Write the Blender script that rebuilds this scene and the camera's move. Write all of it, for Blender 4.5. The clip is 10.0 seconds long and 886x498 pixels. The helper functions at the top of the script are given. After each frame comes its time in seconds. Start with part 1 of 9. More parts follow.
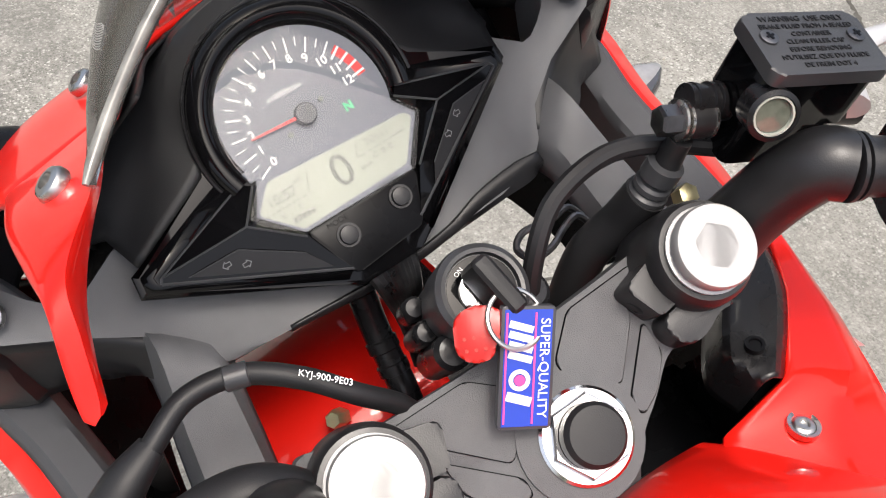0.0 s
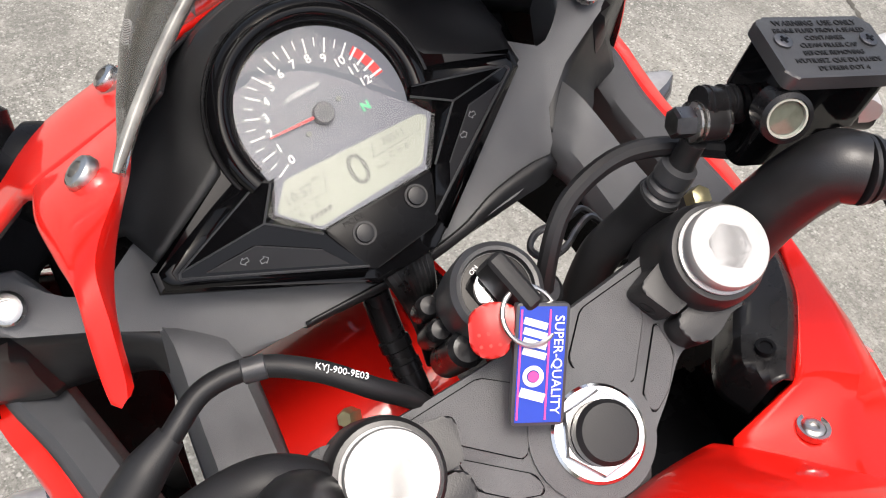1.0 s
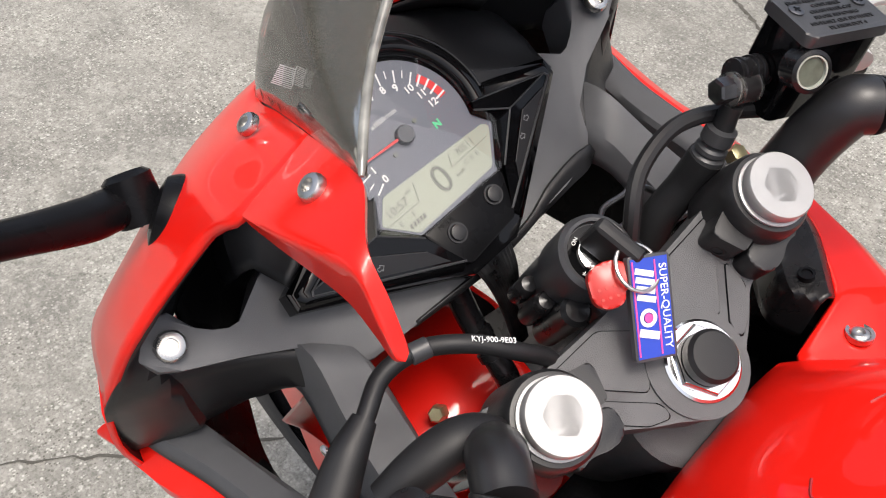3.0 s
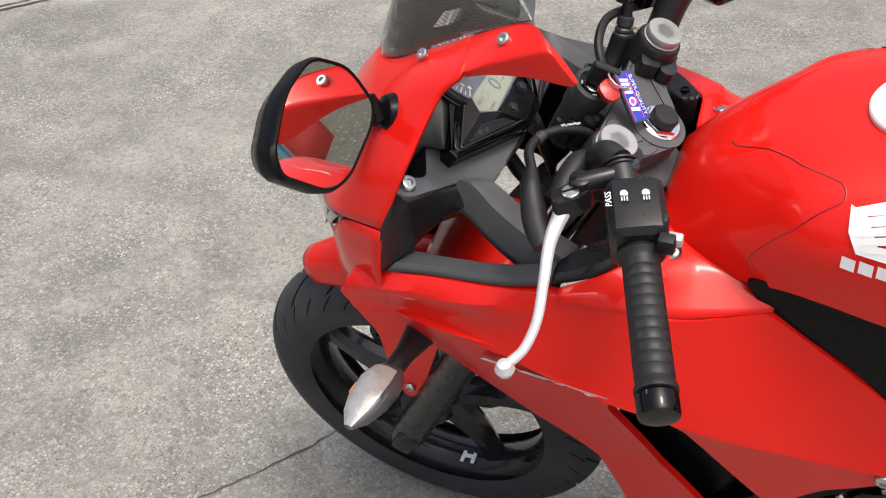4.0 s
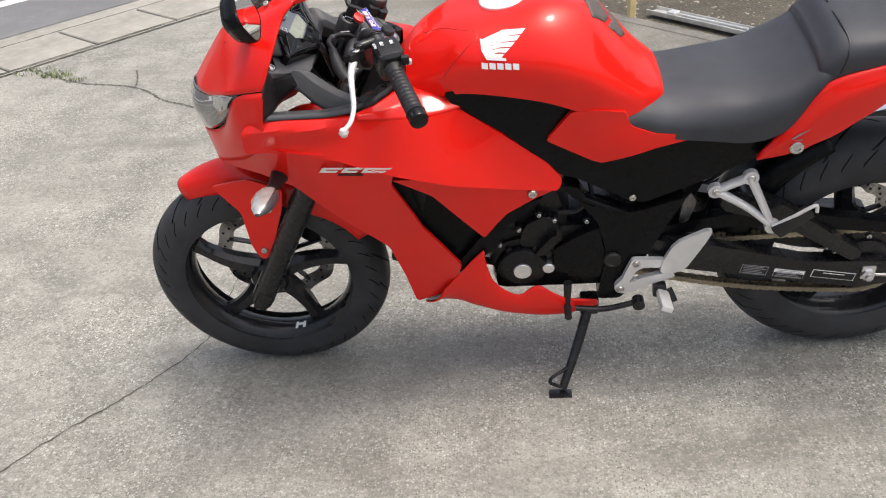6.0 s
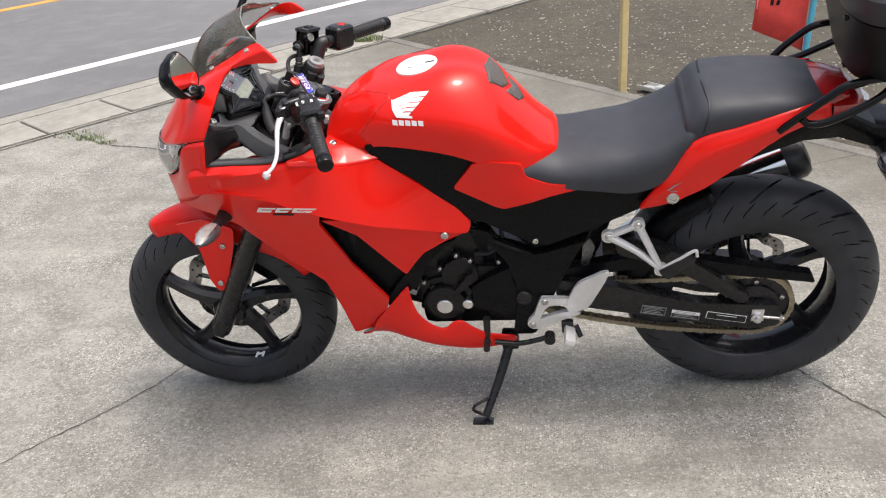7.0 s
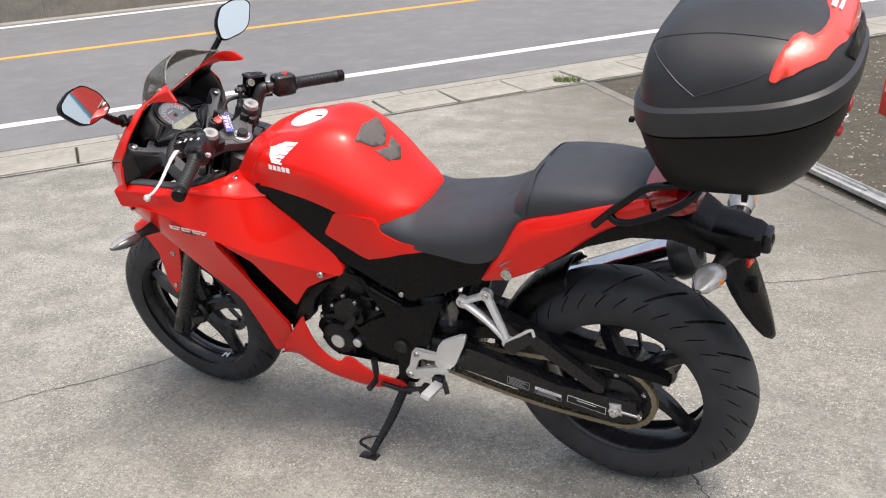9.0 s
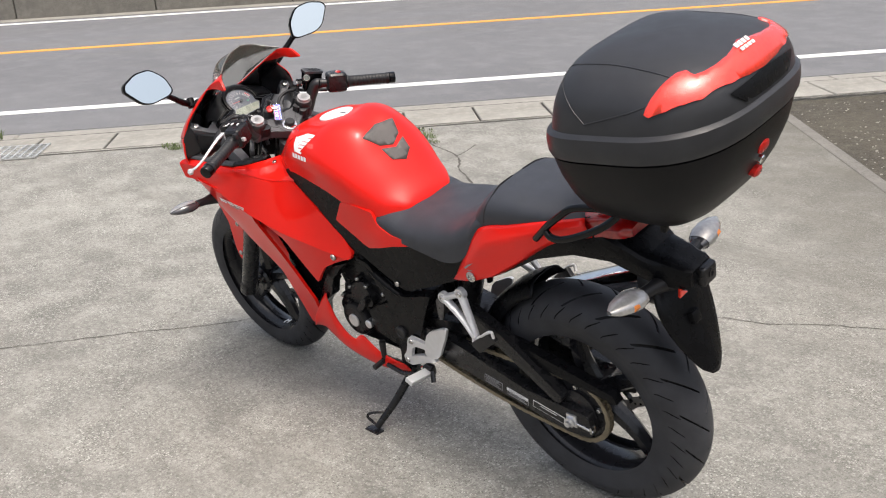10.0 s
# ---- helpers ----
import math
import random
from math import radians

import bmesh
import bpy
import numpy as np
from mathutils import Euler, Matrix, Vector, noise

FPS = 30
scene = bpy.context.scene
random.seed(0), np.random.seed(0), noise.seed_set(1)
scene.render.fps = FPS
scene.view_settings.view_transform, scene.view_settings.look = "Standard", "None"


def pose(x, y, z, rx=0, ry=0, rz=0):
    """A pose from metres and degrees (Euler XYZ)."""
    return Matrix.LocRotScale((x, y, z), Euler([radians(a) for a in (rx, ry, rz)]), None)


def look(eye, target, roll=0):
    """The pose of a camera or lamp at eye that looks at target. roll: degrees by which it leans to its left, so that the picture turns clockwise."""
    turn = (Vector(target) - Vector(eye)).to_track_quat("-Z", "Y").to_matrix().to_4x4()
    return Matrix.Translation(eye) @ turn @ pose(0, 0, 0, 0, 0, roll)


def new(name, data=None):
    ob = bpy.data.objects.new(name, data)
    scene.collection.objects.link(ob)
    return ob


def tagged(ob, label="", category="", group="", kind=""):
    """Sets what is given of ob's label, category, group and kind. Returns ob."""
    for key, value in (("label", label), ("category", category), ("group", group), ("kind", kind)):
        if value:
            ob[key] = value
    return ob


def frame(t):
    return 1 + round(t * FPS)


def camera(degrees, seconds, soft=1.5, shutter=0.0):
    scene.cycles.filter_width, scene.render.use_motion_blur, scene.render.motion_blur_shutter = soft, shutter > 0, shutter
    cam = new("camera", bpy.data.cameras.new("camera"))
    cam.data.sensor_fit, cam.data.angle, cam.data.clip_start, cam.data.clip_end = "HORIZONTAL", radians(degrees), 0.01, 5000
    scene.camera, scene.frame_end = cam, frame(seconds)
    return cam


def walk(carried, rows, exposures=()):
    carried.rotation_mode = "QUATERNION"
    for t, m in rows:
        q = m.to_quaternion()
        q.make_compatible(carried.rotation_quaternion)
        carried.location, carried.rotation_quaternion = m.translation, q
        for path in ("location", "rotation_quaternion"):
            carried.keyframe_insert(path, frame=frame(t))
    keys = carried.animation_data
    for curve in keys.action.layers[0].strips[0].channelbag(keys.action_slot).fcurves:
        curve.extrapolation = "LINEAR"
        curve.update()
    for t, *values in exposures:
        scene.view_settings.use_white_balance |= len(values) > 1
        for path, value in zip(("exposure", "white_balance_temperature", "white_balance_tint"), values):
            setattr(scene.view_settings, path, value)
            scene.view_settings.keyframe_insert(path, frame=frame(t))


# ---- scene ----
cam = camera(50.2, 10.0, soft=1.1)
PATH = [
    (0, (-0.248, -0.405, 1.239), (-1.277, 0.455, -0.245), 5.8),
    (0.5, (-0.243, -0.409, 1.24), (-1.287, 0.449, -0.234), 5.8),
    (1, (-0.244, -0.413, 1.239), (-1.294, 0.445, -0.231), 6.0),
    (1.5, (-0.246, -0.417, 1.237), (-1.294, 0.447, -0.232), 6.1),
    (2, (-0.248, -0.42, 1.233), (-1.286, 0.468, -0.229), 5.7),
    (2.5, (-0.254, -0.427, 1.239), (-1.274, 0.511, -0.203), 4.8),
    (2.7, (-0.249, -0.447, 1.249), (-1.273, 0.517, -0.173), 3.6),
    (2.9, (-0.254, -0.493, 1.258), (-1.261, 0.515, -0.146), 2.1),
    (3, (-0.256, -0.53, 1.262), (-1.242, 0.512, -0.132), 1.6),
    (3.1, (-0.243, -0.577, 1.258), (-1.243, 0.517, -0.084), -0.6),
    (3.2, (-0.243, -0.617, 1.267), (-1.197, 0.498, -0.091), -0.9),
    (4.3, (-0.186, -1.261, 1.393), (-0.818, 0.279, 0.285), -7.3),
    (4.5, (-0.204, -1.392, 1.405), (-0.754, 0.204, 0.333), -7.7),
    (5, (-0.247, -1.657, 1.434), (-0.52, 0.049, 0.426), -6.4),
    (5.5, (-0.198, -1.907, 1.438), (-0.292, -0.176, 0.441), -3.7),
    (5.7, (-0.172, -1.962, 1.439), (-0.293, -0.248, 0.414), -4.3),
    (6.8, (0.106, -2.278, 1.453), (-0.13, -0.483, 0.603), -5.6),
    (7, (0.2, -2.303, 1.465), (-0.073, -0.511, 0.62), -5.4),
    (7.5, (0.427, -2.303, 1.49), (0.0, -0.526, 0.677), -6.0),
    (8, (0.656, -2.249, 1.503), (0.098, -0.502, 0.706), -5.8),
    (8.5, (0.982, -2.196, 1.5), (0.269, -0.494, 0.727), -5.1),
    (9, (1.254, -2.084, 1.492), (0.347, -0.464, 0.747), -4.3),
    (9.5, (1.557, -1.959, 1.506), (0.446, -0.465, 0.776), -3.7),
    (10, (1.839, -1.842, 1.516), (0.529, -0.514, 0.794), -3.1),
]
walk(cam, [(t, look(e, g, r)) for t, e, g, r in PATH],
     exposures=((0.0, 0.27), (2.6, 0.27), (3.2, 0.06), (4.5, -0.02), (5.5, 0.15), (7.0, 0.20), (8.5, 0.26), (10.0, 0.15)))

from mathutils.bvhtree import BVHTree
from mathutils.geometry import delaunay_2d_cdt

# ---------------------------------------------------------------- light
SUN_DIR = Vector((0.29, -0.11, 1.0)).normalized()
world = bpy.data.worlds.new("world")
scene.world = world
world.use_nodes = True
wn = world.node_tree.nodes
sky = wn.new("ShaderNodeTexSky")
sky.sky_type = "NISHITA"
sky.sun_disc = False
sky.sun_elevation = math.asin(SUN_DIR.z)
sky.sun_rotation = math.atan2(SUN_DIR.x, SUN_DIR.y)
sky.air_density, sky.dust_density, sky.ozone_density = 1.0, 8.0, 1.0
haze = wn.new("ShaderNodeHueSaturation")
haze.inputs["Saturation"].default_value = 0.75
wn["Background"].inputs["Strength"].default_value = 0.225
world.node_tree.links.new(sky.outputs[0], haze.inputs["Color"])
world.node_tree.links.new(haze.outputs[0], wn["Background"].inputs["Color"])
lamp = bpy.data.lights.new("sun", "SUN")
lamp.energy, lamp.angle, lamp.color = 0.95, radians(11.0), (1.0, 0.96, 0.90)
sun = new("sun", lamp)
sun.matrix_world = look(SUN_DIR * 20, (0, 0, 0))


# ---------------------------------------------------------------- materials
def material(name, color, rough=0.5, metal=0.0, coat=0.0, vary=0.0, scale=40.0, bump=0.0, bump_scale=300.0,
             rough_vary=0.0, coords="Object", ior=1.5, spec=0.5):
    """Principled surface with colour variation at two scales, roughness variation and fine relief."""
    m = bpy.data.materials.new(name)
    m.use_nodes = True
    nt = m.node_tree
    b = nt.nodes["Principled BSDF"]
    b.inputs["Base Color"].default_value = (*color, 1)
    b.inputs["Roughness"].default_value = rough
    b.inputs["Metallic"].default_value = metal
    b.inputs["Coat Weight"].default_value = coat
    b.inputs["Coat Roughness"].default_value = 0.025
    b.inputs["IOR"].default_value = ior
    b.inputs["Specular IOR Level"].default_value = spec
    tc = nt.nodes.new("ShaderNodeTexCoord")

    def noise_tex(s, detail=4.0):
        n = nt.nodes.new("ShaderNodeTexNoise")
        n.inputs["Scale"].default_value = s
        n.inputs["Detail"].default_value = detail
        nt.links.new(tc.outputs[coords], n.inputs["Vector"])
        return n

    if vary:
        a, c = noise_tex(scale), noise_tex(scale * 0.13)
        add = nt.nodes.new("ShaderNodeMath")
        add.operation = "ADD"
        nt.links.new(a.outputs["Fac"], add.inputs[0])
        nt.links.new(c.outputs["Fac"], add.inputs[1])
        ramp = nt.nodes.new("ShaderNodeMapRange")
        ramp.inputs["From Min"].default_value, ramp.inputs["From Max"].default_value = 0.7, 1.3
        ramp.inputs["To Min"].default_value, ramp.inputs["To Max"].default_value = 1 - vary, 1 + vary
        nt.links.new(add.outputs[0], ramp.inputs["Value"])
        mul = nt.nodes.new("ShaderNodeVectorMath")
        mul.operation = "SCALE"
        mul.inputs[0].default_value = color
        nt.links.new(ramp.outputs[0], mul.inputs["Scale"])
        nt.links.new(mul.outputs[0], b.inputs["Base Color"])
    if rough_vary:
        a = noise_tex(scale * 0.6)
        ramp = nt.nodes.new("ShaderNodeMapRange")
        ramp.inputs["From Min"].default_value, ramp.inputs["From Max"].default_value = 0.3, 0.7
        ramp.inputs["To Min"].default_value, ramp.inputs["To Max"].default_value = max(rough - rough_vary, 0.02), rough + rough_vary
        nt.links.new(a.outputs["Fac"], ramp.inputs["Value"])
        nt.links.new(ramp.outputs[0], b.inputs["Roughness"])
    if bump:
        a = noise_tex(bump_scale, 2.0)
        bp = nt.nodes.new("ShaderNodeBump")
        bp.inputs["Strength"].default_value = bump
        bp.inputs["Distance"].default_value = 0.001
        nt.links.new(a.outputs["Fac"], bp.inputs["Height"])
        nt.links.new(bp.outputs[0], b.inputs["Normal"])
    return m


RED = material("red_paint", (0.72, 0.011, 0.006), 0.38, coat=0.50, vary=0.05, scale=9, spec=0.10)
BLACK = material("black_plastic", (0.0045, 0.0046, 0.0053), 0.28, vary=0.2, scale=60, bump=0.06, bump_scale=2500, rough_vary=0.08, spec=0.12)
CLAMPG = material("cast_clamp_paint", (0.078, 0.079, 0.083), 0.48, vary=0.15, scale=60, bump=0.35, bump_scale=1900, rough_vary=0.06, spec=0.45)
LIDBLK = material("lid_plastic", (0.036, 0.037, 0.040), 0.36, vary=0.15, scale=80, bump=0.1, bump_scale=1800, spec=0.5)
GREYBLACK = material("grained_dash_plastic", (0.104, 0.106, 0.112), 0.46, vary=0.10, scale=50, bump=0.25, bump_scale=2600, rough_vary=0.05, spec=0.45)
TRIMGREY = material("grey_trim_plastic", (0.060, 0.062, 0.068), 0.46, vary=0.10, scale=50, bump=0.2, bump_scale=2600, rough_vary=0.05, spec=0.4)
DARKSTEEL = material("dark_plated_steel", (0.14, 0.14, 0.145), 0.35, metal=1.0, vary=0.3, scale=140, rough_vary=0.12)
BARBLK = material("satin_black_casting", (0.013, 0.013, 0.014), 0.36, vary=0.25, scale=70, bump=0.10, bump_scale=1500, rough_vary=0.08, spec=0.5)
TRIM = material("dark_trim_plastic", (0.0135, 0.0137, 0.0150), 0.38, vary=0.12, scale=50, bump=0.12, bump_scale=2600, rough_vary=0.05, spec=0.38)
GLOSS = material("gloss_black", (0.003, 0.003, 0.0035), 0.06, spec=0.26, vary=0.2, scale=20, rough_vary=0.03)
SATIN = material("satin_black_metal", (0.011, 0.011, 0.012), 0.28, coat=0.12, vary=0.25, scale=70, bump=0.06, bump_scale=1500, rough_vary=0.08, spec=0.28)
CAST = material("black_cast_engine", (0.008, 0.008, 0.009), 0.30, spec=0.24, vary=0.3, scale=60, bump=0.4, bump_scale=700, rough_vary=0.08)
RUBBER = material("rubber", (0.011, 0.011, 0.012), 0.48, spec=0.4, vary=0.25, scale=45, bump=0.1, bump_scale=1500, rough_vary=0.1)
TYRE = material("tyre_rubber", (0.031, 0.032, 0.036), 0.54, spec=0.28, vary=0.35, scale=16, bump=0.25, bump_scale=600, rough_vary=0.12)
WHEEL = material("black_wheel_paint", (0.012, 0.012, 0.014), 0.26, coat=0.30, spec=0.25, vary=0.25, scale=25, rough_vary=0.08)
SEAT = material("seat_vinyl", (0.036, 0.039, 0.047), 0.50, vary=0.12, scale=30, bump=0.2, bump_scale=1800, spec=0.35, rough_vary=0.07)
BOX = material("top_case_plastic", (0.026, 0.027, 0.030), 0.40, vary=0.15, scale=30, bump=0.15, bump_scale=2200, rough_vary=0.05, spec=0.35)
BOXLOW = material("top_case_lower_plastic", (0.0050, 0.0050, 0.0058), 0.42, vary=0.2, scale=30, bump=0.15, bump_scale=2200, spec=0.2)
SILVER = material("brushed_aluminium", (0.72, 0.72, 0.73), 0.36, metal=1.0, vary=0.08, scale=60, rough_vary=0.08)
FILLER = material("pale_brushed_cap", (0.76, 0.76, 0.75), 0.48, metal=0.3, vary=0.05, scale=80, rough_vary=0.08)
SILVERPAINT = material("silver_paint", (0.64, 0.64, 0.64), 0.40, metal=0.45, vary=0.06, scale=50, rough_vary=0.06)
CAPALU = material("machined_aluminium", (0.39, 0.39, 0.387), 0.42, metal=0.6, vary=0.04, scale=90, rough_vary=0.06)
CHROME = material("chrome", (0.80, 0.80, 0.80), 0.12, metal=1.0, vary=0.1, scale=30, rough_vary=0.05)
STEEL = material("steel_bolt", (0.55, 0.54, 0.52), 0.28, metal=1.0, vary=0.2, scale=120, rough_vary=0.1)
CHAINM = material("chain_steel", (0.34, 0.30, 0.23), 0.40, metal=1.0, vary=0.35, scale=150, rough_vary=0.1)
DISC = material("brake_disc_steel", (0.40, 0.39, 0.38), 0.30, metal=1.0, vary=0.2, scale=40, rough_vary=0.1)
WHITE = material("white_print", (0.80, 0.80, 0.79), 0.45, vary=0.04, scale=60)
GREYPRINT = material("grey_print", (0.25, 0.25, 0.26), 0.5, vary=0.06, scale=60)
DARKPRINT = material("dark_lcd_segment", (0.16, 0.17, 0.145), 0.4, vary=0.05)
LCD = material("lcd_panel", (0.37, 0.39, 0.32), 0.25, vary=0.04, scale=30)
DIAL = material("dial_face", (0.145, 0.153, 0.185), 0.40, vary=0.08, scale=18)
NEEDLE = material("red_needle", (0.75, 0.05, 0.05), 0.4, vary=0.03)
KEYRED = material("red_key_plastic", (0.42, 0.010, 0.006), 0.30, vary=0.08, scale=80, rough_vary=0.06)
BLUE = material("blue_tag", (0.012, 0.045, 0.42), 0.25, coat=0.8, vary=0.06, scale=60)
PINK = material("pink_stripe", (0.75, 0.06, 0.30), 0.3, coat=0.8, vary=0.04)
DARKTAG = material("dark_tag_edge", (0.05, 0.05, 0.055), 0.3, vary=0.1)
REDLENS = material("red_reflector_lens", (0.76, 0.035, 0.015), 0.18, coat=0.8, vary=0.18, scale=120, bump=0.5, bump_scale=500)
RUBY = material("dark_red_lamp_lens", (0.30, 0.006, 0.006), 0.12, coat=0.8, vary=0.3, scale=120, bump=0.4, bump_scale=500)
CLEARLENS = material("clear_lamp_lens", (0.40, 0.39, 0.37), 0.12, metal=0.35, coat=1.0, vary=0.2, scale=90, bump=0.4, bump_scale=300)
AMBER = material("amber_bulb", (0.75, 0.22, 0.03), 0.25, coat=0.5, vary=0.1)
SMOKE = material("dark_headlamp_lens", (0.05, 0.05, 0.055), 0.06, coat=1.0, vary=0.2, scale=30)
GREEN = material("green_neutral_letter", (0.12, 0.62, 0.30), 0.4, vary=0.05)
EDGEPLASTIC = material("clear_plastic_edge", (0.17, 0.168, 0.15), 0.12, vary=0.7, scale=90, spec=0.9)
BRASS = material("brass_fitting", (0.55, 0.50, 0.30), 0.35, metal=0.8, vary=0.2, scale=80)
PADGREY = material("tank_pad", (0.085, 0.075, 0.068), 0.42, vary=0.12, scale=90, bump=0.5, bump_scale=1200)


def mirror_material():
    m = material("mirror_glass", (0.86, 0.90, 0.88), 0.02, metal=1.0)
    return m


def glass_material(name, tint, rough=0.02, dust=0.0, ior=1.45):
    """Thin clear sheet: mostly transparent, with a plain gloss that Fresnel drives."""
    m = bpy.data.materials.new(name)
    m.use_nodes = True
    nt = m.node_tree
    nt.nodes.remove(nt.nodes["Principled BSDF"])
    tr, gl = nt.nodes.new("ShaderNodeBsdfTransparent"), nt.nodes.new("ShaderNodeBsdfGlossy")
    tr.inputs["Color"].default_value = (*tint, 1)
    gl.inputs["Roughness"].default_value = rough
    fr = nt.nodes.new("ShaderNodeFresnel")
    fr.inputs["IOR"].default_value = ior
    mix = nt.nodes.new("ShaderNodeMixShader")
    nt.links.new(fr.outputs[0], mix.inputs["Fac"])
    nt.links.new(tr.outputs[0], mix.inputs[1])
    nt.links.new(gl.outputs[0], mix.inputs[2])
    out = mix.outputs[0]
    if dust:
        # thin film of dust, uneven, that catches the light
        df = nt.nodes.new("ShaderNodeBsdfDiffuse")
        df.inputs["Color"].default_value = (0.62, 0.60, 0.52, 1)
        tc, nz, rg = nt.nodes.new("ShaderNodeTexCoord"), nt.nodes.new("ShaderNodeTexNoise"), nt.nodes.new("ShaderNodeMapRange")
        nz.inputs["Scale"].default_value = 14.0
        nz.inputs["Detail"].default_value = 5.0
        rg.inputs["From Min"].default_value, rg.inputs["From Max"].default_value = 0.3, 0.7
        rg.inputs["To Min"].default_value, rg.inputs["To Max"].default_value = dust * 0.6, dust * 1.4
        mx = nt.nodes.new("ShaderNodeMixShader")
        nt.links.new(tc.outputs["Object"], nz.inputs["Vector"])
        nt.links.new(nz.outputs["Fac"], rg.inputs["Value"])
        nt.links.new(rg.outputs[0], mx.inputs["Fac"])
        nt.links.new(out, mx.inputs[1])
        nt.links.new(df.outputs[0], mx.inputs[2])
        out = mx.outputs[0]
    nt.links.new(out, nt.nodes["Material Output"].inputs["Surface"])
    return m


MIRROR = mirror_material()
SCREEN = glass_material("windscreen_plastic", (0.90, 0.90, 0.88), 0.04, 0.04, 1.36)
GAUGEGLASS = glass_material("gauge_glass", (0.93, 0.94, 0.95))


def ground_material(name, base, dark, light, grain=260.0, stain=1.1, bump=0.5, speck=0.35, bump_distance=0.002, chips=0.0, wash=None):
    """Concrete, asphalt or soil: broad stains, blotches, fine aggregate specks and relief."""
    m = bpy.data.materials.new(name)
    m.use_nodes = True
    nt = m.node_tree
    L = nt.links
    b = nt.nodes["Principled BSDF"]
    tc = nt.nodes.new("ShaderNodeTexCoord")

    def tex(kind, s, detail=6.0, rough=0.6):
        n = nt.nodes.new(kind)
        n.inputs["Scale"].default_value = s
        if kind == "ShaderNodeTexNoise":
            n.inputs["Detail"].default_value = detail
            n.inputs["Roughness"].default_value = rough
        L.new(tc.outputs["Object"], n.inputs["Vector"])
        return n

    def rng(src, lo, hi, a, c):
        r = nt.nodes.new("ShaderNodeMapRange")
        for k, v in (("From Min", lo), ("From Max", hi), ("To Min", a), ("To Max", c)):
            r.inputs[k].default_value = v
        L.new(src, r.inputs["Value"])
        return r.outputs[0]

    def mixc(fac, c1, c2):
        x = nt.nodes.new("ShaderNodeMix")
        x.data_type = "RGBA"
        L.new(fac, x.inputs["Factor"])
        for sock, c in ((x.inputs[6], c1), (x.inputs[7], c2)):
            if isinstance(c, tuple):
                sock.default_value = (*c, 1)
            else:
                L.new(c, sock)
        return x.outputs[2]

    broad = rng(tex("ShaderNodeTexNoise", stain, 7.0, 0.62).outputs["Fac"], 0.36, 0.66, 0, 1)
    blot = rng(tex("ShaderNodeTexNoise", stain * 9, 8.0, 0.75).outputs["Fac"], 0.46, 0.78, 0, 0.7)
    fine = tex("ShaderNodeTexNoise", grain, 3.0, 0.7).outputs["Fac"]
    vor = tex("ShaderNodeTexVoronoi", grain * 0.7)
    col = mixc(broad, dark, base)
    col = mixc(blot, col, light)
    col = mixc(rng(fine, 0.42, 0.75, 0, speck), col, light)
    col = mixc(rng(fine, 0.46, 0.25, 0, speck * 1.2), col, tuple(0.35 * c for c in dark))
    if chips:
        # mottling the size of a hand and of a coin
        for s_, lo, hi, amt, tone in ((1.4, 0.50, 0.64, 0.45, tuple(0.80 * c for c in dark)), (2.6, 0.53, 0.68, 0.50, light), (5.5, 0.48, 0.64, 0.70, tuple(0.72 * c for c in dark)), (11.0, 0.52, 0.68, 0.60, light), (48.0, 0.50, 0.66, 0.65, tuple(0.62 * c for c in dark)), (75.0, 0.52, 0.66, 0.70, light)):
            col = mixc(rng(tex("ShaderNodeTexNoise", s_, 8.0, 0.75).outputs["Fac"], lo, hi, 0, amt), col, tone)
        # worn patches where pale stones of the mix show, and dark damp streaks
        patch = rng(tex("ShaderNodeTexNoise", 1.9, 6.0, 0.7).outputs["Fac"], 0.40, 0.62, 0.15, 1)
        for s_, tone in ((95.0, (0.46, 0.45, 0.41)), (170.0, (0.52, 0.51, 0.46)), (130.0, (0.080, 0.076, 0.062)), (210.0, (0.070, 0.066, 0.055))):
            v_ = tex("ShaderNodeTexVoronoi", s_)
            sep = nt.nodes.new("ShaderNodeSeparateColor")
            L.new(v_.outputs["Color"], sep.inputs[0])
            near = rng(v_.outputs["Distance"], 0.44, 0.26, 0, 1)
            pick = rng(sep.outputs[0], 0.62, 0.84, 0, chips)
            f = nt.nodes.new("ShaderNodeMath")
            f.operation = "MULTIPLY"
            L.new(near, f.inputs[0])
            L.new(pick, f.inputs[1])
            f2 = nt.nodes.new("ShaderNodeMath")
            f2.operation = "MULTIPLY"
            L.new(f.outputs[0], f2.inputs[0])
            L.new(patch, f2.inputs[1])
            col = mixc(f2.outputs[0], col, tone)
        mp = nt.nodes.new("ShaderNodeMapping")
        mp.inputs["Scale"].default_value = (0.5, 3.0, 1.0)
        mp.inputs["Rotation"].default_value = (0, 0, 0.9)
        L.new(tc.outputs["Object"], mp.inputs["Vector"])
        st = nt.nodes.new("ShaderNodeTexNoise")
        st.inputs["Scale"].default_value, st.inputs["Detail"].default_value, st.inputs["Roughness"].default_value = 1.1, 8.0, 0.68
        L.new(mp.outputs[0], st.inputs["Vector"])
        col = mixc(rng(st.outputs["Fac"], 0.52, 0.72, 0, 0.75), col, (0.135, 0.130, 0.112))
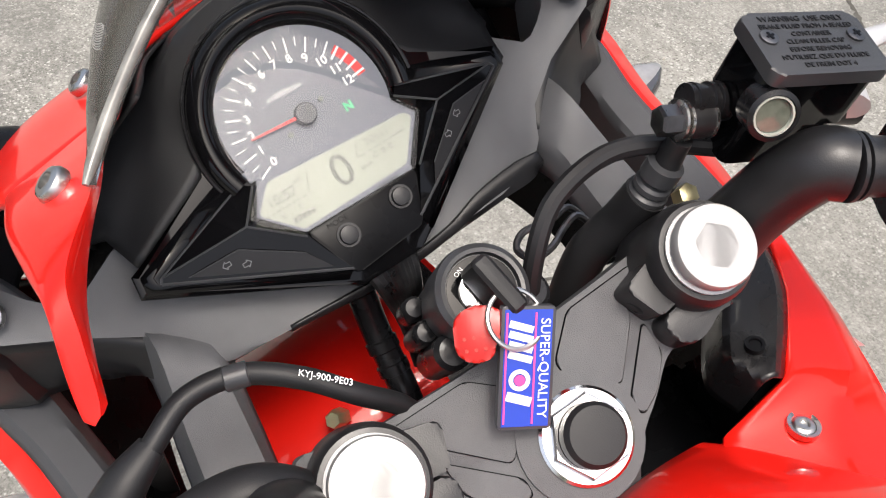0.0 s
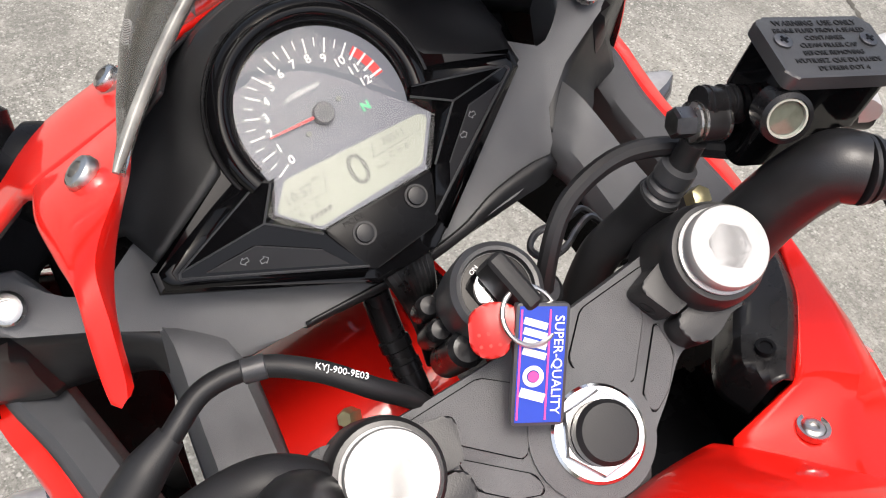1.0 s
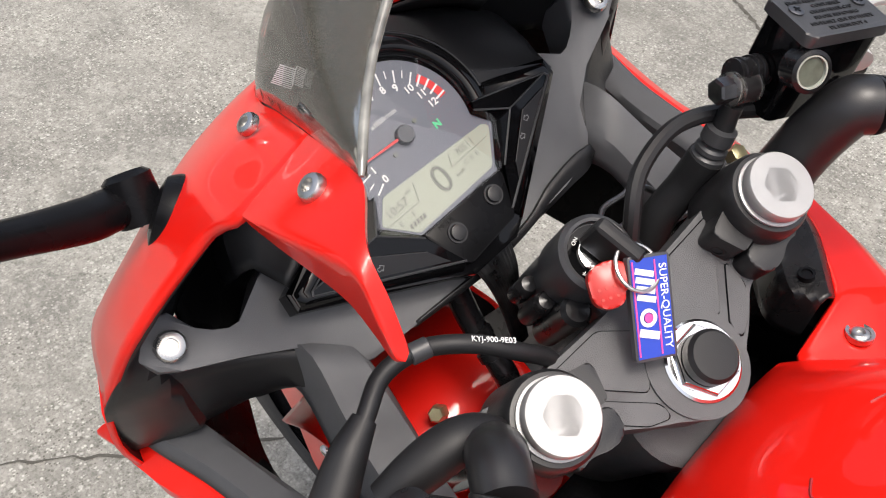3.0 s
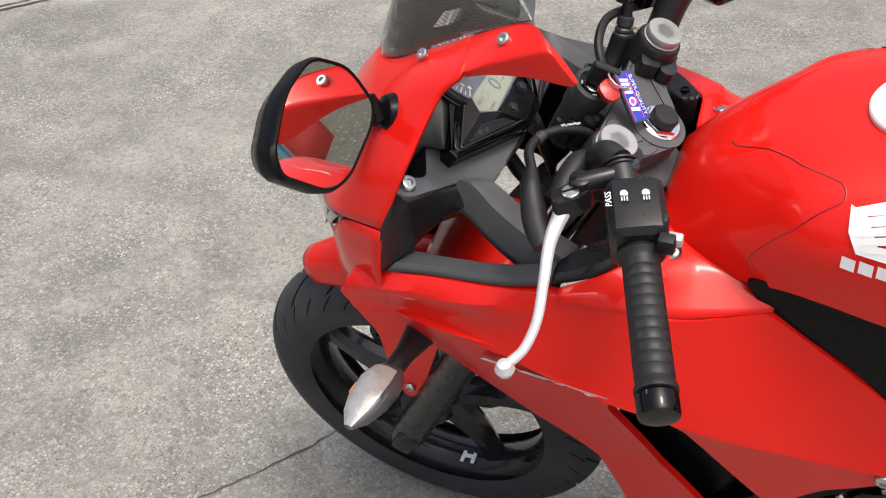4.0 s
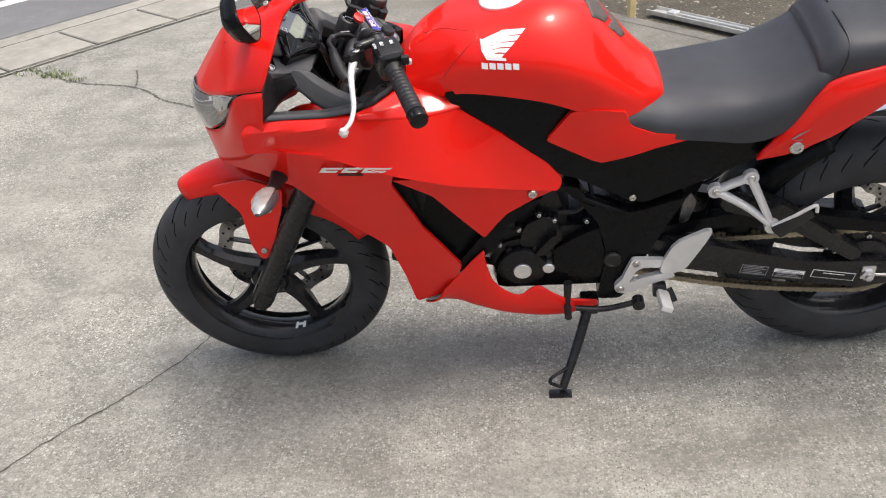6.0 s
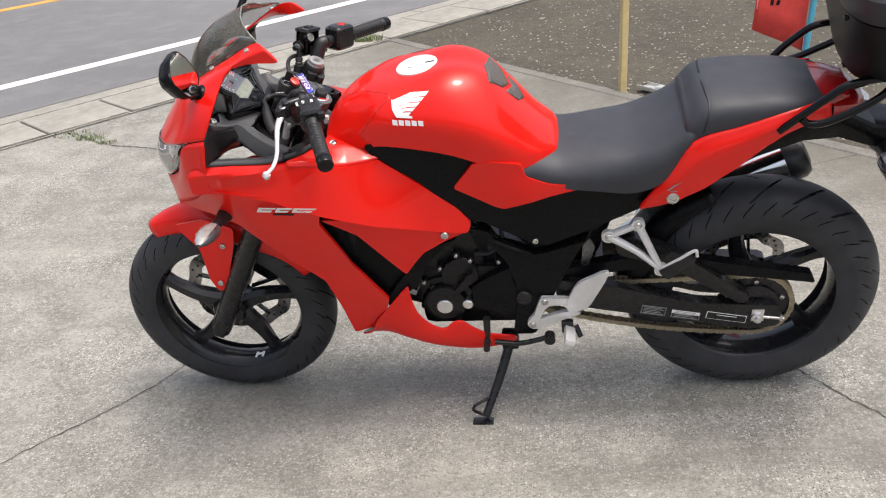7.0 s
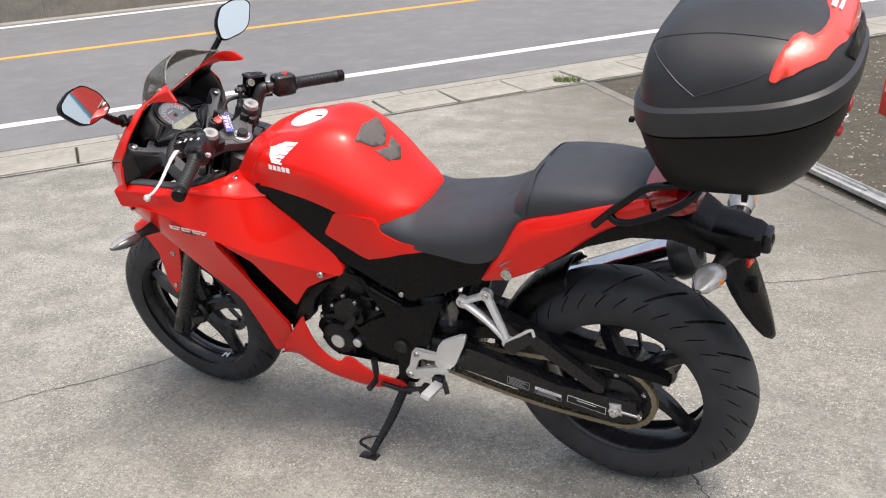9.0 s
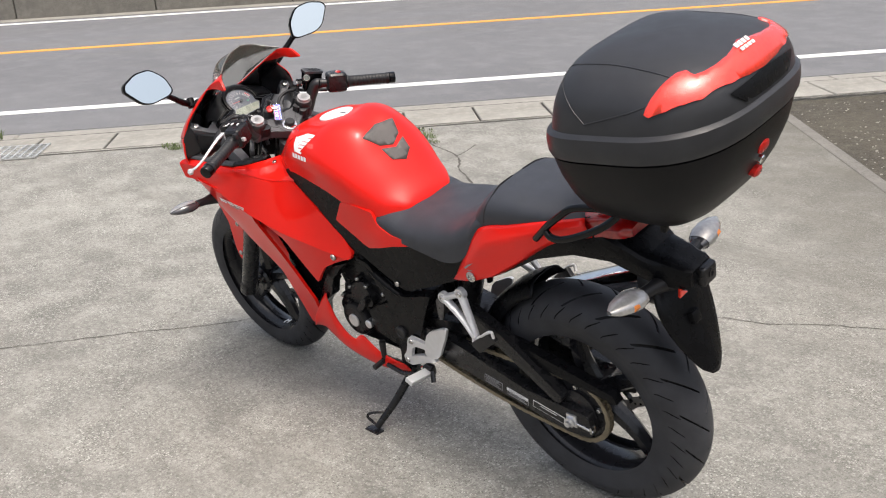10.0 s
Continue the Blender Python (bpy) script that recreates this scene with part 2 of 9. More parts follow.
    if wash:
        # dirt washed over the edge of the soil bed: wash is a point on the edge, the way off it and the reach
        dot = nt.nodes.new("ShaderNodeVectorMath")
        dot.operation = "DOT_PRODUCT"
        sub_ = nt.nodes.new("ShaderNodeVectorMath")
        sub_.operation = "SUBTRACT"
        sub_.inputs[1].default_value = (wash[0], wash[1], 0)
        dot.inputs[1].default_value = (wash[2], wash[3], 0)
        L.new(tc.outputs["Object"], sub_.inputs[0])
        L.new(sub_.outputs[0], dot.inputs[0])
        near = rng(dot.outputs["Value"], wash[4], 0.0, 0, 1)
        f3 = nt.nodes.new("ShaderNodeMath")
        f3.operation = "MULTIPLY"
        L.new(near, f3.inputs[0])
        L.new(rng(tex("ShaderNodeTexNoise", 2.6, 7.0, 0.7).outputs["Fac"], 0.30, 0.62, 0.25, 0.95), f3.inputs[1])
        col = mixc(f3.outputs[0], col, (0.105, 0.098, 0.078))
    L.new(col, b.inputs["Base Color"])
    b.inputs["Roughness"].default_value = 0.85
    bpn = nt.nodes.new("ShaderNodeBump")
    bpn.inputs["Strength"].default_value = bump
    bpn.inputs["Distance"].default_value = bump_distance
    add = nt.nodes.new("ShaderNodeMath")
    add.operation = "ADD"
    L.new(fine, add.inputs[0])
    L.new(vor.outputs["Distance"], add.inputs[1])
    L.new(add.outputs[0], bpn.inputs["Height"])
    L.new(bpn.outputs[0], b.inputs["Normal"])
    return m


CONCRETE = ground_material("weathered_concrete", (0.262, 0.256, 0.229), (0.136, 0.133, 0.118), (0.395, 0.387, 0.345), grain=190, stain=0.8, speck=0.45, chips=0.9, wash=(-1.025, 4.305, -0.7379, -0.6749, 1.25))
GUTTER = ground_material("gutter_concrete", (0.29, 0.28, 0.25), (0.20, 0.195, 0.17), (0.40, 0.38, 0.33), grain=260, stain=2.0)
ASPHALT = ground_material("grey_asphalt", (0.142, 0.145, 0.150), (0.112, 0.114, 0.119), (0.215, 0.216, 0.218), grain=300, stain=0.35, speck=0.55)
SOIL = ground_material("dark_gravel_soil", (0.074, 0.065, 0.046), (0.042, 0.037, 0.027), (0.155, 0.138, 0.100), grain=120, stain=1.7, bump=1.0, speck=0.5, bump_distance=0.008)
EARTH = ground_material("far_earth", (0.10, 0.11, 0.06), (0.06, 0.07, 0.035), (0.16, 0.16, 0.09), grain=60, stain=0.4)
LINEWHITE = ground_material("white_road_paint", (0.80, 0.80, 0.78), (0.66, 0.66, 0.64), (0.86, 0.86, 0.85), grain=200, stain=3.0, speck=0.25)
LINEORANGE = ground_material("orange_road_paint", (0.70, 0.33, 0.05), (0.58, 0.27, 0.05), (0.76, 0.40, 0.10), grain=200, stain=3.0, speck=0.25)
WALLCON = ground_material("stained_wall_concrete", (0.17, 0.16, 0.14), (0.10, 0.095, 0.085), (0.25, 0.24, 0.21), grain=90, stain=1.0)
STONE = material("pebble", (0.30, 0.28, 0.24), 0.8, vary=0.5, scale=3.0)
CRACK = material("crack_dirt", (0.075, 0.071, 0.060), 0.95, vary=0.3, scale=40)
GRASS = material("grass_blades", (0.10, 0.135, 0.04), 0.6, vary=0.4, scale=9)
MOSS = material("moss", (0.14, 0.22, 0.02), 0.9, vary=0.45, scale=25)
WOOD = material("pale_wood", (0.55, 0.44, 0.22), 0.65, vary=0.15, scale=20, bump=0.3, bump_scale=200)
BLUEPOLE = material("blue_pole_paint", (0.08, 0.36, 0.50), 0.35, vary=0.08, scale=30)
CLOTHRED = material("red_cloth", (0.66, 0.06, 0.05), 0.8, vary=0.1, scale=40, bump=0.3, bump_scale=700)
CLOTHWHITE = material("white_cloth", (0.72, 0.71, 0.69), 0.8, vary=0.06, scale=40)
GALV = material("galvanised_metal", (0.60, 0.60, 0.58), 0.45, metal=0.7, vary=0.25, scale=25, rough_vary=0.1)


# ---------------------------------------------------------------- shape helpers
def spline(pts, n, lin=False, closed=False):
    """n points along a smooth curve (or a polyline) through pts."""
    p = np.array([tuple(q) for q in pts], float)
    if closed:
        p = np.vstack([p, p[:1]])
    seg = np.linalg.norm(np.diff(p, axis=0), axis=1)
    s = np.concatenate([[0], np.cumsum(np.maximum(seg, 1e-9))])
    x = np.linspace(0, s[-1], n + 1)[:-1] if closed else np.linspace(0, s[-1], n)
    if lin or len(p) == 2:
        return np.stack([np.interp(x, s, p[:, k]) for k in range(p.shape[1])], 1)
    t = np.zeros_like(p)
    t[1:-1] = (p[2:] - p[:-2]) / (s[2:] - s[:-2])[:, None]
    if closed:
        t[0] = t[-1] = (p[1] - p[-2]) / (s[1] + s[-1] - s[-2])
    else:
        t[0], t[-1] = (p[1] - p[0]) / s[1], (p[-1] - p[-2]) / (s[-1] - s[-2])
    i = np.clip(np.searchsorted(s, x, "right") - 1, 0, len(p) - 2)
    h = (s[i + 1] - s[i])[:, None]
    u = ((x - s[i]) / (s[i + 1] - s[i]))[:, None]
    return ((2 * u**3 - 3 * u**2 + 1) * p[i] + (u**3 - 2 * u**2 + u) * h * t[i]
            + (-2 * u**3 + 3 * u**2) * p[i + 1] + (u**3 - u**2) * h * t[i + 1])


def grid_faces(bm, rows, close_u=False, close_v=False):
    vs = [[bm.verts.new(p) for p in r] for r in rows]
    a, b = len(vs), len(vs[0])
    for i in range(a if close_v else a - 1):
        for j in range(b if close_u else b - 1):
            q = (vs[i][j], vs[i][(j + 1) % b], vs[(i + 1) % a][(j + 1) % b], vs[(i + 1) % a][j])
            if len(set(q)) == 4:
                bm.faces.new(q)
    return vs


def skin(bm, curves, n=28, m=6, lin=False, lin_along=False):
    """A sheet through several curves."""
    rs = np.array([spline(c, n, lin_along) for c in curves])
    cols = np.array([spline(rs[:, j], m * (len(curves) - 1) + 1, lin) for j in range(n)])
    return grid_faces(bm, np.transpose(cols, (1, 0, 2)))


def body(bm, sections, n=25, m=40, lin=False):
    """A symmetric body from half sections (u, [(v, w), ...]) that run from the top's middle to the lower edge."""
    curves = []
    for u, half in sections:
        full = [(u, -v, w) for v, w in reversed(half)] + [(u, v, w) for v, w in half[1:]]
        curves.append(spline(full, n))
    cols = [spline([c[j] for c in curves], m, lin) for j in range(n)]
    rows = list(zip(*cols))
    vs = grid_faces(bm, rows)
    for r in (vs[0], vs[-1]):
        try:
            bm.faces.new(r)
        except ValueError:
            pass
    return vs


def tube(bm, pts, r, n=10, steps=0, closed=False, flat=1.0, cap=True):
    """A round bar along a smooth line. r: one radius or one for each point; flat squeezes it along the second axis."""
    steps = steps or max(8, 6 * len(pts))
    p = spline(pts, steps, closed=closed, lin=len(pts) == 2)
    rad = np.interp(np.linspace(0, 1, steps), np.linspace(0, 1, len(r)), r) if isinstance(r, (list, tuple)) else np.full(steps, r)
    rows = []
    up = None
    for i in range(steps):
        d = Vector(p[(i + 1) % steps] - p[i - 1]) if closed else Vector(p[min(i + 1, steps - 1)] - p[max(i - 1, 0)])
        d.normalize()
        if up is None:
            up = Vector((0, 0, 1)) if abs(d.z) < 0.9 else Vector((1, 0, 0))
        side = d.cross(up).normalized()
        up = side.cross(d).normalized()
        rows.append([Vector(p[i]) + float(rad[i]) * (side * math.cos(2 * math.pi * k / n) + up * flat * math.sin(2 * math.pi * k / n)) for k in range(n)])
    vs = grid_faces(bm, rows, close_u=True, close_v=closed)
    if cap and not closed:
        bm.faces.new(vs[0])
        bm.faces.new(vs[-1])
    return vs


def frame_of(origin, axis, up=(0, 0, 1)):
    """A matrix at origin whose z points along axis."""
    z = Vector(axis).normalized()
    x = Vector(up).cross(z)
    if x.length < 1e-4:
        x = Vector((1, 0, 0)).cross(z)
    x.normalize()
    return Matrix.Translation(origin) @ Matrix((x, z.cross(x), z)).transposed().to_4x4()


def axes(o, x, y):
    x, y = Vector(x).normalized(), Vector(y).normalized()
    z = x.cross(y)
    return Matrix.Translation(o) @ Matrix((x, y, z)).transposed().to_4x4()


def lathe(bm, profile, m=Matrix(), n=24, close=False):
    """Turns (radius, height) pairs round the z axis of m."""
    rows = [[m @ Vector((r * math.cos(2 * math.pi * k / n), r * math.sin(2 * math.pi * k / n), h)) for k in range(n)] for r, h in profile]
    vs = grid_faces(bm, rows, close_u=True, close_v=close)
    if not close:
        for i in (0, -1):
            if profile[i][0] > 1e-5:
                bm.faces.new(vs[i])
    return vs


def block(bm, size, m=Matrix(), bevel=0.0, seg=2):
    made = bmesh.ops.create_cube(bm, size=1.0)["verts"]
    bmesh.ops.scale(bm, vec=size, verts=made)
    if bevel:
        es = list({e for v in made for e in v.link_edges})
        made = list({v for v in bmesh.ops.bevel(bm, geom=es + made, offset=bevel, segments=seg, affect="EDGES", profile=0.6)["verts"]} | {v for v in made if v.is_valid})
    bmesh.ops.transform(bm, matrix=m, verts=made)
    return made


def prism(bm, outline, h0, h1, m=Matrix(), bevel=0.0, seg=2):
    """A flat outline in the x-y plane of m, from height h0 to h1, with rounded top edges."""
    lo = [bm.verts.new((x, y, h0)) for x, y in outline]
    hi = [bm.verts.new((x, y, h1)) for x, y in outline]
    n = len(outline)
    faces = [bm.faces.new(lo), bm.faces.new(hi)]
    faces += [bm.faces.new((lo[i], lo[(i + 1) % n], hi[(i + 1) % n], hi[i])) for i in range(n)]
    made = lo + hi
    if bevel:
        top = set(hi)
        es = [e for e in faces[1].edges]
        out = bmesh.ops.bevel(bm, geom=es, offset=bevel, segments=seg, affect="EDGES", profile=0.6, clamp_overlap=True)
        made = [v for v in set(lo) | top | set(out["verts"]) if v.is_valid]
    bmesh.ops.transform(bm, matrix=m, verts=made)
    return made


def rounded(outline, r, k=4):
    """An outline with rounded corners."""
    out = []
    n = len(outline)
    for i in range(n):
        p, a, b = (Vector(outline[j % n]).to_2d() for j in (i, i - 1, i + 1))
        da, db = a - p, b - p
        q = min(r, da.length * 0.45, db.length * 0.45)
        s, e = p + da.normalized() * q, p + db.normalized() * q
        for j in range(k + 1):
            t = j / k
            out.append(tuple((1 - t) ** 2 * s + 2 * t * (1 - t) * p + t * t * e))
    return out


def ring_poly(cx, cy, r, n=20, a0=0.0, a1=360.0):
    return [(cx + r * math.cos(radians(a0 + (a1 - a0) * k / n)), cy + r * math.sin(radians(a0 + (a1 - a0) * k / n))) for k in range(n)]


def field(points):
    """A smooth height v(u, w) through control points (u, w, v)."""
    c = np.array(points, float)
    d = np.linalg.norm(c[:, None, :2] - c[None, :, :2], axis=2)
    k = np.where(d > 0, d * d * np.log(d + 1e-12), 0)
    n = len(c)
    a = np.zeros((n + 3, n + 3))
    a[:n, :n] = k + 1e-5 * np.eye(n)
    a[:n, n], a[:n, n + 1:], a[n, :n], a[n + 1:, :n] = 1, c[:, :2], 1, c[:, :2].T
    s = np.linalg.solve(a, np.concatenate([c[:, 2], [0, 0, 0]]))

    def at(u, w):
        r = np.hypot(c[:, 0] - u, c[:, 1] - w)
        return float((s[:n] * np.where(r > 0, r * r * np.log(r + 1e-12), 0)).sum() + s[n] + s[n + 1] * u + s[n + 2] * w)
    return at


def panel(bm, outline, f, thick=0.006, step=0.02, r=0.008, side=-1):
    """A bent sheet over an outline in (u, w); f gives its distance from the middle plane, side -1 is the left. Rims are rolled in."""
    edge = []
    poly = rounded(outline, r) if r else list(outline)
    for i, p in enumerate(poly):
        q = poly[(i + 1) % len(poly)]
        k = max(1, int(math.dist(p, q) / step))
        edge += [(p[0] + (q[0] - p[0]) * j / k, p[1] + (q[1] - p[1]) * j / k) for j in range(k)]
    n = len(edge)
    us, ws = [p[0] for p in edge], [p[1] for p in edge]
    pts = [Vector(p) for p in edge]
    g = np.array(edge)
    y = min(ws) + step * 0.5
    row = 0
    while y < max(ws):
        x = min(us) + step * (0.5 if row % 2 else 0.0)
        while x < max(us):
            if np.min(np.hypot(g[:, 0] - x, g[:, 1] - y)) > step * 0.45:
                pts.append(Vector((x, y)))
            x += step
        y += step * 0.87
        row += 1
    vv, _, ff, *_ = delaunay_2d_cdt(pts, [], [list(range(n))], 1, 1e-6)
    outer = [bm.verts.new((p.x, side * f(p.x, p.y), p.y)) for p in vv]
    inner = {}
    loops = {}
    for t in ff:
        bm.faces.new([outer[i] for i in t])
        for a, b in zip(t, (*t[1:], t[0])):
            loops[(a, b)] = loops.get((a, b), 0) + 1
    rim = [e for e in loops if (e[1], e[0]) not in loops]
    back = [bm.verts.new((p.x, side * (f(p.x, p.y) - thick), p.y)) for p in vv]
    for t in ff:
        bm.faces.new([back[i] for i in reversed(t)]).material_index = 1
    for i, b in enumerate(back):
        inner[i] = b
    for a, b in rim:
        for i in (a, b):
            if i not in inner:
                inner[i] = bm.verts.new((vv[i].x, side * (f(vv[i].x, vv[i].y) - thick), vv[i].y))
        bm.faces.new((outer[a], outer[b], inner[b], inner[a]))


def finish(bm, sharp=35):
    bmesh.ops.recalc_face_normals(bm, faces=bm.faces)
    me = bpy.data.meshes.new("mesh")
    bm.to_mesh(me)
    bm.free()
    me.polygons.foreach_set("use_smooth", [True] * len(me.polygons))
    me.set_sharp_from_angle(angle=radians(sharp))
    return me


def part(name, bm, mat, parent=None, label="", thick=0.0, sharp=35, offset=-1.0, out=None):
    """Links a bmesh as one mesh object, under a thing or a part if given. out: the way the outer face of a sheet looks."""
    me = finish(bm, sharp)
    if out is not None:
        if sum((p.normal.dot(Vector(out)) * p.area for p in me.polygons)) < 0:
            me.flip_normals()
    me.name = name
    me.materials.append(mat)
    if mat is RED:
        me.materials.append(BLACK)
    ob = new(name, me)
    if parent is not None:
        ob.parent = parent
    if label:
        ob["label"] = label
    if thick:
        mod = ob.modifiers.new("thickness", "SOLIDIFY")
        mod.thickness, mod.offset = thick, offset
        if mat is RED:
            mod.material_offset = 1
    return ob


def thing(name, label, category, m=Matrix(), group="", kind=""):
    ob = new(name)
    ob.empty_display_size = 0.1
    ob.matrix_world = m
    return tagged(ob, label, category, group, kind)


def B():
    return bmesh.new()


def letters(name, text, size, m, mat, parent, depth=0.0004, align="CENTER", width=0.0):
    """Raised lettering in the built-in font on the x-y plane of m."""
    cu = bpy.data.curves.new(name, "FONT")
    cu.body, cu.size, cu.align_x, cu.align_y, cu.extrude, cu.resolution_u = text, size, align, "CENTER", depth, 3
    cu.offset = width
    tmp = new(name, cu)
    dg = bpy.context.evaluated_depsgraph_get()
    me = bpy.data.meshes.new_from_object(tmp.evaluated_get(dg))
    bpy.data.objects.remove(tmp)
    me.transform(m)
    me.materials.clear()
    me.materials.append(mat)
    ob = new(name, me)
    ob.parent = parent
    return ob


def bolt(bm, p, axis, r=0.008, h=0.005, socket=True):
    """A domed screw head with a hexagon socket."""
    m = frame_of(p, axis)
    rows = []
    for q, z, hexa in [(r, 0, 0), (r, h * 0.5, 0), (r * 0.86, h * 0.85, 0), (r * 0.62, h, 0)] + ([(r * 0.46, h, 1), (r * 0.42, h * 0.4, 1)] if socket else []):
        # the socket's ring follows a hexagon
        rad = [q / (math.cos((k % 3 - 1.5 + 0.5) * math.pi / 9) if hexa else 1.0) for k in range(18)]
        rows.append([m @ Vector((rad[k] * math.cos(k * math.pi / 9), rad[k] * math.sin(k * math.pi / 9), z)) for k in range(18)])
    vs = grid_faces(bm, rows, close_u=True)
    bm.faces.new(vs[-1])


# ---------------------------------------------------------------- setting
ROAD_A = radians(49.5)
NK = 3.575  # where the concrete ends and the gutter begins
RD, RN = Vector((math.cos(ROAD_A), math.sin(ROAD_A), 0)), Vector((-math.sin(ROAD_A), math.cos(ROAD_A), 0))


def road_point(s, n, z=0.0):
    """s metres along the road, n metres across it."""
    p = RD * s + RN * n
    return (p.x, p.y, z)


def road_slab(name, n0, n1, z, depth, mat, s0=-60, s1=60, cuts=1):
    bm = B()
    rows = [[road_point(s0 + (s1 - s0) * k / cuts, n, zz) for k in range(cuts + 1)] for n, zz in ((n0, z - depth), (n0, z), (n1, z), (n1, z - depth))]
    grid_faces(bm, rows)
    return tagged(part(name, bm, mat, sharp=20), kind="structure")


bm = B()
grid_faces(bm, [[(x, y, -0.08) for x in np.linspace(-400, 400, 9)] for y in np.linspace(-400, 400, 9)])
tagged(part("ground", bm, EARTH), "flat earth and grass beyond the road", "ground", kind="structure")

tagged(road_slab("road", NK + 0.70, 12.2, -0.035, 0.05, ASPHALT), "smooth grey two-lane asphalt road", "road")
for n0, w, mat, nm in ((5.15, 0.13, LINEWHITE, "edge_line"), (8.60, 0.14, LINEORANGE, "centre_line"), (11.42, 0.14, LINEWHITE, "edge_line")):
    tagged(road_slab(nm, n0, n0 + w, -0.031, 0.004, mat), "painted line along the asphalt road", "road marking")

# concrete forecourt, cut off by the soil bed
EDGE_A, EDGE_B = Vector((-1.025, 4.305)), Vector((1.10, 1.98))
ed = (EDGE_B - EDGE_A).normalized()
far_corner = EDGE_B + ed * 9
bm = B()
outline = [road_point(-40, NK)[:2], road_point(-40, -30)[:2], (far_corner.x, -30), tuple(far_corner), tuple(EDGE_A)]
prism(bm, outline, -0.08, 0.0)
tagged(part("pavement", bm, CONCRETE), "weathered grey concrete forecourt with stains and cracks", "forecourt", kind="structure")
bm = B()
p_far = road_point(60, NK)
prism(bm, [tuple(EDGE_A), tuple(far_corner), (60, 0), p_far[:2]], -0.08, -0.012)
tagged(part("soil_bed", bm, SOIL), "dark soil bed strewn with small stones", "soil", kind="structure")

# ---------------------------------------------------------------- motorcycle
LEAN = pose(0, -0.04, 0, 11.0, 0, 0)
bike = thing("motorcycle", "red sport motorcycle with black wheels leaning on its side stand", "motorcycle", LEAN)


def P(name, bm, mat, label="", parent=None, thick=0.0, sharp=35, out=None):
    return part(name, bm, mat, parent or bike, label, thick, sharp, -1.0, out)


def both(name, make, mat, label="", thick=0.0, sharp=35, out=None):
    """The same part on the left (-1) and on the right (1)."""
    obs = []
    for s in (-1, 1):
        bm = B()
        make(bm, s)
        obs.append(P(name, bm, mat, label, None, thick, sharp, None if out is None else (out[0], s * out[1], out[2])))
    return obs


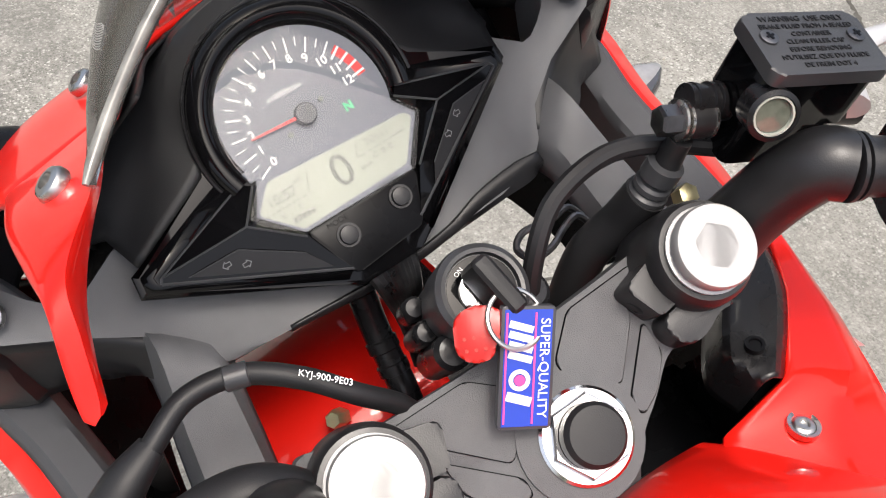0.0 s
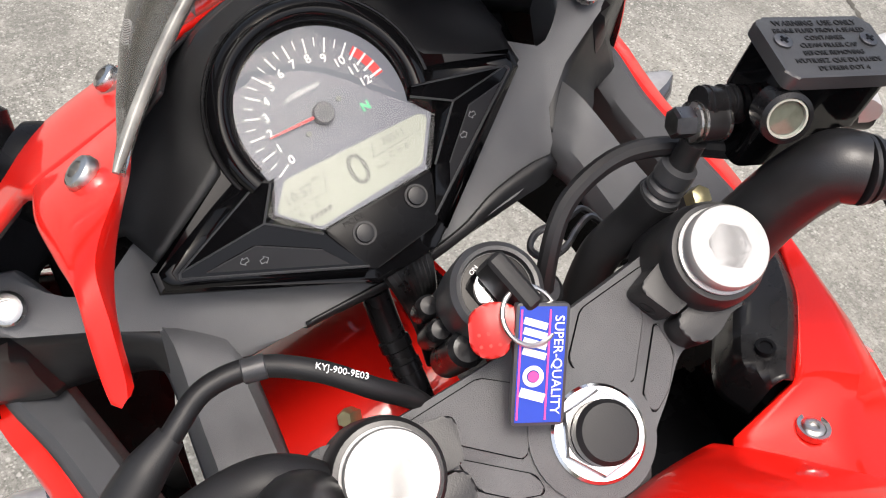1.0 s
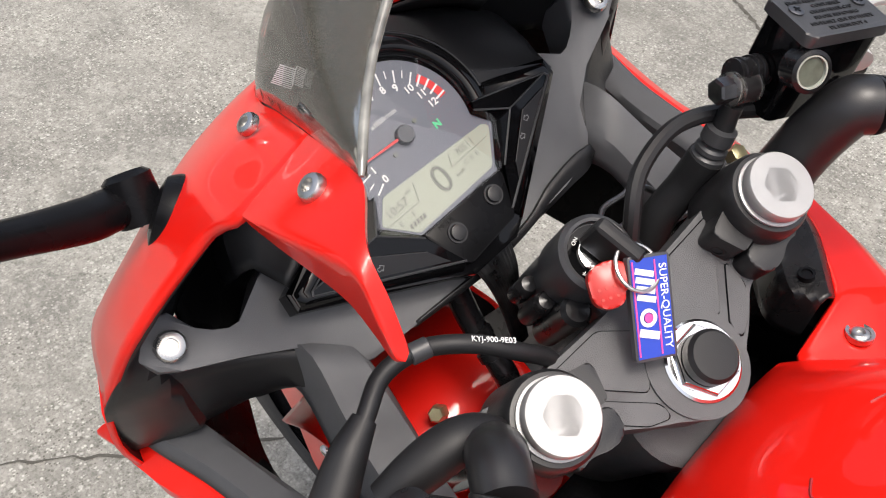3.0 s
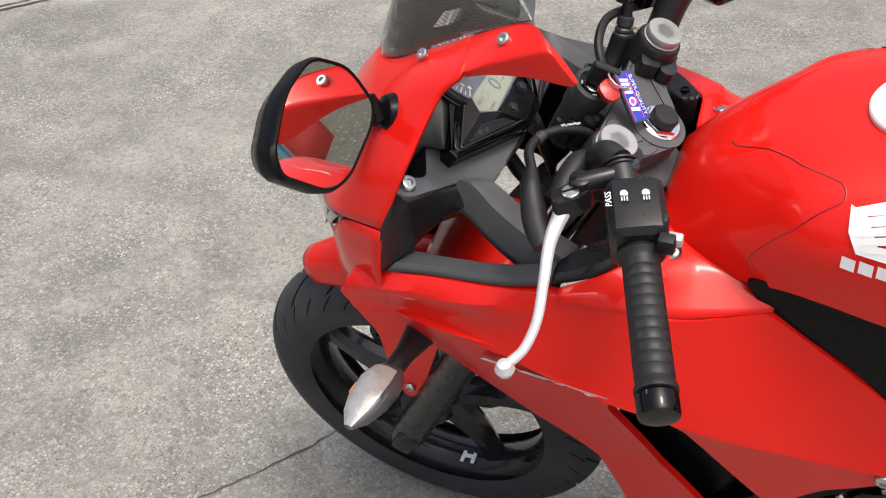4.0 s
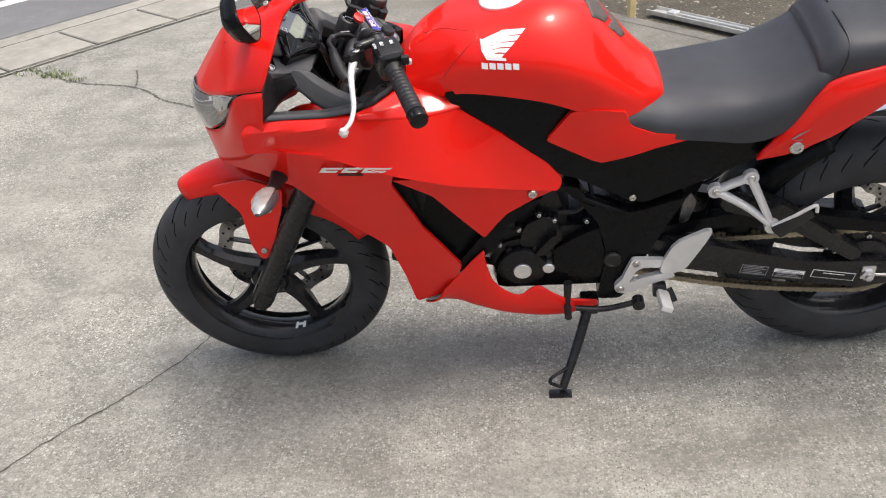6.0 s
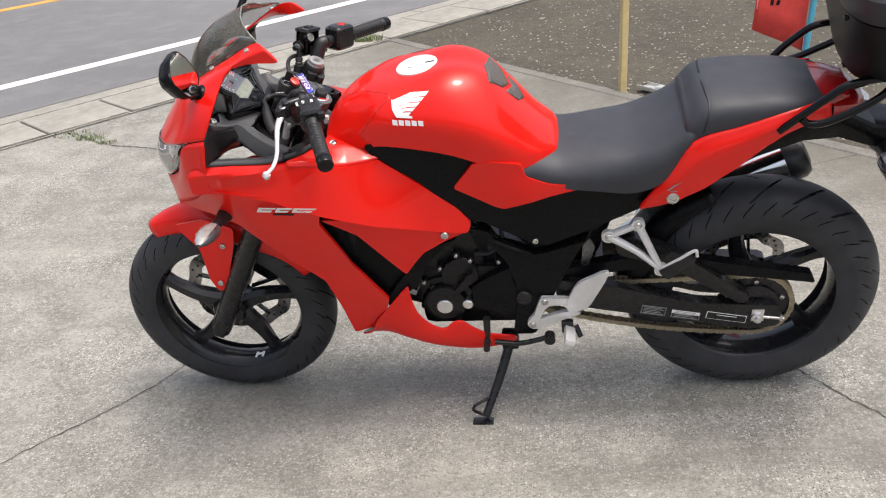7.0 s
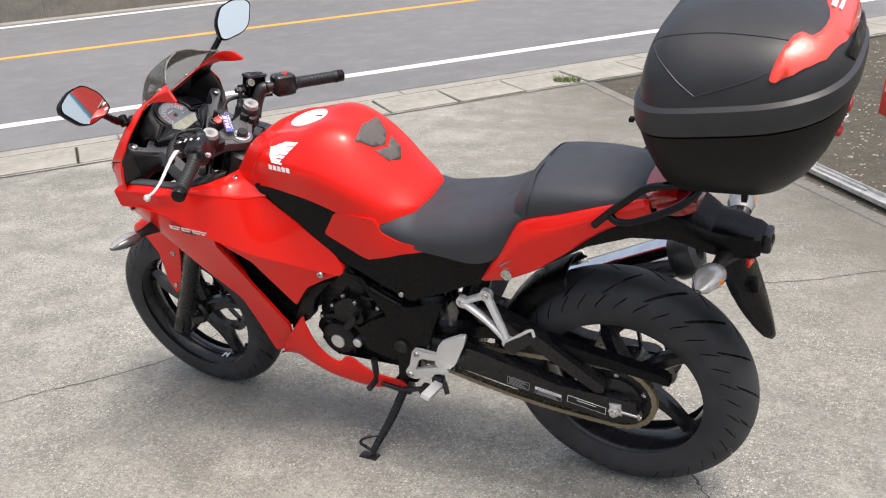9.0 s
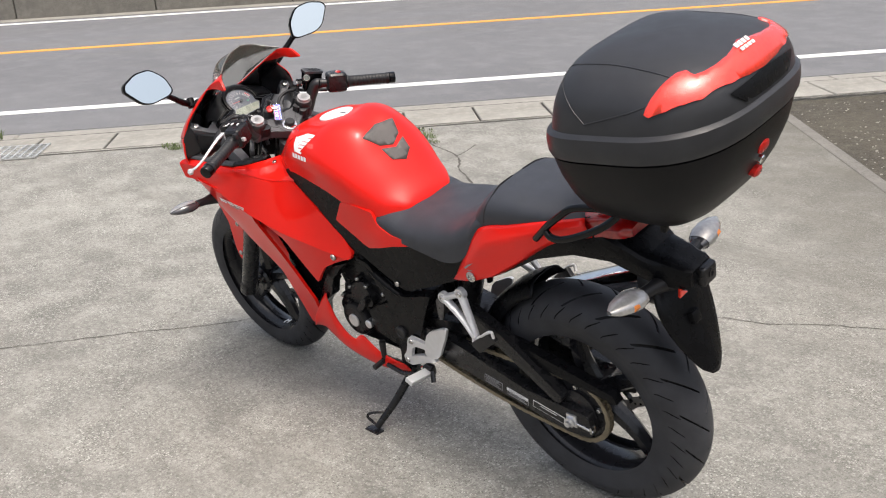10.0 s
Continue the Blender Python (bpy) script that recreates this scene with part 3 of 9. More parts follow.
# ---- wheels
def wheel(cx, cz, radius, width, rim_r, rim_w, hub_w, spoke_w, name, turn):
    """A cast five-spoke wheel with a grooved tyre, turned about its axle."""
    wh = new(name)
    wh.parent = bike
    nseg, nacr = 720, 36
    half = width / 2
    prof = []
    for k in range(nacr + 1):
        a = radians(-118 + 236 * k / nacr)
        prof.append((radius - half * 1.02 + half * 1.02 * math.cos(a) * (1.0 if abs(a) < 1.57 else 1.12), half * math.sin(a) * (1.0 if abs(a) < 1.57 else 0.97), a))
    bm = B()
    rows, deep = [], []
    for i in range(nseg):
        ph0 = 2 * math.pi * i / nseg
        row, cut = [], []
        for r, y, a in prof:
            d = 0.0
            deg = math.degrees(a)
            side = 1 if deg > 0 else -1
            q = abs(deg)
            # the mesh leans with the grooves, which are staggered from side to side
            ph = ph0 + 0.0050 * min(q, 75)
            s1 = (ph0 * 18 / (2 * math.pi) + (0.5 if side > 0 else 0.0)) % 1.0
            s2 = (ph0 * 36 / (2 * math.pi) + 0.22) % 1.0
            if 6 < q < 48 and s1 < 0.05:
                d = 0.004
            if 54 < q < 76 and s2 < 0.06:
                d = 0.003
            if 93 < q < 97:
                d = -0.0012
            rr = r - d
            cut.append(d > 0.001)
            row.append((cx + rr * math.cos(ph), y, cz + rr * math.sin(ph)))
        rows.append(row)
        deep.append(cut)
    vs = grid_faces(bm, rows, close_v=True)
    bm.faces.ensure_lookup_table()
    # groove faces take a darker black: the grooves' shade is put into the colour
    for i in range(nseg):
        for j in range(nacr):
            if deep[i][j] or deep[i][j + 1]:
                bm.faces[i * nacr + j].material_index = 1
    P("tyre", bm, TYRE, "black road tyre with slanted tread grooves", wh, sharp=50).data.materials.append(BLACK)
    m = Matrix.Translation((cx, 0, cz)) @ Matrix.Rotation(radians(90), 4, "X")
    bm = B()
    b, rw = rim_r, rim_w / 2
    lathe(bm, [(b + 0.004, -rw), (b - 0.004, -rw - 0.001), (b - 0.010, -rw + 0.006), (b - 0.016, -rw + 0.010), (b - 0.024, -rw * 0.62), (b - 0.032, -rw * 0.3), (b - 0.034, 0),
               (b - 0.032, rw * 0.3), (b - 0.024, rw * 0.62), (b - 0.016, rw - 0.010), (b - 0.010, rw - 0.006), (b - 0.004, rw + 0.001), (b + 0.004, rw),
               (b - 0.004, rw * 0.6), (b - 0.012, 0), (b - 0.004, -rw * 0.6)], m, 96, close=True)
    P("rim", bm, WHEEL, "black painted rim", wh)
    bm = B()
    lathe(bm, [(0.016, -hub_w / 2), (0.040, -hub_w / 2), (0.046, -hub_w / 2 + 0.01), (0.038, -hub_w / 4), (0.038, hub_w / 4), (0.046, hub_w / 2 - 0.01), (0.040, hub_w / 2), (0.016, hub_w / 2)], m, 40)
    P("hub", bm, WHEEL, "", wh)
    for k in range(5):
        a = turn + 72 * k
        bm = B()
        rows = []
        L0, L1 = 0.034, rim_r - 0.026
        for j in range(13):
            t = j / 12
            l = L0 + (L1 - L0) * t
            hw = spoke_w * (0.75 - 0.35 * t + 0.55 * max(0, t - 0.8) * 5 * 0.5)
            th = 0.024 - 0.008 * t
            bend = 0.012 * math.sin(math.pi * t)
            sec = [(-hw, -th * 0.4), (-hw * 0.55, -th), (hw * 0.55, -th), (hw, -th * 0.4), (hw, th * 0.4), (hw * 0.55, th), (-hw * 0.55, th), (-hw, th * 0.4)]
            rows.append([Matrix.Translation((cx, 0, cz)) @ Matrix.Rotation(radians(-a), 4, "Y") @ Vector((l, y, x + bend)) for x, y in sec])
        grid_faces(bm, rows, close_u=True)
        P("spoke", bm, WHEEL, "", wh, sharp=25)
    return wh


def disc(cx, cz, y, r_out, r_in, name, bolts_r):
    """A drilled brake disc with a black carrier."""
    m = Matrix.Translation((cx, y, cz)) @ Matrix.Rotation(radians(90), 4, "X")
    bm = B()
    n = 90
    rows = []
    for r in (r_in, r_in + 0.008, r_out - 0.008, r_out):
        rows.append([(r + (0.0035 * math.cos(10 * 2 * math.pi * k / n) if r in (r_in, r_out) else 0)) for k in range(n)])
    for h in (-0.002, 0.002):
        grid_faces(bm, [[m @ Vector((rows[i][k] * math.cos(2 * math.pi * k / n), rows[i][k] * math.sin(2 * math.pi * k / n), h)) for k in range(n)] for i in range(4)], close_u=True)
    d = P(name, bm, DISC, "drilled steel brake disc")
    bm = B()
    for k in range(40):
        a = 2 * math.pi * k / 40
        rr = r_in + (r_out - r_in) * (0.28 + 0.22 * (k % 3))
        lathe(bm, [(0.0035, -0.0026), (0.0035, 0.0026)], m @ Matrix.Translation((rr * math.cos(a), rr * math.sin(a), 0)), 8)
    P("drill_hole", bm, GLOSS, "", d)
    for k in range(5):
        a = 2 * math.pi * k / 5
        bm = B()
        tube(bm, [m @ Vector((0.035 * math.cos(a), 0.035 * math.sin(a), 0)), m @ Vector(((r_in + 0.008) * math.cos(a + 0.25), (r_in + 0.008) * math.sin(a + 0.25), 0))], 0.009, 8, flat=0.5)
        P("carrier_arm", bm, SATIN, "", d)
    return d


FX, FZ, RX, RZ = -0.730, 0.289, 0.637, 0.312
fw = wheel(FX, FZ, 0.288, 0.112, 0.220, 0.085, 0.10, 0.034, "front_wheel", 8)
rw = wheel(RX, RZ, 0.312, 0.146, 0.227, 0.118, 0.14, 0.036, "rear_wheel", 30)
disc(FX, FZ, 0.068, 0.148, 0.112, "front_brake_disc", 0.1)
disc(RX, RZ, 0.080, 0.110, 0.080, "rear_brake_disc", 0.07)
bm = B()
tube(bm, [(FX, -0.115, FZ), (FX, 0.115, FZ)], 0.012)
P("front_axle", bm, STEEL)
bm = B()
tube(bm, [(FX + 0.150, 0.03, FZ - 0.15), (FX + 0.158, -0.02, FZ - 0.118), (FX + 0.150, -0.03, FZ - 0.108)], 0.005, 8)
P("valve", bm, RUBBER, "black tyre valve", fw)
bm = B()
RMK = Matrix.Translation((FX + 0.038, -0.012, FZ - 0.1835)) @ Matrix.Rotation(radians(-11), 4, "Y")
for u0 in (-0.010, 0.010):
    block(bm, (0.0065, 0.026, 0.002), RMK @ Matrix.Translation((u0, 0, 0)))
block(bm, (0.016, 0.007, 0.002), RMK)
P("rim_mark", bm, WHITE, "white block mark on the rim", fw)

# ---- fork
FD = Vector((0.351, 0, 0.671)).normalized()


def fork_at(w, v=0.0):
    return Vector((-0.389 + (w - 0.948) * 0.351 / 0.671, v, w))


for s in (-1, 1):
    bm = B()
    v = 0.090 * s
    lathe(bm, [(0.020, 0), (0.025, 0.004), (0.027, 0.02), (0.027, 0.37), (0.029, 0.375), (0.029, 0.395), (0.024, 0.40)], frame_of(fork_at(0.262, v), FD), 28)
    leg = P("fork_leg", bm, SATIN, "black front fork leg")
    bm = B()
    block(bm, (0.058, 0.034, 0.052), frame_of(fork_at(0.285, v), FD) @ Matrix.Translation((0, 0, 0)), 0.008)
    P("axle_clamp", bm, SATIN, "", leg)
    bm = B()
    bolt(bm, fork_at(0.268, v + s * 0.018) + Vector((-0.004, 0, 0)), (0, s, 0), 0.010, 0.006)
    P("pinch_bolt", bm, STEEL, "", leg)
    bm = B()
    tube(bm, [fork_at(0.55, v), fork_at(0.900, v)], 0.0185, 24)
    P("fork_tube", bm, CHROME, "chromed fork tube", leg)
bm = B()
for w0, th in ((0.685, 0.035),):
    prism(bm, rounded([(-0.12, -0.03), (0.12, -0.03), (0.12, 0.03), (0.03, 0.055), (-0.03, 0.055), (-0.12, 0.03)], 0.02), -th / 2, th / 2, frame_of(fork_at(w0), FD, (-1, 0, 0)))
P("lower_triple_clamp", bm, SATIN)
bm = B()
tube(bm, [fork_at(0.70) + Vector((0.03, 0, 0)), fork_at(0.90) + Vector((0.03, 0, 0))], 0.028, 20)
P("steering_stem", bm, SATIN)
# red panel over the wheel, seen between dash and steering head
bm = B()
skin(bm, [[(u, v, w - 0.9 * v * v) for v in (-0.128, -0.10, -0.07, -0.045, -0.02, 0.0, 0.012)] for u, w in ((-0.650, 0.690), (-0.615, 0.722), (-0.575, 0.740), (-0.530, 0.738), (-0.500, 0.722), (-0.488, 0.700))], 24, 4)
P("inner_fender", bm, RED, "glossy red panel above the front wheel", thick=0.004, out=(0, 0, 1))
bm = B()
lathe(bm, [(0.0065, -0.012), (0.0065, 0.0), (0.0050, 0.003)], frame_of((-0.5247, -0.066, 0.750), (0.3, -0.5, 0.8)), 6)
P("hose_union", bm, BRASS, "pale green plated hose union")
# brake caliper on the right
bm = B()
block(bm, (0.075, 0.05, 0.11), pose(FX + 0.105, 0.088, FZ + 0.075, 0, 40, 0), 0.015)
P("brake_caliper", bm, CAST, "black front brake caliper")


# ---- front mudguard
bm = B()
cs = []
for k in range(11):
    a = radians(-12 + 92 * k / 10)  # from behind the leg over the top to the front
    r0 = 0.312 + 0.004 * math.sin(k)
    wdt = 0.056 + 0.014 * math.sin(math.pi * min(1, k / 7)) - (0.026 * max(0, k - 6) / 4)
    drop = 0.055 - 0.012 * abs(k - 4) / 5
    ca, sa = math.cos(radians(40) + a), math.sin(radians(40) + a)
    half = [(0, r0 + 0.012), (wdt * 0.55, r0 + 0.008), (wdt * 0.92, r0 - 0.008), (wdt, r0 - drop)]
    ring = [(-y, r) for y, r in reversed(half)] + half[1:]
    cs.append([(FX + r * ca, y, FZ + r * sa) for y, r in ring])
skin(bm, cs, 21, 3)
P("front_mudguard", bm, RED, "red painted front mudguard", thick=0.004, out=(-0.3, 0, 1))
for s in (-1, 1):
    bm = B()
    f = field([(-0.75, 0.62, 0.080), (-0.64, 0.58, 0.10), (-0.72, 0.42, 0.098), (-0.66, 0.42, 0.098)])
    panel(bm, [(-0.790, 0.600), (-0.700, 0.622), (-0.628, 0.600), (-0.640, 0.545), (-0.690, 0.415), (-0.712, 0.402), (-0.728, 0.440), (-0.735, 0.535)], f, 0.005, 0.02, 0.012, s)
    mg = P("mudguard_side", bm, RED, "red mudguard bracket beside the fork")
    for u, w in ((-0.668, 0.548), (-0.702, 0.432)):
        bm = B()
        bolt(bm, (u, s * (f(u, w) + 0.001), w), (0, s, 0), 0.008)
        P("screw", bm, STEEL, "", mg)

# ---- nose and upper cowl
def cowl(s, p):
    """A cowl point on one side; the machine stands slightly askew, so the right half reaches less far out."""
    u, v, w = p
    return (u, -v if s < 0 else v - 0.027 * min(1.0, max(0.0, v / 0.10)), w)


def nose(bm, s):
    rows = [
        [(-0.676, 0, 0.960), (-0.655, 0.038, 0.972), (-0.620, 0.066, 0.993), (-0.572, 0.081, 1.022), (-0.519, 0.098, 1.054)],
        [(-0.690, 0, 0.945), (-0.668, 0.050, 0.960), (-0.632, 0.092, 0.983), (-0.576, 0.119, 1.019), (-0.511, 0.1430, 1.0490)],
        [(-0.706, 0, 0.928), (-0.684, 0.058, 0.942), (-0.648, 0.112, 0.962), (-0.598, 0.145, 0.993), (-0.533, 0.154, 1.027)],
        [(-0.738, 0, 0.888), (-0.716, 0.064, 0.898), (-0.680, 0.122, 0.914), (-0.624, 0.184, 0.942), (-0.557, 0.202, 0.975)],
        [(-0.780, 0, 0.832), (-0.756, 0.068, 0.842), (-0.714, 0.128, 0.860), (-0.655, 0.196, 0.898), (-0.580, 0.2275, 0.9200)],
    ]
    skin(bm, [[cowl(s, p) for p in r] for r in rows], 30, 5)
    # chin under the lamps
    rows = [
        [(-0.788, 0, 0.760), (-0.772, 0.055, 0.752), (-0.740, 0.105, 0.765), (-0.694, 0.150, 0.805), (-0.656, 0.198, 0.876), (-0.634, 0.2075, 0.9000), (-0.580, 0.2295, 0.9180)],
        [(-0.780, 0, 0.725), (-0.768, 0.055, 0.720), (-0.738, 0.110, 0.730), (-0.698, 0.160, 0.770), (-0.652, 0.205, 0.824), (-0.591, 0.235, 0.866)],
        [(-0.768, 0, 0.690), (-0.760, 0.055, 0.690), (-0.738, 0.110, 0.697), (-0.698, 0.156, 0.722), (-0.648, 0.198, 0.755), (-0.600, 0.226, 0.800)],
    ]
    skin(bm, [[cowl(s, p) for p in r] for r in rows], 24, 4)


both("nose_cowl", nose, RED, "glossy red nose cowl round the headlamps", thick=0.004, out=(-0.6, 0.6, 0.5))


def arm(bm, s):
    """Cowl arm from the nose to a pointed tip: an upper face, a fold and a lower face, with a turned-in lip all round."""
    top = [(-0.4050, 0.1485, 1.0600), (-0.4080, 0.1465, 1.0630), (-0.4185, 0.1420, 1.0745), (-0.4325, 0.1365, 1.0855), (-0.4525, 0.1190, 1.0890), (-0.4850, 0.1090, 1.0745), (-0.5190, 0.0980, 1.0540)]
    fold = [(-0.4040, 0.1512, 1.0590), (-0.4058, 0.1530, 1.0607), (-0.4155, 0.1505, 1.0710), (-0.4290, 0.1460, 1.0820), (-0.4460, 0.1465, 1.0790), (-0.4780, 0.1470, 1.0670), (-0.5100, 0.1435, 1.0500)]
    rim = [(-0.4052, 0.1508, 1.0575), (-0.4088, 0.1525, 1.0560), (-0.4230, 0.1490, 1.0540), (-0.4400, 0.1455, 1.0535), (-0.4560, 0.1450, 1.0535), (-0.4820, 0.1450, 1.0515), (-0.5085, 0.1425, 1.0440)]
    lip = [(u - 0.001, v - (0.0015 if i == 0 else 0.006), w + 0.002) for i, (u, v, w) in enumerate(rim)]
    back = [(u - 0.001, v - 0.001, w - (0.001 if i == 0 else 0.005)) for i, (u, v, w) in enumerate(top)]
    f1 = [tuple(0.86 * a + 0.14 * b for a, b in zip(p, q)) for p, q in zip(fold, top)]
    f2 = [tuple(0.86 * a + 0.14 * b for a, b in zip(p, q)) for p, q in zip(fold, rim)]
    mid = [tuple(0.5 * a + 0.25 * b + 0.25 * c for a, b, c in zip(p, q, r)) for p, q, r in zip(fold, f1, f2)]
    rs = [spline([cowl(s, p) for p in r], 40) for r in (back, top, f1, mid, f2, rim, lip)]
    cols = [np.concatenate([spline([rs[i][j], rs[i + 1][j]], 5 if i in (1, 4) else 2)[(0 if i == 0 else 1):] for i in range(len(rs) - 1)]) for j in range(40)]
    vs = grid_faces(bm, np.transpose(np.array(cols), (1, 0, 2)), close_v=True)
    bm.faces.new([r[0] for r in vs])


arms = both("screen_arm", arm, RED, "red cowl arm under the windscreen", out=(-0.2, 0.7, 0.7), sharp=50)
for s, a in zip((-1, 1), arms):
    for p in ((-0.572, 0.0975, 1.0265), (-0.4745, 0.1265, 1.0755)):
        bm = B()
        bolt(bm, cowl(s, p), (-0.25, s * 0.45, 0.85), 0.0062, 0.0045)
        P("screw", bm, STEEL, "polished screen screw", a)


def lamp_glass(bm, s):
    rows = [
        [(-0.785, 0.004, 0.828), (-0.764, 0.055, 0.840), (-0.720, 0.115, 0.859), (-0.660, 0.187, 0.896), (-0.636, 0.2045, 0.9010)],
        [(-0.800, 0.004, 0.795), (-0.780, 0.058, 0.798), (-0.736, 0.116, 0.815), (-0.677, 0.178, 0.862), (-0.640, 0.2045, 0.8930)],
        [(-0.792, 0.004, 0.762), (-0.775, 0.052, 0.754), (-0.743, 0.102, 0.767), (-0.697, 0.147, 0.806), (-0.657, 0.1960, 0.8740)],
    ]
    skin(bm, [[cowl(s, p) for p in r] for r in rows], 20, 5)


lamps = both("headlamp", lamp_glass, SMOKE, "dark clear headlamp under the nose cowl", thick=0.003)
for s, a in zip((-1, 1), lamps):
    bm = B()
    out_ = lambda u, v, w: cowl(s, (u - 0.003, v + 0.003, w))
    skin(bm, [[out_(-0.696, 0.147, 0.872), out_(-0.665, 0.182, 0.891), out_(-0.643, 0.199, 0.897)], [out_(-0.703, 0.144, 0.848), out_(-0.677, 0.177, 0.868), out_(-0.654, 0.197, 0.884)], [out_(-0.703, 0.143, 0.822), out_(-0.684, 0.165, 0.842), out_(-0.664, 0.188, 0.864)]], 12, 5)
    P("reflector", bm, CLEARLENS, "silver lamp reflector", a, thick=0.002)
    for k in range(6):
        f_ = k / 5
        bm = B()
        tube(bm, [out_(-0.693 - 0.008 * f_, 0.150 - 0.003 * f_, 0.872 - 0.044 * f_), out_(-0.660 - 0.016 * f_, 0.189 - 0.010 * f_, 0.890 - 0.030 * f_)], 0.0011, 6)
        P("lens_line", bm, SMOKE, "", a)

# ---- windscreen
bm = B()


def screen_row(t):
    row = []
    for y0 in np.linspace(-1, 1, 29):
        a = abs(y0)
        sgn = 1 if y0 > 0 else -1
        bl = spline([(-0.678, 0, 0.961), (-0.657, 0.038, 0.973), (-0.622, 0.066, 0.995), (-0.572, 0.082, 1.025), (-0.519, 0.099, 1.057), (-0.4525, 0.1195, 1.0915)], 50)[int(a * 49)]
        tp = spline([(-0.508, 0, 1.126), (-0.500, 0.045, 1.119), (-0.484, 0.079, 1.107), (-0.466, 0.103, 1.099), (-0.4515, 0.1195, 1.0925)], 50)[int(a * 49)]
        p = bl * (1 - t) + tp * t + np.array([-0.022, 0, 0.022]) * math.sin(math.pi * t) * (1 - a**2)
        row.append(cowl(sgn, p))
    return row


grid_faces(bm, [screen_row(t) for t in np.linspace(0, 1, 13)])
ws = P("windscreen", bm, SCREEN, "clear tinted windscreen", thick=0.003)
ws.visible_shadow = False
bm = B()
tube(bm, screen_row(1.0), [0.0010] + [0.0020] * 40 + [0.0010], 12, 120)
P("screen_edge", bm, EDGEPLASTIC, "pale polished edge of the windscreen", ws)
bm = B()
NT = axes((-0.5470, -0.0840, 1.0600), (0.023, 0.0, 0.007), (0.020, 0.0, 0.026))
rnd_n = random.Random(5)
for k in range(11):
    w_ = 0.022 * (1.0 if k % 4 else 0.7) * rnd_n.uniform(0.85, 1.0)
    block(bm, (w_, 0.0009, 0.0003), NT @ Matrix.Translation((w_ / 2 - 0.011, 0.012 - 0.0022 * k, 0.0)))
P("notice_lines", bm, WHITE, "small pale printed notice", ws)


# ---- side fairing
UP = field([(-0.61, 0.85, 0.214), (-0.55, 0.845, 0.201), (-0.48, 0.838, 0.194), (-0.42, 0.828, 0.189), (-0.36, 0.815, 0.184), (-0.30, 0.802, 0.166), (-0.235, 0.80, 0.136), (-0.15, 0.735, 0.138), (-0.04, 0.615, 0.148),
            (-0.60, 0.79, 0.221), (-0.47, 0.765, 0.222), (-0.364, 0.715, 0.218), (-0.25, 0.675, 0.196), (-0.15, 0.645, 0.172)])
LOWF = field([(-0.70, 0.76, 0.150), (-0.74, 0.70, 0.118), (-0.60, 0.785, 0.219), (-0.47, 0.762, 0.221), (-0.38, 0.70, 0.211), (-0.55, 0.68, 0.190), (-0.48, 0.56, 0.160),
              (-0.40, 0.52, 0.155), (-0.33, 0.53, 0.168), (-0.26, 0.42, 0.160), (-0.37, 0.29, 0.118), (-0.29, 0.31, 0.130)])
FLAP = field([(-0.375, 0.68, 0.192), (-0.25, 0.655, 0.184), (-0.12, 0.62, 0.164), (-0.04, 0.605, 0.146), (-0.30, 0.62, 0.176), (-0.20, 0.50, 0.165), (-0.12, 0.57, 0.160)])


def UP_EDGE(u, w):
    """The panel rolls out below its upper edge."""
    top = float(np.interp(u, [-0.61, -0.55, -0.48, -0.42], [0.85, 0.845, 0.838, 0.828]))
    return UP(u, w) + 0.013 * min(1, max(0, (top - w) / 0.014)) * min(1, max(0, (w - 0.785) / 0.045)) * min(1, max(0, (-0.42 - u) / 0.05))


def UP_LEFT(u, w):
    """The left panel stands out a little more along its upper edge."""
    return UP_EDGE(u, w) + 0.012 * min(1, max(0, (w - 0.795) / 0.045)) * min(1, max(0, (-0.41 - u) / 0.09)) * min(1, max(0.2, (u + 0.635) / 0.06))


def upper(bm, s):
    panel(bm, [(-0.636, 0.842), (-0.598, 0.850), (-0.550, 0.845), (-0.480, 0.838), (-0.420, 0.828), (-0.360, 0.815), (-0.300, 0.802), (-0.235, 0.800), (-0.149, 0.735), (-0.064, 0.663), (-0.033, 0.622),
               (-0.042, 0.602), (-0.120, 0.622), (-0.250, 0.662), (-0.364, 0.708), (-0.470, 0.757), (-0.600, 0.782), (-0.640, 0.786)], UP_EDGE if s > 0 else UP_LEFT, 0.012, 0.010, 0.01, s)


def lower(bm, s):
    panel(bm, [(-0.690, 0.765), (-0.640, 0.800), (-0.600, 0.790), (-0.470, 0.765), (-0.364, 0.716), (-0.376, 0.675), (-0.328, 0.532), (-0.254, 0.414), (-0.286, 0.312), (-0.370, 0.268),
               (-0.386, 0.365), (-0.410, 0.462), (-0.479, 0.533), (-0.531, 0.602), (-0.577, 0.668), (-0.640, 0.690), (-0.735, 0.692)], LOWF, 0.010, 0.010, 0.01, s)


def flap(bm, s):
    panel(bm, [(-0.376, 0.678), (-0.250, 0.664), (-0.120, 0.624), (-0.036, 0.606), (-0.095, 0.585), (-0.150, 0.557), (-0.175, 0.528), (-0.200, 0.494), (-0.300, 0.622)], FLAP, 0.010, 0.018, 0.006, s)


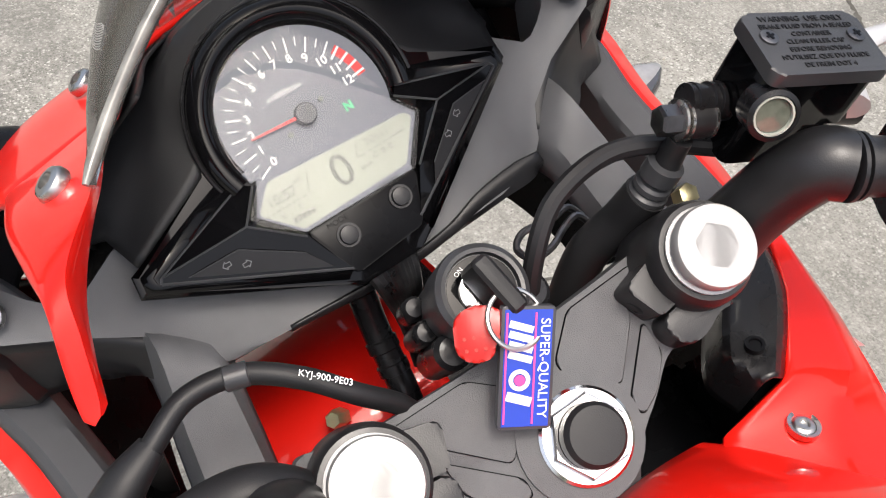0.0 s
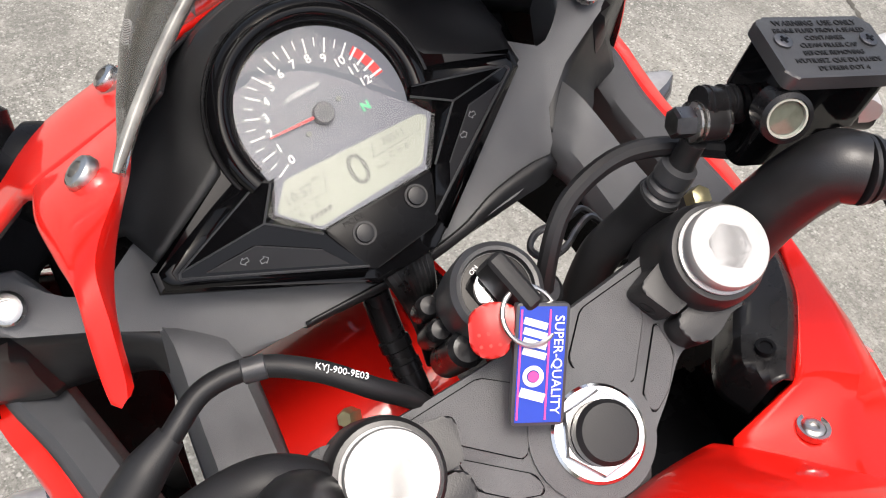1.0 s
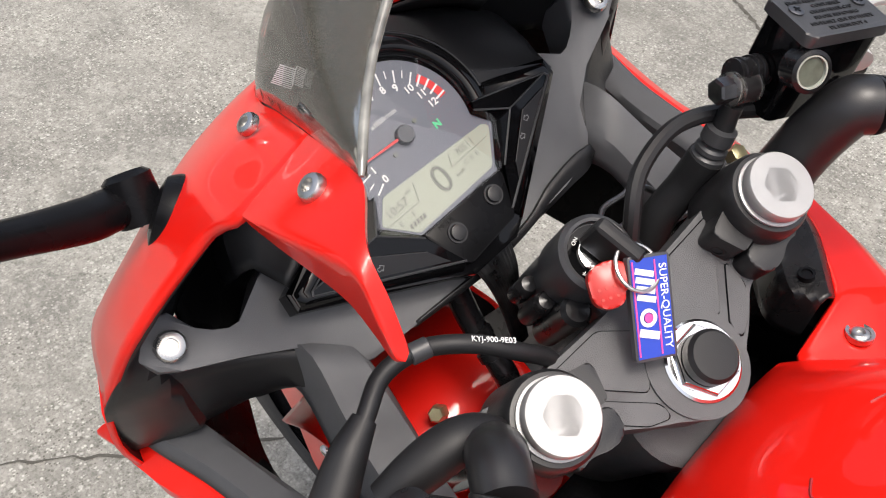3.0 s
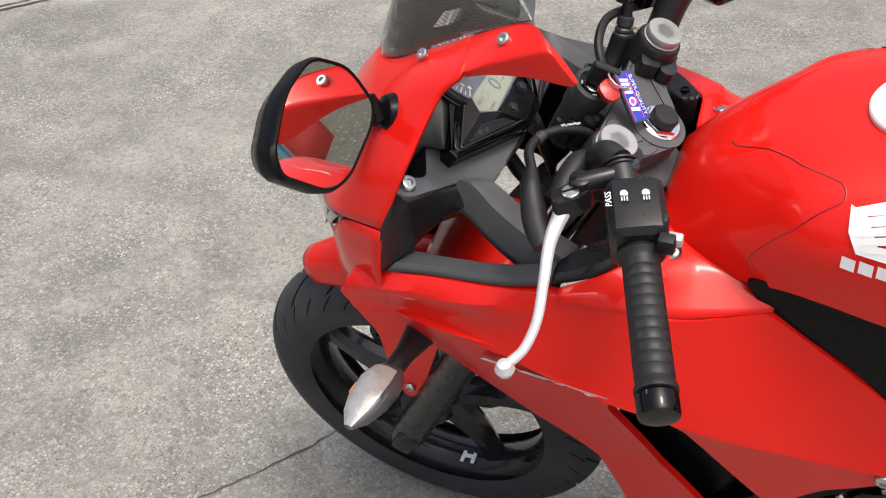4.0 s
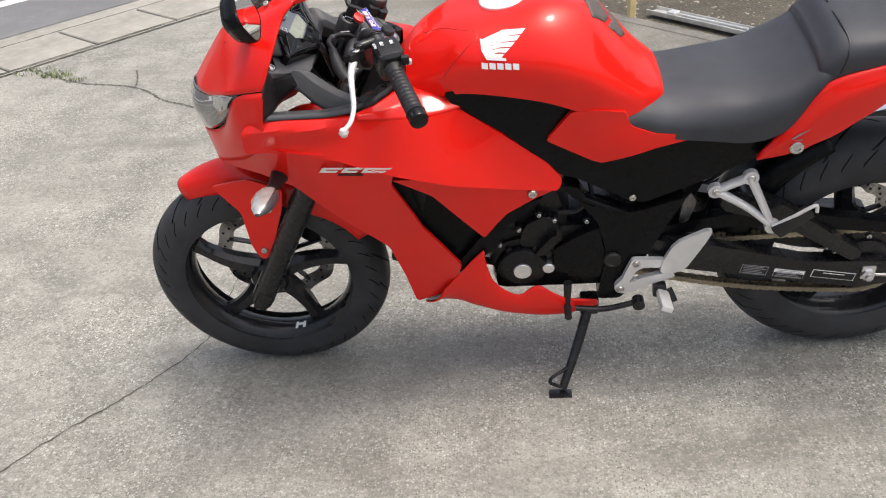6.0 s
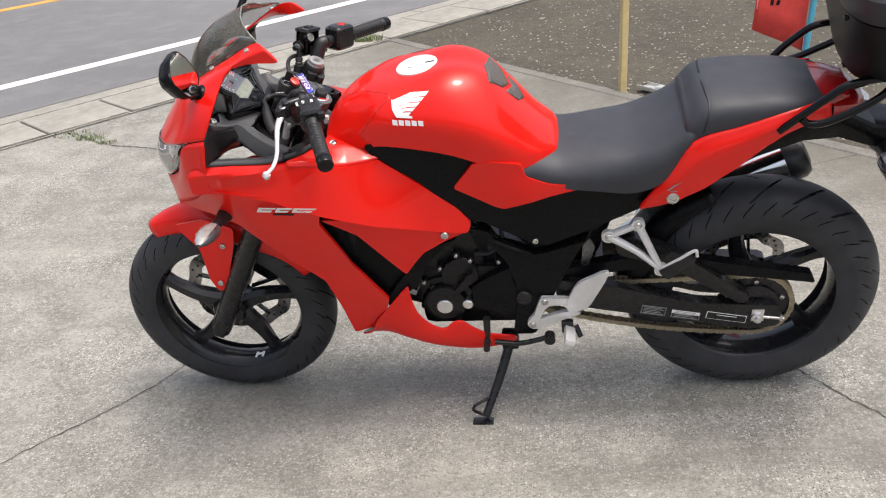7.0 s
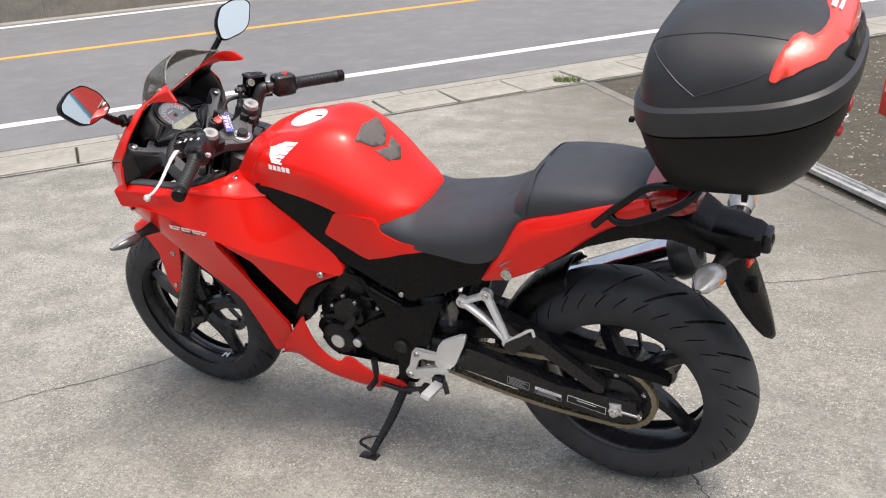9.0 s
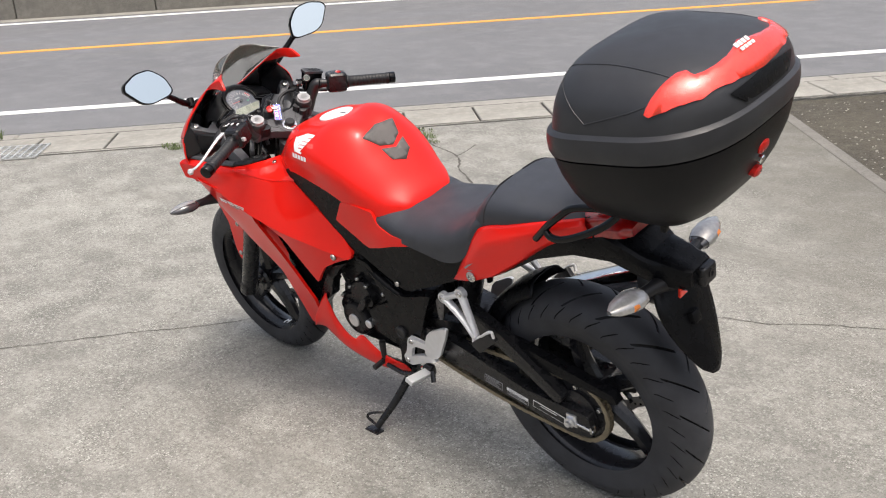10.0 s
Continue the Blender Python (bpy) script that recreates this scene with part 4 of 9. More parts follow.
ups = both("upper_side_fairing", upper, RED, "glossy red upper side fairing")
lows = both("lower_side_fairing", lower, RED, "glossy red lower side fairing")
flaps = both("fairing_flap", flap, RED, "recessed red fairing flap")
for s, u_ob, f_ob in zip((-1, 1), ups, flaps):
    bm = B()
    bolt(bm, (-0.096, s * (FLAP(-0.096, 0.605) + 0.004), 0.605), (0, s, 0), 0.010, 0.006)
    P("screw", bm, STEEL, "", f_ob)
    bm = B()
    bolt(bm, (-0.331, s * 0.1115, 0.8335), (-0.1, s * 0.25, 0.95), 0.0062, 0.003)
    lathe(bm, [(0.0064, -0.002), (0.0086, -0.002), (0.0086, 0.0018), (0.0064, 0.0010)], frame_of((-0.331, s * 0.1115, 0.8345), (-0.1, s * 0.25, 0.95)), 24, close=True)
    P("screw", bm, STEEL, "", u_ob)
    # shoulder of the fairing that turns in towards the tank
    bm = B()
    rows = [[(-0.425, 0.186, 0.836), (-0.391, 0.163, 0.838), (-0.352, 0.120, 0.842), (-0.350, 0.073, 0.836), (-0.335, 0.070, 0.834), (-0.300, 0.085, 0.832), (-0.235, 0.098, 0.828)],
            [(-0.424, 0.193, 0.834), (-0.374, 0.178, 0.831), (-0.338, 0.158, 0.833), (-0.325, 0.130, 0.833), (-0.310, 0.116, 0.830), (-0.285, 0.112, 0.826), (-0.232, 0.112, 0.818)],
            [(-0.422, 0.196, 0.828), (-0.366, 0.186, 0.817), (-0.335, 0.177, 0.810), (-0.305, 0.166, 0.805), (-0.286, 0.158, 0.804), (-0.262, 0.148, 0.803), (-0.230, 0.132, 0.800)]]
    skin(bm, [[(u, s * v, w) for u, v, w in r] for r in rows], 40, 5, lin=True, lin_along=True)
    P("fairing_shoulder", bm, RED, "red fairing shoulder beside the tank", u_ob, thick=0.004, out=(0, s * 0.2, 1))
    # black duct inside the slot
    bm = B()
    skin(bm, [[(-0.43, s * 0.145, 0.720), (-0.37, s * 0.128, 0.54), (-0.29, s * 0.128, 0.38)], [(-0.36, s * 0.120, 0.71), (-0.30, s * 0.105, 0.55), (-0.22, s * 0.112, 0.42)], [(-0.26, s * 0.120, 0.69), (-0.20, s * 0.108, 0.58), (-0.15, s * 0.115, 0.50)]], 16, 5)
    P("slot_backing", bm, BLACK, "black duct behind the fairing slot", thick=0.004)

# radiator and dark core behind the fairing
bm = B()
block(bm, (0.06, 0.24, 0.26), pose(-0.36, 0, 0.52, 0, 12, 0), 0.01)
P("radiator", bm, CAST, "dark radiator behind the fairing")

# ---- belly pan
def belly(bm, s):
    rows = [
        [(-0.300, 0.148, 0.330), (-0.206, 0.150, 0.445), (-0.203, 0.148, 0.416), (-0.189, 0.146, 0.354), (-0.161, 0.145, 0.317), (-0.129, 0.144, 0.302), (-0.104, 0.143, 0.322), (-0.085, 0.142, 0.325), (-0.059, 0.140, 0.303), (-0.026, 0.136, 0.279), (0.045, 0.118, 0.250)],
        [(-0.320, 0.140, 0.290), (-0.240, 0.150, 0.350), (-0.212, 0.152, 0.345), (-0.187, 0.150, 0.298), (-0.125, 0.147, 0.268), (-0.065, 0.144, 0.268), (-0.020, 0.136, 0.250), (0.050, 0.112, 0.235)],
        [(-0.350, 0.115, 0.265), (-0.280, 0.132, 0.290), (-0.230, 0.138, 0.272), (-0.177, 0.138, 0.248), (-0.115, 0.132, 0.228), (-0.060, 0.126, 0.217), (-0.010, 0.116, 0.214), (0.045, 0.098, 0.216)],
        [(-0.330, 0.060, 0.240), (-0.280, 0.070, 0.230), (-0.230, 0.070, 0.214), (-0.177, 0.066, 0.202), (-0.115, 0.060, 0.192), (-0.060, 0.055, 0.188), (-0.010, 0.052, 0.190), (0.040, 0.050, 0.198)],
    ]
    skin(bm, [[(u, s * v, w) for u, v, w in r] for r in rows], 44, 5)


both("belly_pan", belly, RED, "red belly pan under the engine", thick=0.004, out=(0, 1, -0.4))

# ---- tank
bm = B()
body(bm, [
    (-0.356, [(0, 0.848), (0.030, 0.847), (0.056, 0.838), (0.070, 0.828), (0.072, 0.812)]),
    (-0.343, [(0, 0.868), (0.036, 0.865), (0.064, 0.846), (0.080, 0.832), (0.082, 0.814)]),
    (-0.310, [(0, 0.902), (0.042, 0.899), (0.076, 0.872), (0.098, 0.844), (0.102, 0.818)]),
    (-0.265, [(0, 0.930), (0.052, 0.927), (0.094, 0.900), (0.120, 0.862), (0.120, 0.822)]),
    (-0.220, [(0, 0.945), (0.062, 0.943), (0.108, 0.928), (0.134, 0.888), (0.132, 0.832)]),
    (-0.140, [(0, 0.957), (0.066, 0.958), (0.116, 0.940), (0.148, 0.896), (0.146, 0.828)]),
    (-0.060, [(0, 0.972), (0.066, 0.974), (0.120, 0.946), (0.158, 0.888), (0.152, 0.812)]),
    (0.010, [(0, 0.954), (0.062, 0.954), (0.114, 0.918), (0.152, 0.865), (0.149, 0.782)]),
    (0.070, [(0, 0.895), (0.056, 0.890), (0.102, 0.868), (0.136, 0.826), (0.138, 0.755)]),
    (0.125, [(0, 0.832), (0.046, 0.828), (0.084, 0.815), (0.112, 0.795), (0.120, 0.765)]),
    (0.165, [(0, 0.792), (0.036, 0.790), (0.062, 0.786), (0.078, 0.780), (0.085, 0.765)]),
    (0.175, [(0, 0.770), (0.030, 0.769), (0.050, 0.767), (0.062, 0.764), (0.068, 0.758)]),
], 41, 60)
tank = P("fuel_tank", bm, RED, "glossy red fuel tank", sharp=50)


# crease round the cover on the tank's front corner, its shade drawn as a dark red line
for s in (-1, 1):
    hits = BVHTree.FromObject(tank, bpy.context.evaluated_depsgraph_get())
    line_ = []
    for u, w in spline([(-0.300, 0.9105), (-0.262, 0.9290), (-0.222, 0.9390), (-0.192, 0.9420), (-0.1885, 0.9370), (-0.206, 0.9250), (-0.228, 0.9030), (-0.247, 0.8800), (-0.259, 0.8580), (-0.252, 0.8420)], 60):
        h = hits.ray_cast(Vector((u, s * 0.5, w)), Vector((0, -s, 0)))
        if h[0]:
            line_.append(h[0])
    bm = B()
    tube(bm, line_, 0.0008, 6, 90)
    P("crease_shade", bm, RUBY, "dark line shading the crease round the tank cover", tank)
# filler cap
CAPM = Matrix.Translation((-0.137, 0, 0.9610)) @ Matrix.Rotation(radians(-8), 4, "Y")
bm = B()
lathe(bm, [(0.048, -0.008), (0.048, 0.0015), (0.0465, 0.0030), (0.042, 0.0032), (0.041, 0.0024), (0.030, 0.0030), (0.0, 0.0030)], CAPM, 48)
fc = P("filler_cap", bm, FILLER, "round silver fuel filler cap")
bm = B()
prism(bm, rounded([(-0.020, -0.012), (0.012, -0.016), (0.022, 0.0), (0.012, 0.016), (-0.020, 0.012)], 0.006), 0.002, 0.0050, CAPM, 0.0015)
P("lock_cover", bm, FILLER, "", fc)
bm = B()
block(bm, (0.022, 0.003, 0.002), CAPM @ Matrix.Translation((0.030, 0, 0.0034)))
P("slot", bm, GLOSS, "", fc)

# ---- frame cover and side panels
def cover(bm, s):
    f = field([(-0.25, 0.82, 0.128), (-0.03, 0.78, 0.134), (0.04, 0.64, 0.128), (0.25, 0.68, 0.126), (0.36, 0.64, 0.118), (0.12, 0.54, 0.126), (-0.04, 0.62, 0.136)])
    panel(bm, [(-0.262, 0.832), (-0.190, 0.848), (-0.137, 0.838), (-0.070, 0.816), (-0.010, 0.794), (-0.060, 0.720), (0.036, 0.655), (0.150, 0.690), (0.260, 0.712), (0.345, 0.700), (0.400, 0.700),
               (0.372, 0.640), (0.310, 0.612), (0.231, 0.576), (0.134, 0.538), (0.060, 0.575), (-0.010, 0.620), (-0.036, 0.628), (-0.149, 0.740), (-0.240, 0.800)], f, 0.012, 0.02, 0.012, s)


covers = both("frame_cover", cover, BLACK, "black plastic frame cover")
for s, c in zip((-1, 1), covers):
    bm = B()
    bolt(bm, (0.112, s * 0.128, 0.556), (0, s, 0), 0.008, 0.005)
    P("screw", bm, STEEL, "", c)


def side_panel(bm, s):
    f = field([(-0.05, 0.75, 0.146), (0.09, 0.75, 0.140), (0.26, 0.71, 0.138), (0.04, 0.66, 0.140), (0.10, 0.70, 0.147), (-0.01, 0.79, 0.151), (0.03, 0.79, 0.151)])
    panel(bm, [(-0.066, 0.720), (-0.042, 0.752), (-0.016, 0.788), (0.030, 0.790), (0.088, 0.776), (0.100, 0.742), (0.150, 0.722), (0.259, 0.712), (0.150, 0.690), (0.045, 0.657), (0.025, 0.664)], f, 0.012, 0.018, 0.008, s)


both("side_panel", side_panel, RED, "red side panel under the tank")

# ---- seats
bm = B()
body(bm, [
    (0.085, [(0, 0.745), (0.060, 0.752), (0.112, 0.762), (0.134, 0.756), (0.138, 0.740)]),
    (0.120, [(0, 0.772), (0.060, 0.776), (0.108, 0.772), (0.136, 0.752), (0.140, 0.724)]),
    (0.180, [(0, 0.772), (0.064, 0.773), (0.108, 0.762), (0.138, 0.737), (0.142, 0.708)]),
    (0.260, [(0, 0.780), (0.072, 0.779), (0.118, 0.766), (0.144, 0.737), (0.144, 0.698)]),
    (0.340, [(0, 0.790), (0.080, 0.788), (0.128, 0.774), (0.148, 0.743), (0.146, 0.692)]),
    (0.400, [(0, 0.814), (0.082, 0.812), (0.132, 0.796), (0.148, 0.765), (0.144, 0.716)]),
    (0.450, [(0, 0.846), (0.080, 0.844), (0.128, 0.828), (0.140, 0.811), (0.138, 0.795)]),
    (0.475, [(0, 0.852), (0.080, 0.851), (0.120, 0.838), (0.130, 0.823), (0.130, 0.812)]),
], 33, 46)
P("rider_seat", bm, SEAT, "black vinyl rider seat", sharp=60)
bm = B()
body(bm, [
    (0.446, [(0, 0.860), (0.070, 0.858), (0.105, 0.845), (0.118, 0.830), (0.122, 0.815)]),
    (0.452, [(0, 0.864), (0.070, 0.862), (0.110, 0.850), (0.126, 0.835), (0.128, 0.813)]),
    (0.478, [(0, 0.892), (0.070, 0.890), (0.114, 0.875), (0.132, 0.853), (0.132, 0.816)]),
    (0.510, [(0, 0.900), (0.070, 0.898), (0.116, 0.885), (0.134, 0.865), (0.133, 0.826)]),
    (0.600, [(0, 0.900), (0.068, 0.899), (0.112, 0.889), (0.130, 0.871), (0.130, 0.850)]),
    (0.680, [(0, 0.896), (0.058, 0.895), (0.098, 0.887), (0.116, 0.877), (0.118, 0.870)]),
    (0.725, [(0, 0.888), (0.048, 0.887), (0.080, 0.883), (0.096, 0.877), (0.098, 0.876)]),
    (0.745, [(0, 0.866), (0.044, 0.866), (0.070, 0.867), (0.080, 0.871), (0.082, 0.878)]),
], 33, 46)
ps = P("pillion_seat", bm, SEAT, "black vinyl pillion seat", sharp=60)
bm = B()
for s in (-1, 1):
    tube(bm, [(0.487, s * 0.02, 0.8975), (0.489, s * 0.070, 0.8965), (0.494, s * 0.110, 0.884), (0.490, s * 0.131, 0.864), (0.482, s * 0.1335, 0.830)], 0.0018, 6, 30)
P("seam", bm, RUBBER, "stitched seam", ps)

# ---- tail
def tail(bm, s):
    rows = [
        [(0.352, 0.132, 0.652), (0.405, 0.138, 0.730), (0.464, 0.136, 0.812), (0.560, 0.133, 0.842), (0.660, 0.124, 0.869), (0.740, 0.095, 0.880)],
        [(0.350, 0.140, 0.646), (0.415, 0.152, 0.712), (0.480, 0.154, 0.776), (0.565, 0.148, 0.812), (0.660, 0.136, 0.848), (0.745, 0.104, 0.866)],
        [(0.355, 0.136, 0.640), (0.420, 0.146, 0.662), (0.490, 0.142, 0.694), (0.560, 0.136, 0.742), (0.655, 0.126, 0.812), (0.750, 0.100, 0.838)],
        [(0.370, 0.120, 0.638), (0.425, 0.125, 0.655), (0.495, 0.122, 0.688), (0.560, 0.116, 0.734), (0.655, 0.106, 0.800), (0.750, 0.080, 0.825)],
    ]
    skin(bm, [[(u, s * v, w) for u, v, w in r] for r in rows], 36, 4, lin=True)


tails = both("tail_cowl", tail, RED, "glossy red tail side cowl", thick=0.004, out=(0, 1, 0.2))
for s, a in zip((-1, 1), tails):
    bm = B()
    bolt(bm, (0.422, s * 0.149, 0.676), (0, s, 0), 0.014, 0.005)
    P("screw", bm, STEEL, "ringed side bolt", a)
# lamp and end of the tail
bm = B()
body(bm, [
    (0.700, [(0, 0.888), (0.05, 0.886), (0.085, 0.878), (0.098, 0.862), (0.095, 0.840)]),
    (0.750, [(0, 0.890), (0.045, 0.888), (0.075, 0.880), (0.086, 0.866), (0.082, 0.848)]),
    (0.790, [(0, 0.885), (0.035, 0.883), (0.058, 0.876), (0.066, 0.866), (0.062, 0.852)]),
], 21, 20)
P("tail_centre", bm, RUBY, "red tail centre lens")
bm = B()
body(bm, [
    (0.755, [(0, 0.876), (0.04, 0.870), (0.075, 0.864), (0.090, 0.852), (0.088, 0.832)]),
    (0.805, [(0, 0.868), (0.035, 0.866), (0.062, 0.860), (0.074, 0.850), (0.070, 0.830)]),
    (0.826, [(0, 0.855), (0.025, 0.854), (0.045, 0.850), (0.052, 0.843), (0.050, 0.830)]),
], 21, 16)
P("tail_lamp", bm, RUBY, "red tail lamp lens")
bm = B()
body(bm, [
    (0.340, [(0, 0.700), (0.06, 0.70), (0.10, 0.69), (0.115, 0.67), (0.110, 0.64)]),
    (0.480, [(0, 0.76), (0.06, 0.76), (0.10, 0.75), (0.118, 0.72), (0.112, 0.675)]),
    (0.600, [(0, 0.82), (0.06, 0.82), (0.10, 0.81), (0.114, 0.79), (0.106, 0.748)]),
    (0.700, [(0, 0.84), (0.06, 0.84), (0.094, 0.835), (0.106, 0.815), (0.098, 0.780)]),
    (0.780, [(0, 0.840), (0.05, 0.839), (0.082, 0.836), (0.086, 0.812), (0.074, 0.770)]),
    (0.835, [(0, 0.806), (0.050, 0.805), (0.066, 0.800), (0.070, 0.776), (0.062, 0.744)]),
    (0.850, [(0, 0.797), (0.050, 0.796), (0.066, 0.788), (0.068, 0.766), (0.060, 0.738)]),
    (0.853, [(0, 0.793), (0.048, 0.792), (0.063, 0.784), (0.066, 0.764), (0.060, 0.737)]),
    (0.908, [(0, 0.783), (0.042, 0.782), (0.049, 0.776), (0.054, 0.756), (0.052, 0.728)]),
    (0.911, [(0, 0.779), (0.040, 0.778), (0.047, 0.772), (0.052, 0.754), (0.050, 0.728)]),
    (0.945, [(0, 0.773), (0.038, 0.772), (0.043, 0.768), (0.046, 0.750), (0.044, 0.727)]),
    (0.951, [(0, 0.767), (0.035, 0.766), (0.039, 0.763), (0.042, 0.750), (0.040, 0.733)]),
], 25, 40, lin=True)
P("undertail", bm, BLACK, "black plastic undertail", sharp=20)
bm = B()
skin(bm, [[(0.878, -0.072, 0.735), (0.890, 0, 0.738), (0.878, 0.072, 0.735)], [(0.904, -0.092, 0.68), (0.916, 0, 0.684), (0.904, 0.092, 0.68)], [(0.932, -0.080, 0.612), (0.941, 0, 0.616), (0.932, 0.080, 0.612)],
          [(0.966, -0.042, 0.530), (0.973, 0, 0.533), (0.966, 0.042, 0.530)], [(0.977, -0.018, 0.506), (0.981, 0, 0.504), (0.977, 0.018, 0.506)]], 12, 5)
P("rear_mudguard", bm, BLACK, "black plate holder mudguard", thick=0.006)
bm = B()
block(bm, (0.03, 0.03, 0.03), pose(0.930, -0.012, 0.640, 0, -15, 0), 0.006)
P("plate_stud", bm, BLACK)
bm = B()
block(bm, (0.022, 0.052, 0.046), pose(0.956, 0.012, 0.742), 0.009, 3)
lathe(bm, [(0.010, 0.010), (0.010, 0.0125), (0.006, 0.0125), (0.005, 0.008)], frame_of((0.957, 0.012, 0.744), (1, 0, 0)), 18)
P("plate_lamp", bm, SATIN, "black plate lamp")
bm = B()
lathe(bm, [(0.013, 0), (0.013, 0.006), (0.009, 0.008)], frame_of((0.930, -0.048, 0.722), (0.9, -0.4, -0.1)), 3)
P("rear_reflector", bm, REDLENS)

# ---- engine
def uw(v, s=-1):
    """A matrix whose x-y plane is (u, w) at the distance v from the middle plane, z pointing outwards."""
    m = Matrix(((1, 0, 0, 0), (0, 0, s, s * v), (0, 1, 0, 0), (0, 0, 0, 1)))
    return m


eng = new("engine")
eng.parent = bike
bm = B()
block(bm, (0.30, 0.20, 0.19), pose(-0.04, 0, 0.37), 0.03)
block(bm, (0.17, 0.19, 0.22), pose(-0.12, 0, 0.53, 0, -18, 0), 0.03)
P("crankcase", bm, CAST, "black cast engine block", eng)
bm = B()
EM = uw(0.100)
GC = EM @ Matrix.Translation((-0.123, 0.364, 0))
lathe(bm, [(0.054, -0.02), (0.054, 0.020), (0.0525, 0.0245), (0.0490, 0.0270), (0.0400, 0.0285), (0.0390, 0.0278), (0.0300, 0.0285), (0.0225, 0.0300)], GC, 56)
P("generator_cover", bm, CAST, "round black generator cover", eng)
bm = B()
ring = [(0.059 * math.cos(radians(a)), 0.059 * math.sin(radians(a))) for a in range(-20, 201, 10)]
ring += [(0.076 * math.cos(radians(a)), 0.076 * math.sin(radians(a))) for a in range(165, 24, -10)]
prism(bm, ring, -0.02, 0.010, GC, 0.003)
P("cover_flange", bm, CAST, "stepped flange above the generator cover", eng)
for a in (-170, -110, -60, 0, 60, 120):
    bm = B()
    lathe(bm, [(0.0075, -0.01), (0.0075, 0.016), (0.0062, 0.018)], GC @ Matrix.Translation((0.0565 * math.cos(radians(a)), 0.0565 * math.sin(radians(a)), 0)), 16)
    P("cover_boss", bm, CAST, "", eng)
bm = B()
lathe(bm, [(0.0205, 0.028), (0.0205, 0.034), (0.0190, 0.0355), (0.0150, 0.0350)], GC, 40)
block(bm, (0.016, 0.0026, 0.0010), GC @ Matrix.Translation((0, 0, 0.0352)) @ Matrix.Rotation(0.35, 4, "Z"))
P("inspection_cap", bm, SILVER, "silver inspection cap", eng)
bm = B()
lathe(bm, [(0.0135, 0.0), (0.0135, 0.028), (0.0115, 0.030), (0.006, 0.0305)], EM @ Matrix.Translation((-0.065, 0.365, 0)), 26)
P("timing_plug", bm, SILVER, "silver timing plug", eng)
bm = B()
prism(bm, rounded([(-0.126, 0.420), (-0.122, 0.462), (-0.106, 0.490), (-0.092, 0.493), (-0.076, 0.505), (-0.058, 0.502), (-0.046, 0.480), (-0.034, 0.458), (-0.036, 0.425), (-0.070, 0.420)], 0.010), -0.04, 0.016, EM, 0.006, 3)
P("cylinder_cover", bm, CAST, "black cover below the cylinder", eng)
bm = B()
prism(bm, rounded([(-0.094, 0.414), (-0.058, 0.460), (-0.044, 0.466), (-0.048, 0.440), (-0.080, 0.405)], 0.006), 0.0, 0.034, EM, 0.005, 3)
P("case_rib", bm, CAST, "raised cast rib", eng)
for k in range(5):
    bm = B()
    block(bm, (0.150, 0.175, 0.006), pose(-0.115 + 0.004 * k, 0, 0.520 + 0.020 * k, 0, -12, 0), 0.002, 1)
    P("cooling_fin", bm, CAST, "", eng)
bm = B()
prism(bm, rounded([(-0.052, 0.415), (-0.004, 0.447), (0.046, 0.472), (0.053, 0.429), (0.062, 0.391), (0.050, 0.327), (-0.006, 0.336), (-0.048, 0.352)], 0.006), -0.03, 0.022, EM, 0.005, 3)
P("sprocket_cover", bm, BLACK, "black sprocket cover", eng)
for u, w in ((-0.083, 0.509), (-0.050, 0.492), (-0.127, 0.470), (0.019, 0.486), (-0.170, 0.428)):
    bm = B()
    lathe(bm, [(0.0085, -0.03), (0.0085, 0.010), (0.0075, 0.012)], EM @ Matrix.Translation((u, w, 0)), 16)
    P("bolt_boss", bm, CAST, "", eng)
    bm = B()
    bolt(bm, EM @ Vector((u, w, 0.012)), (0, -1, 0), 0.0058, 0.007)
    P("case_bolt", bm, STEEL, "", eng)
bm = B()
prism(bm, rounded([(0.000, 0.585), (0.022, 0.545), (0.064, 0.530), (0.100, 0.512), (0.128, 0.514), (0.165, 0.526), (0.196, 0.537), (0.226, 0.545), (0.192, 0.480), (0.150, 0.387), (0.127, 0.349), (0.101, 0.262), (0.043, 0.262), (0.056, 0.348), (0.063, 0.393), (0.055, 0.436), (0.041, 0.491), (-0.010, 0.560), (-0.050, 0.596)], 0.012), -0.02, 0.016, uw(0.108), 0.006, 3)
P("pivot_plate", bm, BLACK, "black frame plate beside the engine")
bm = B()
lathe(bm, [(0.020, 0), (0.020, 0.008), (0.0175, 0.011), (0.013, 0.011), (0.012, 0.009), (0.0, 0.009)], uw(0.122) @ Matrix.Translation((0.076, 0.383, 0)), 28)
P("pivot_cap", bm, RUBBER, "black pivot cap")
bm = B()
tube(bm, [(-0.045, -0.106, 0.600), (0.005, -0.114, 0.556), (0.070, -0.116, 0.522), (0.104, -0.114, 0.506)], [0.013, 0.013, 0.012, 0.010], 14, flat=0.7)
P("frame_tube", bm, BLACK, "black frame tube above the engine")
bm = B()
tube(bm, [(0.010, -0.060, 0.60), (0.030, -0.090, 0.545), (0.000, -0.100, 0.505), (-0.040, -0.095, 0.500)], 0.005, 8, 30)
P("engine_cable", bm, RUBBER, "black cable over the engine")
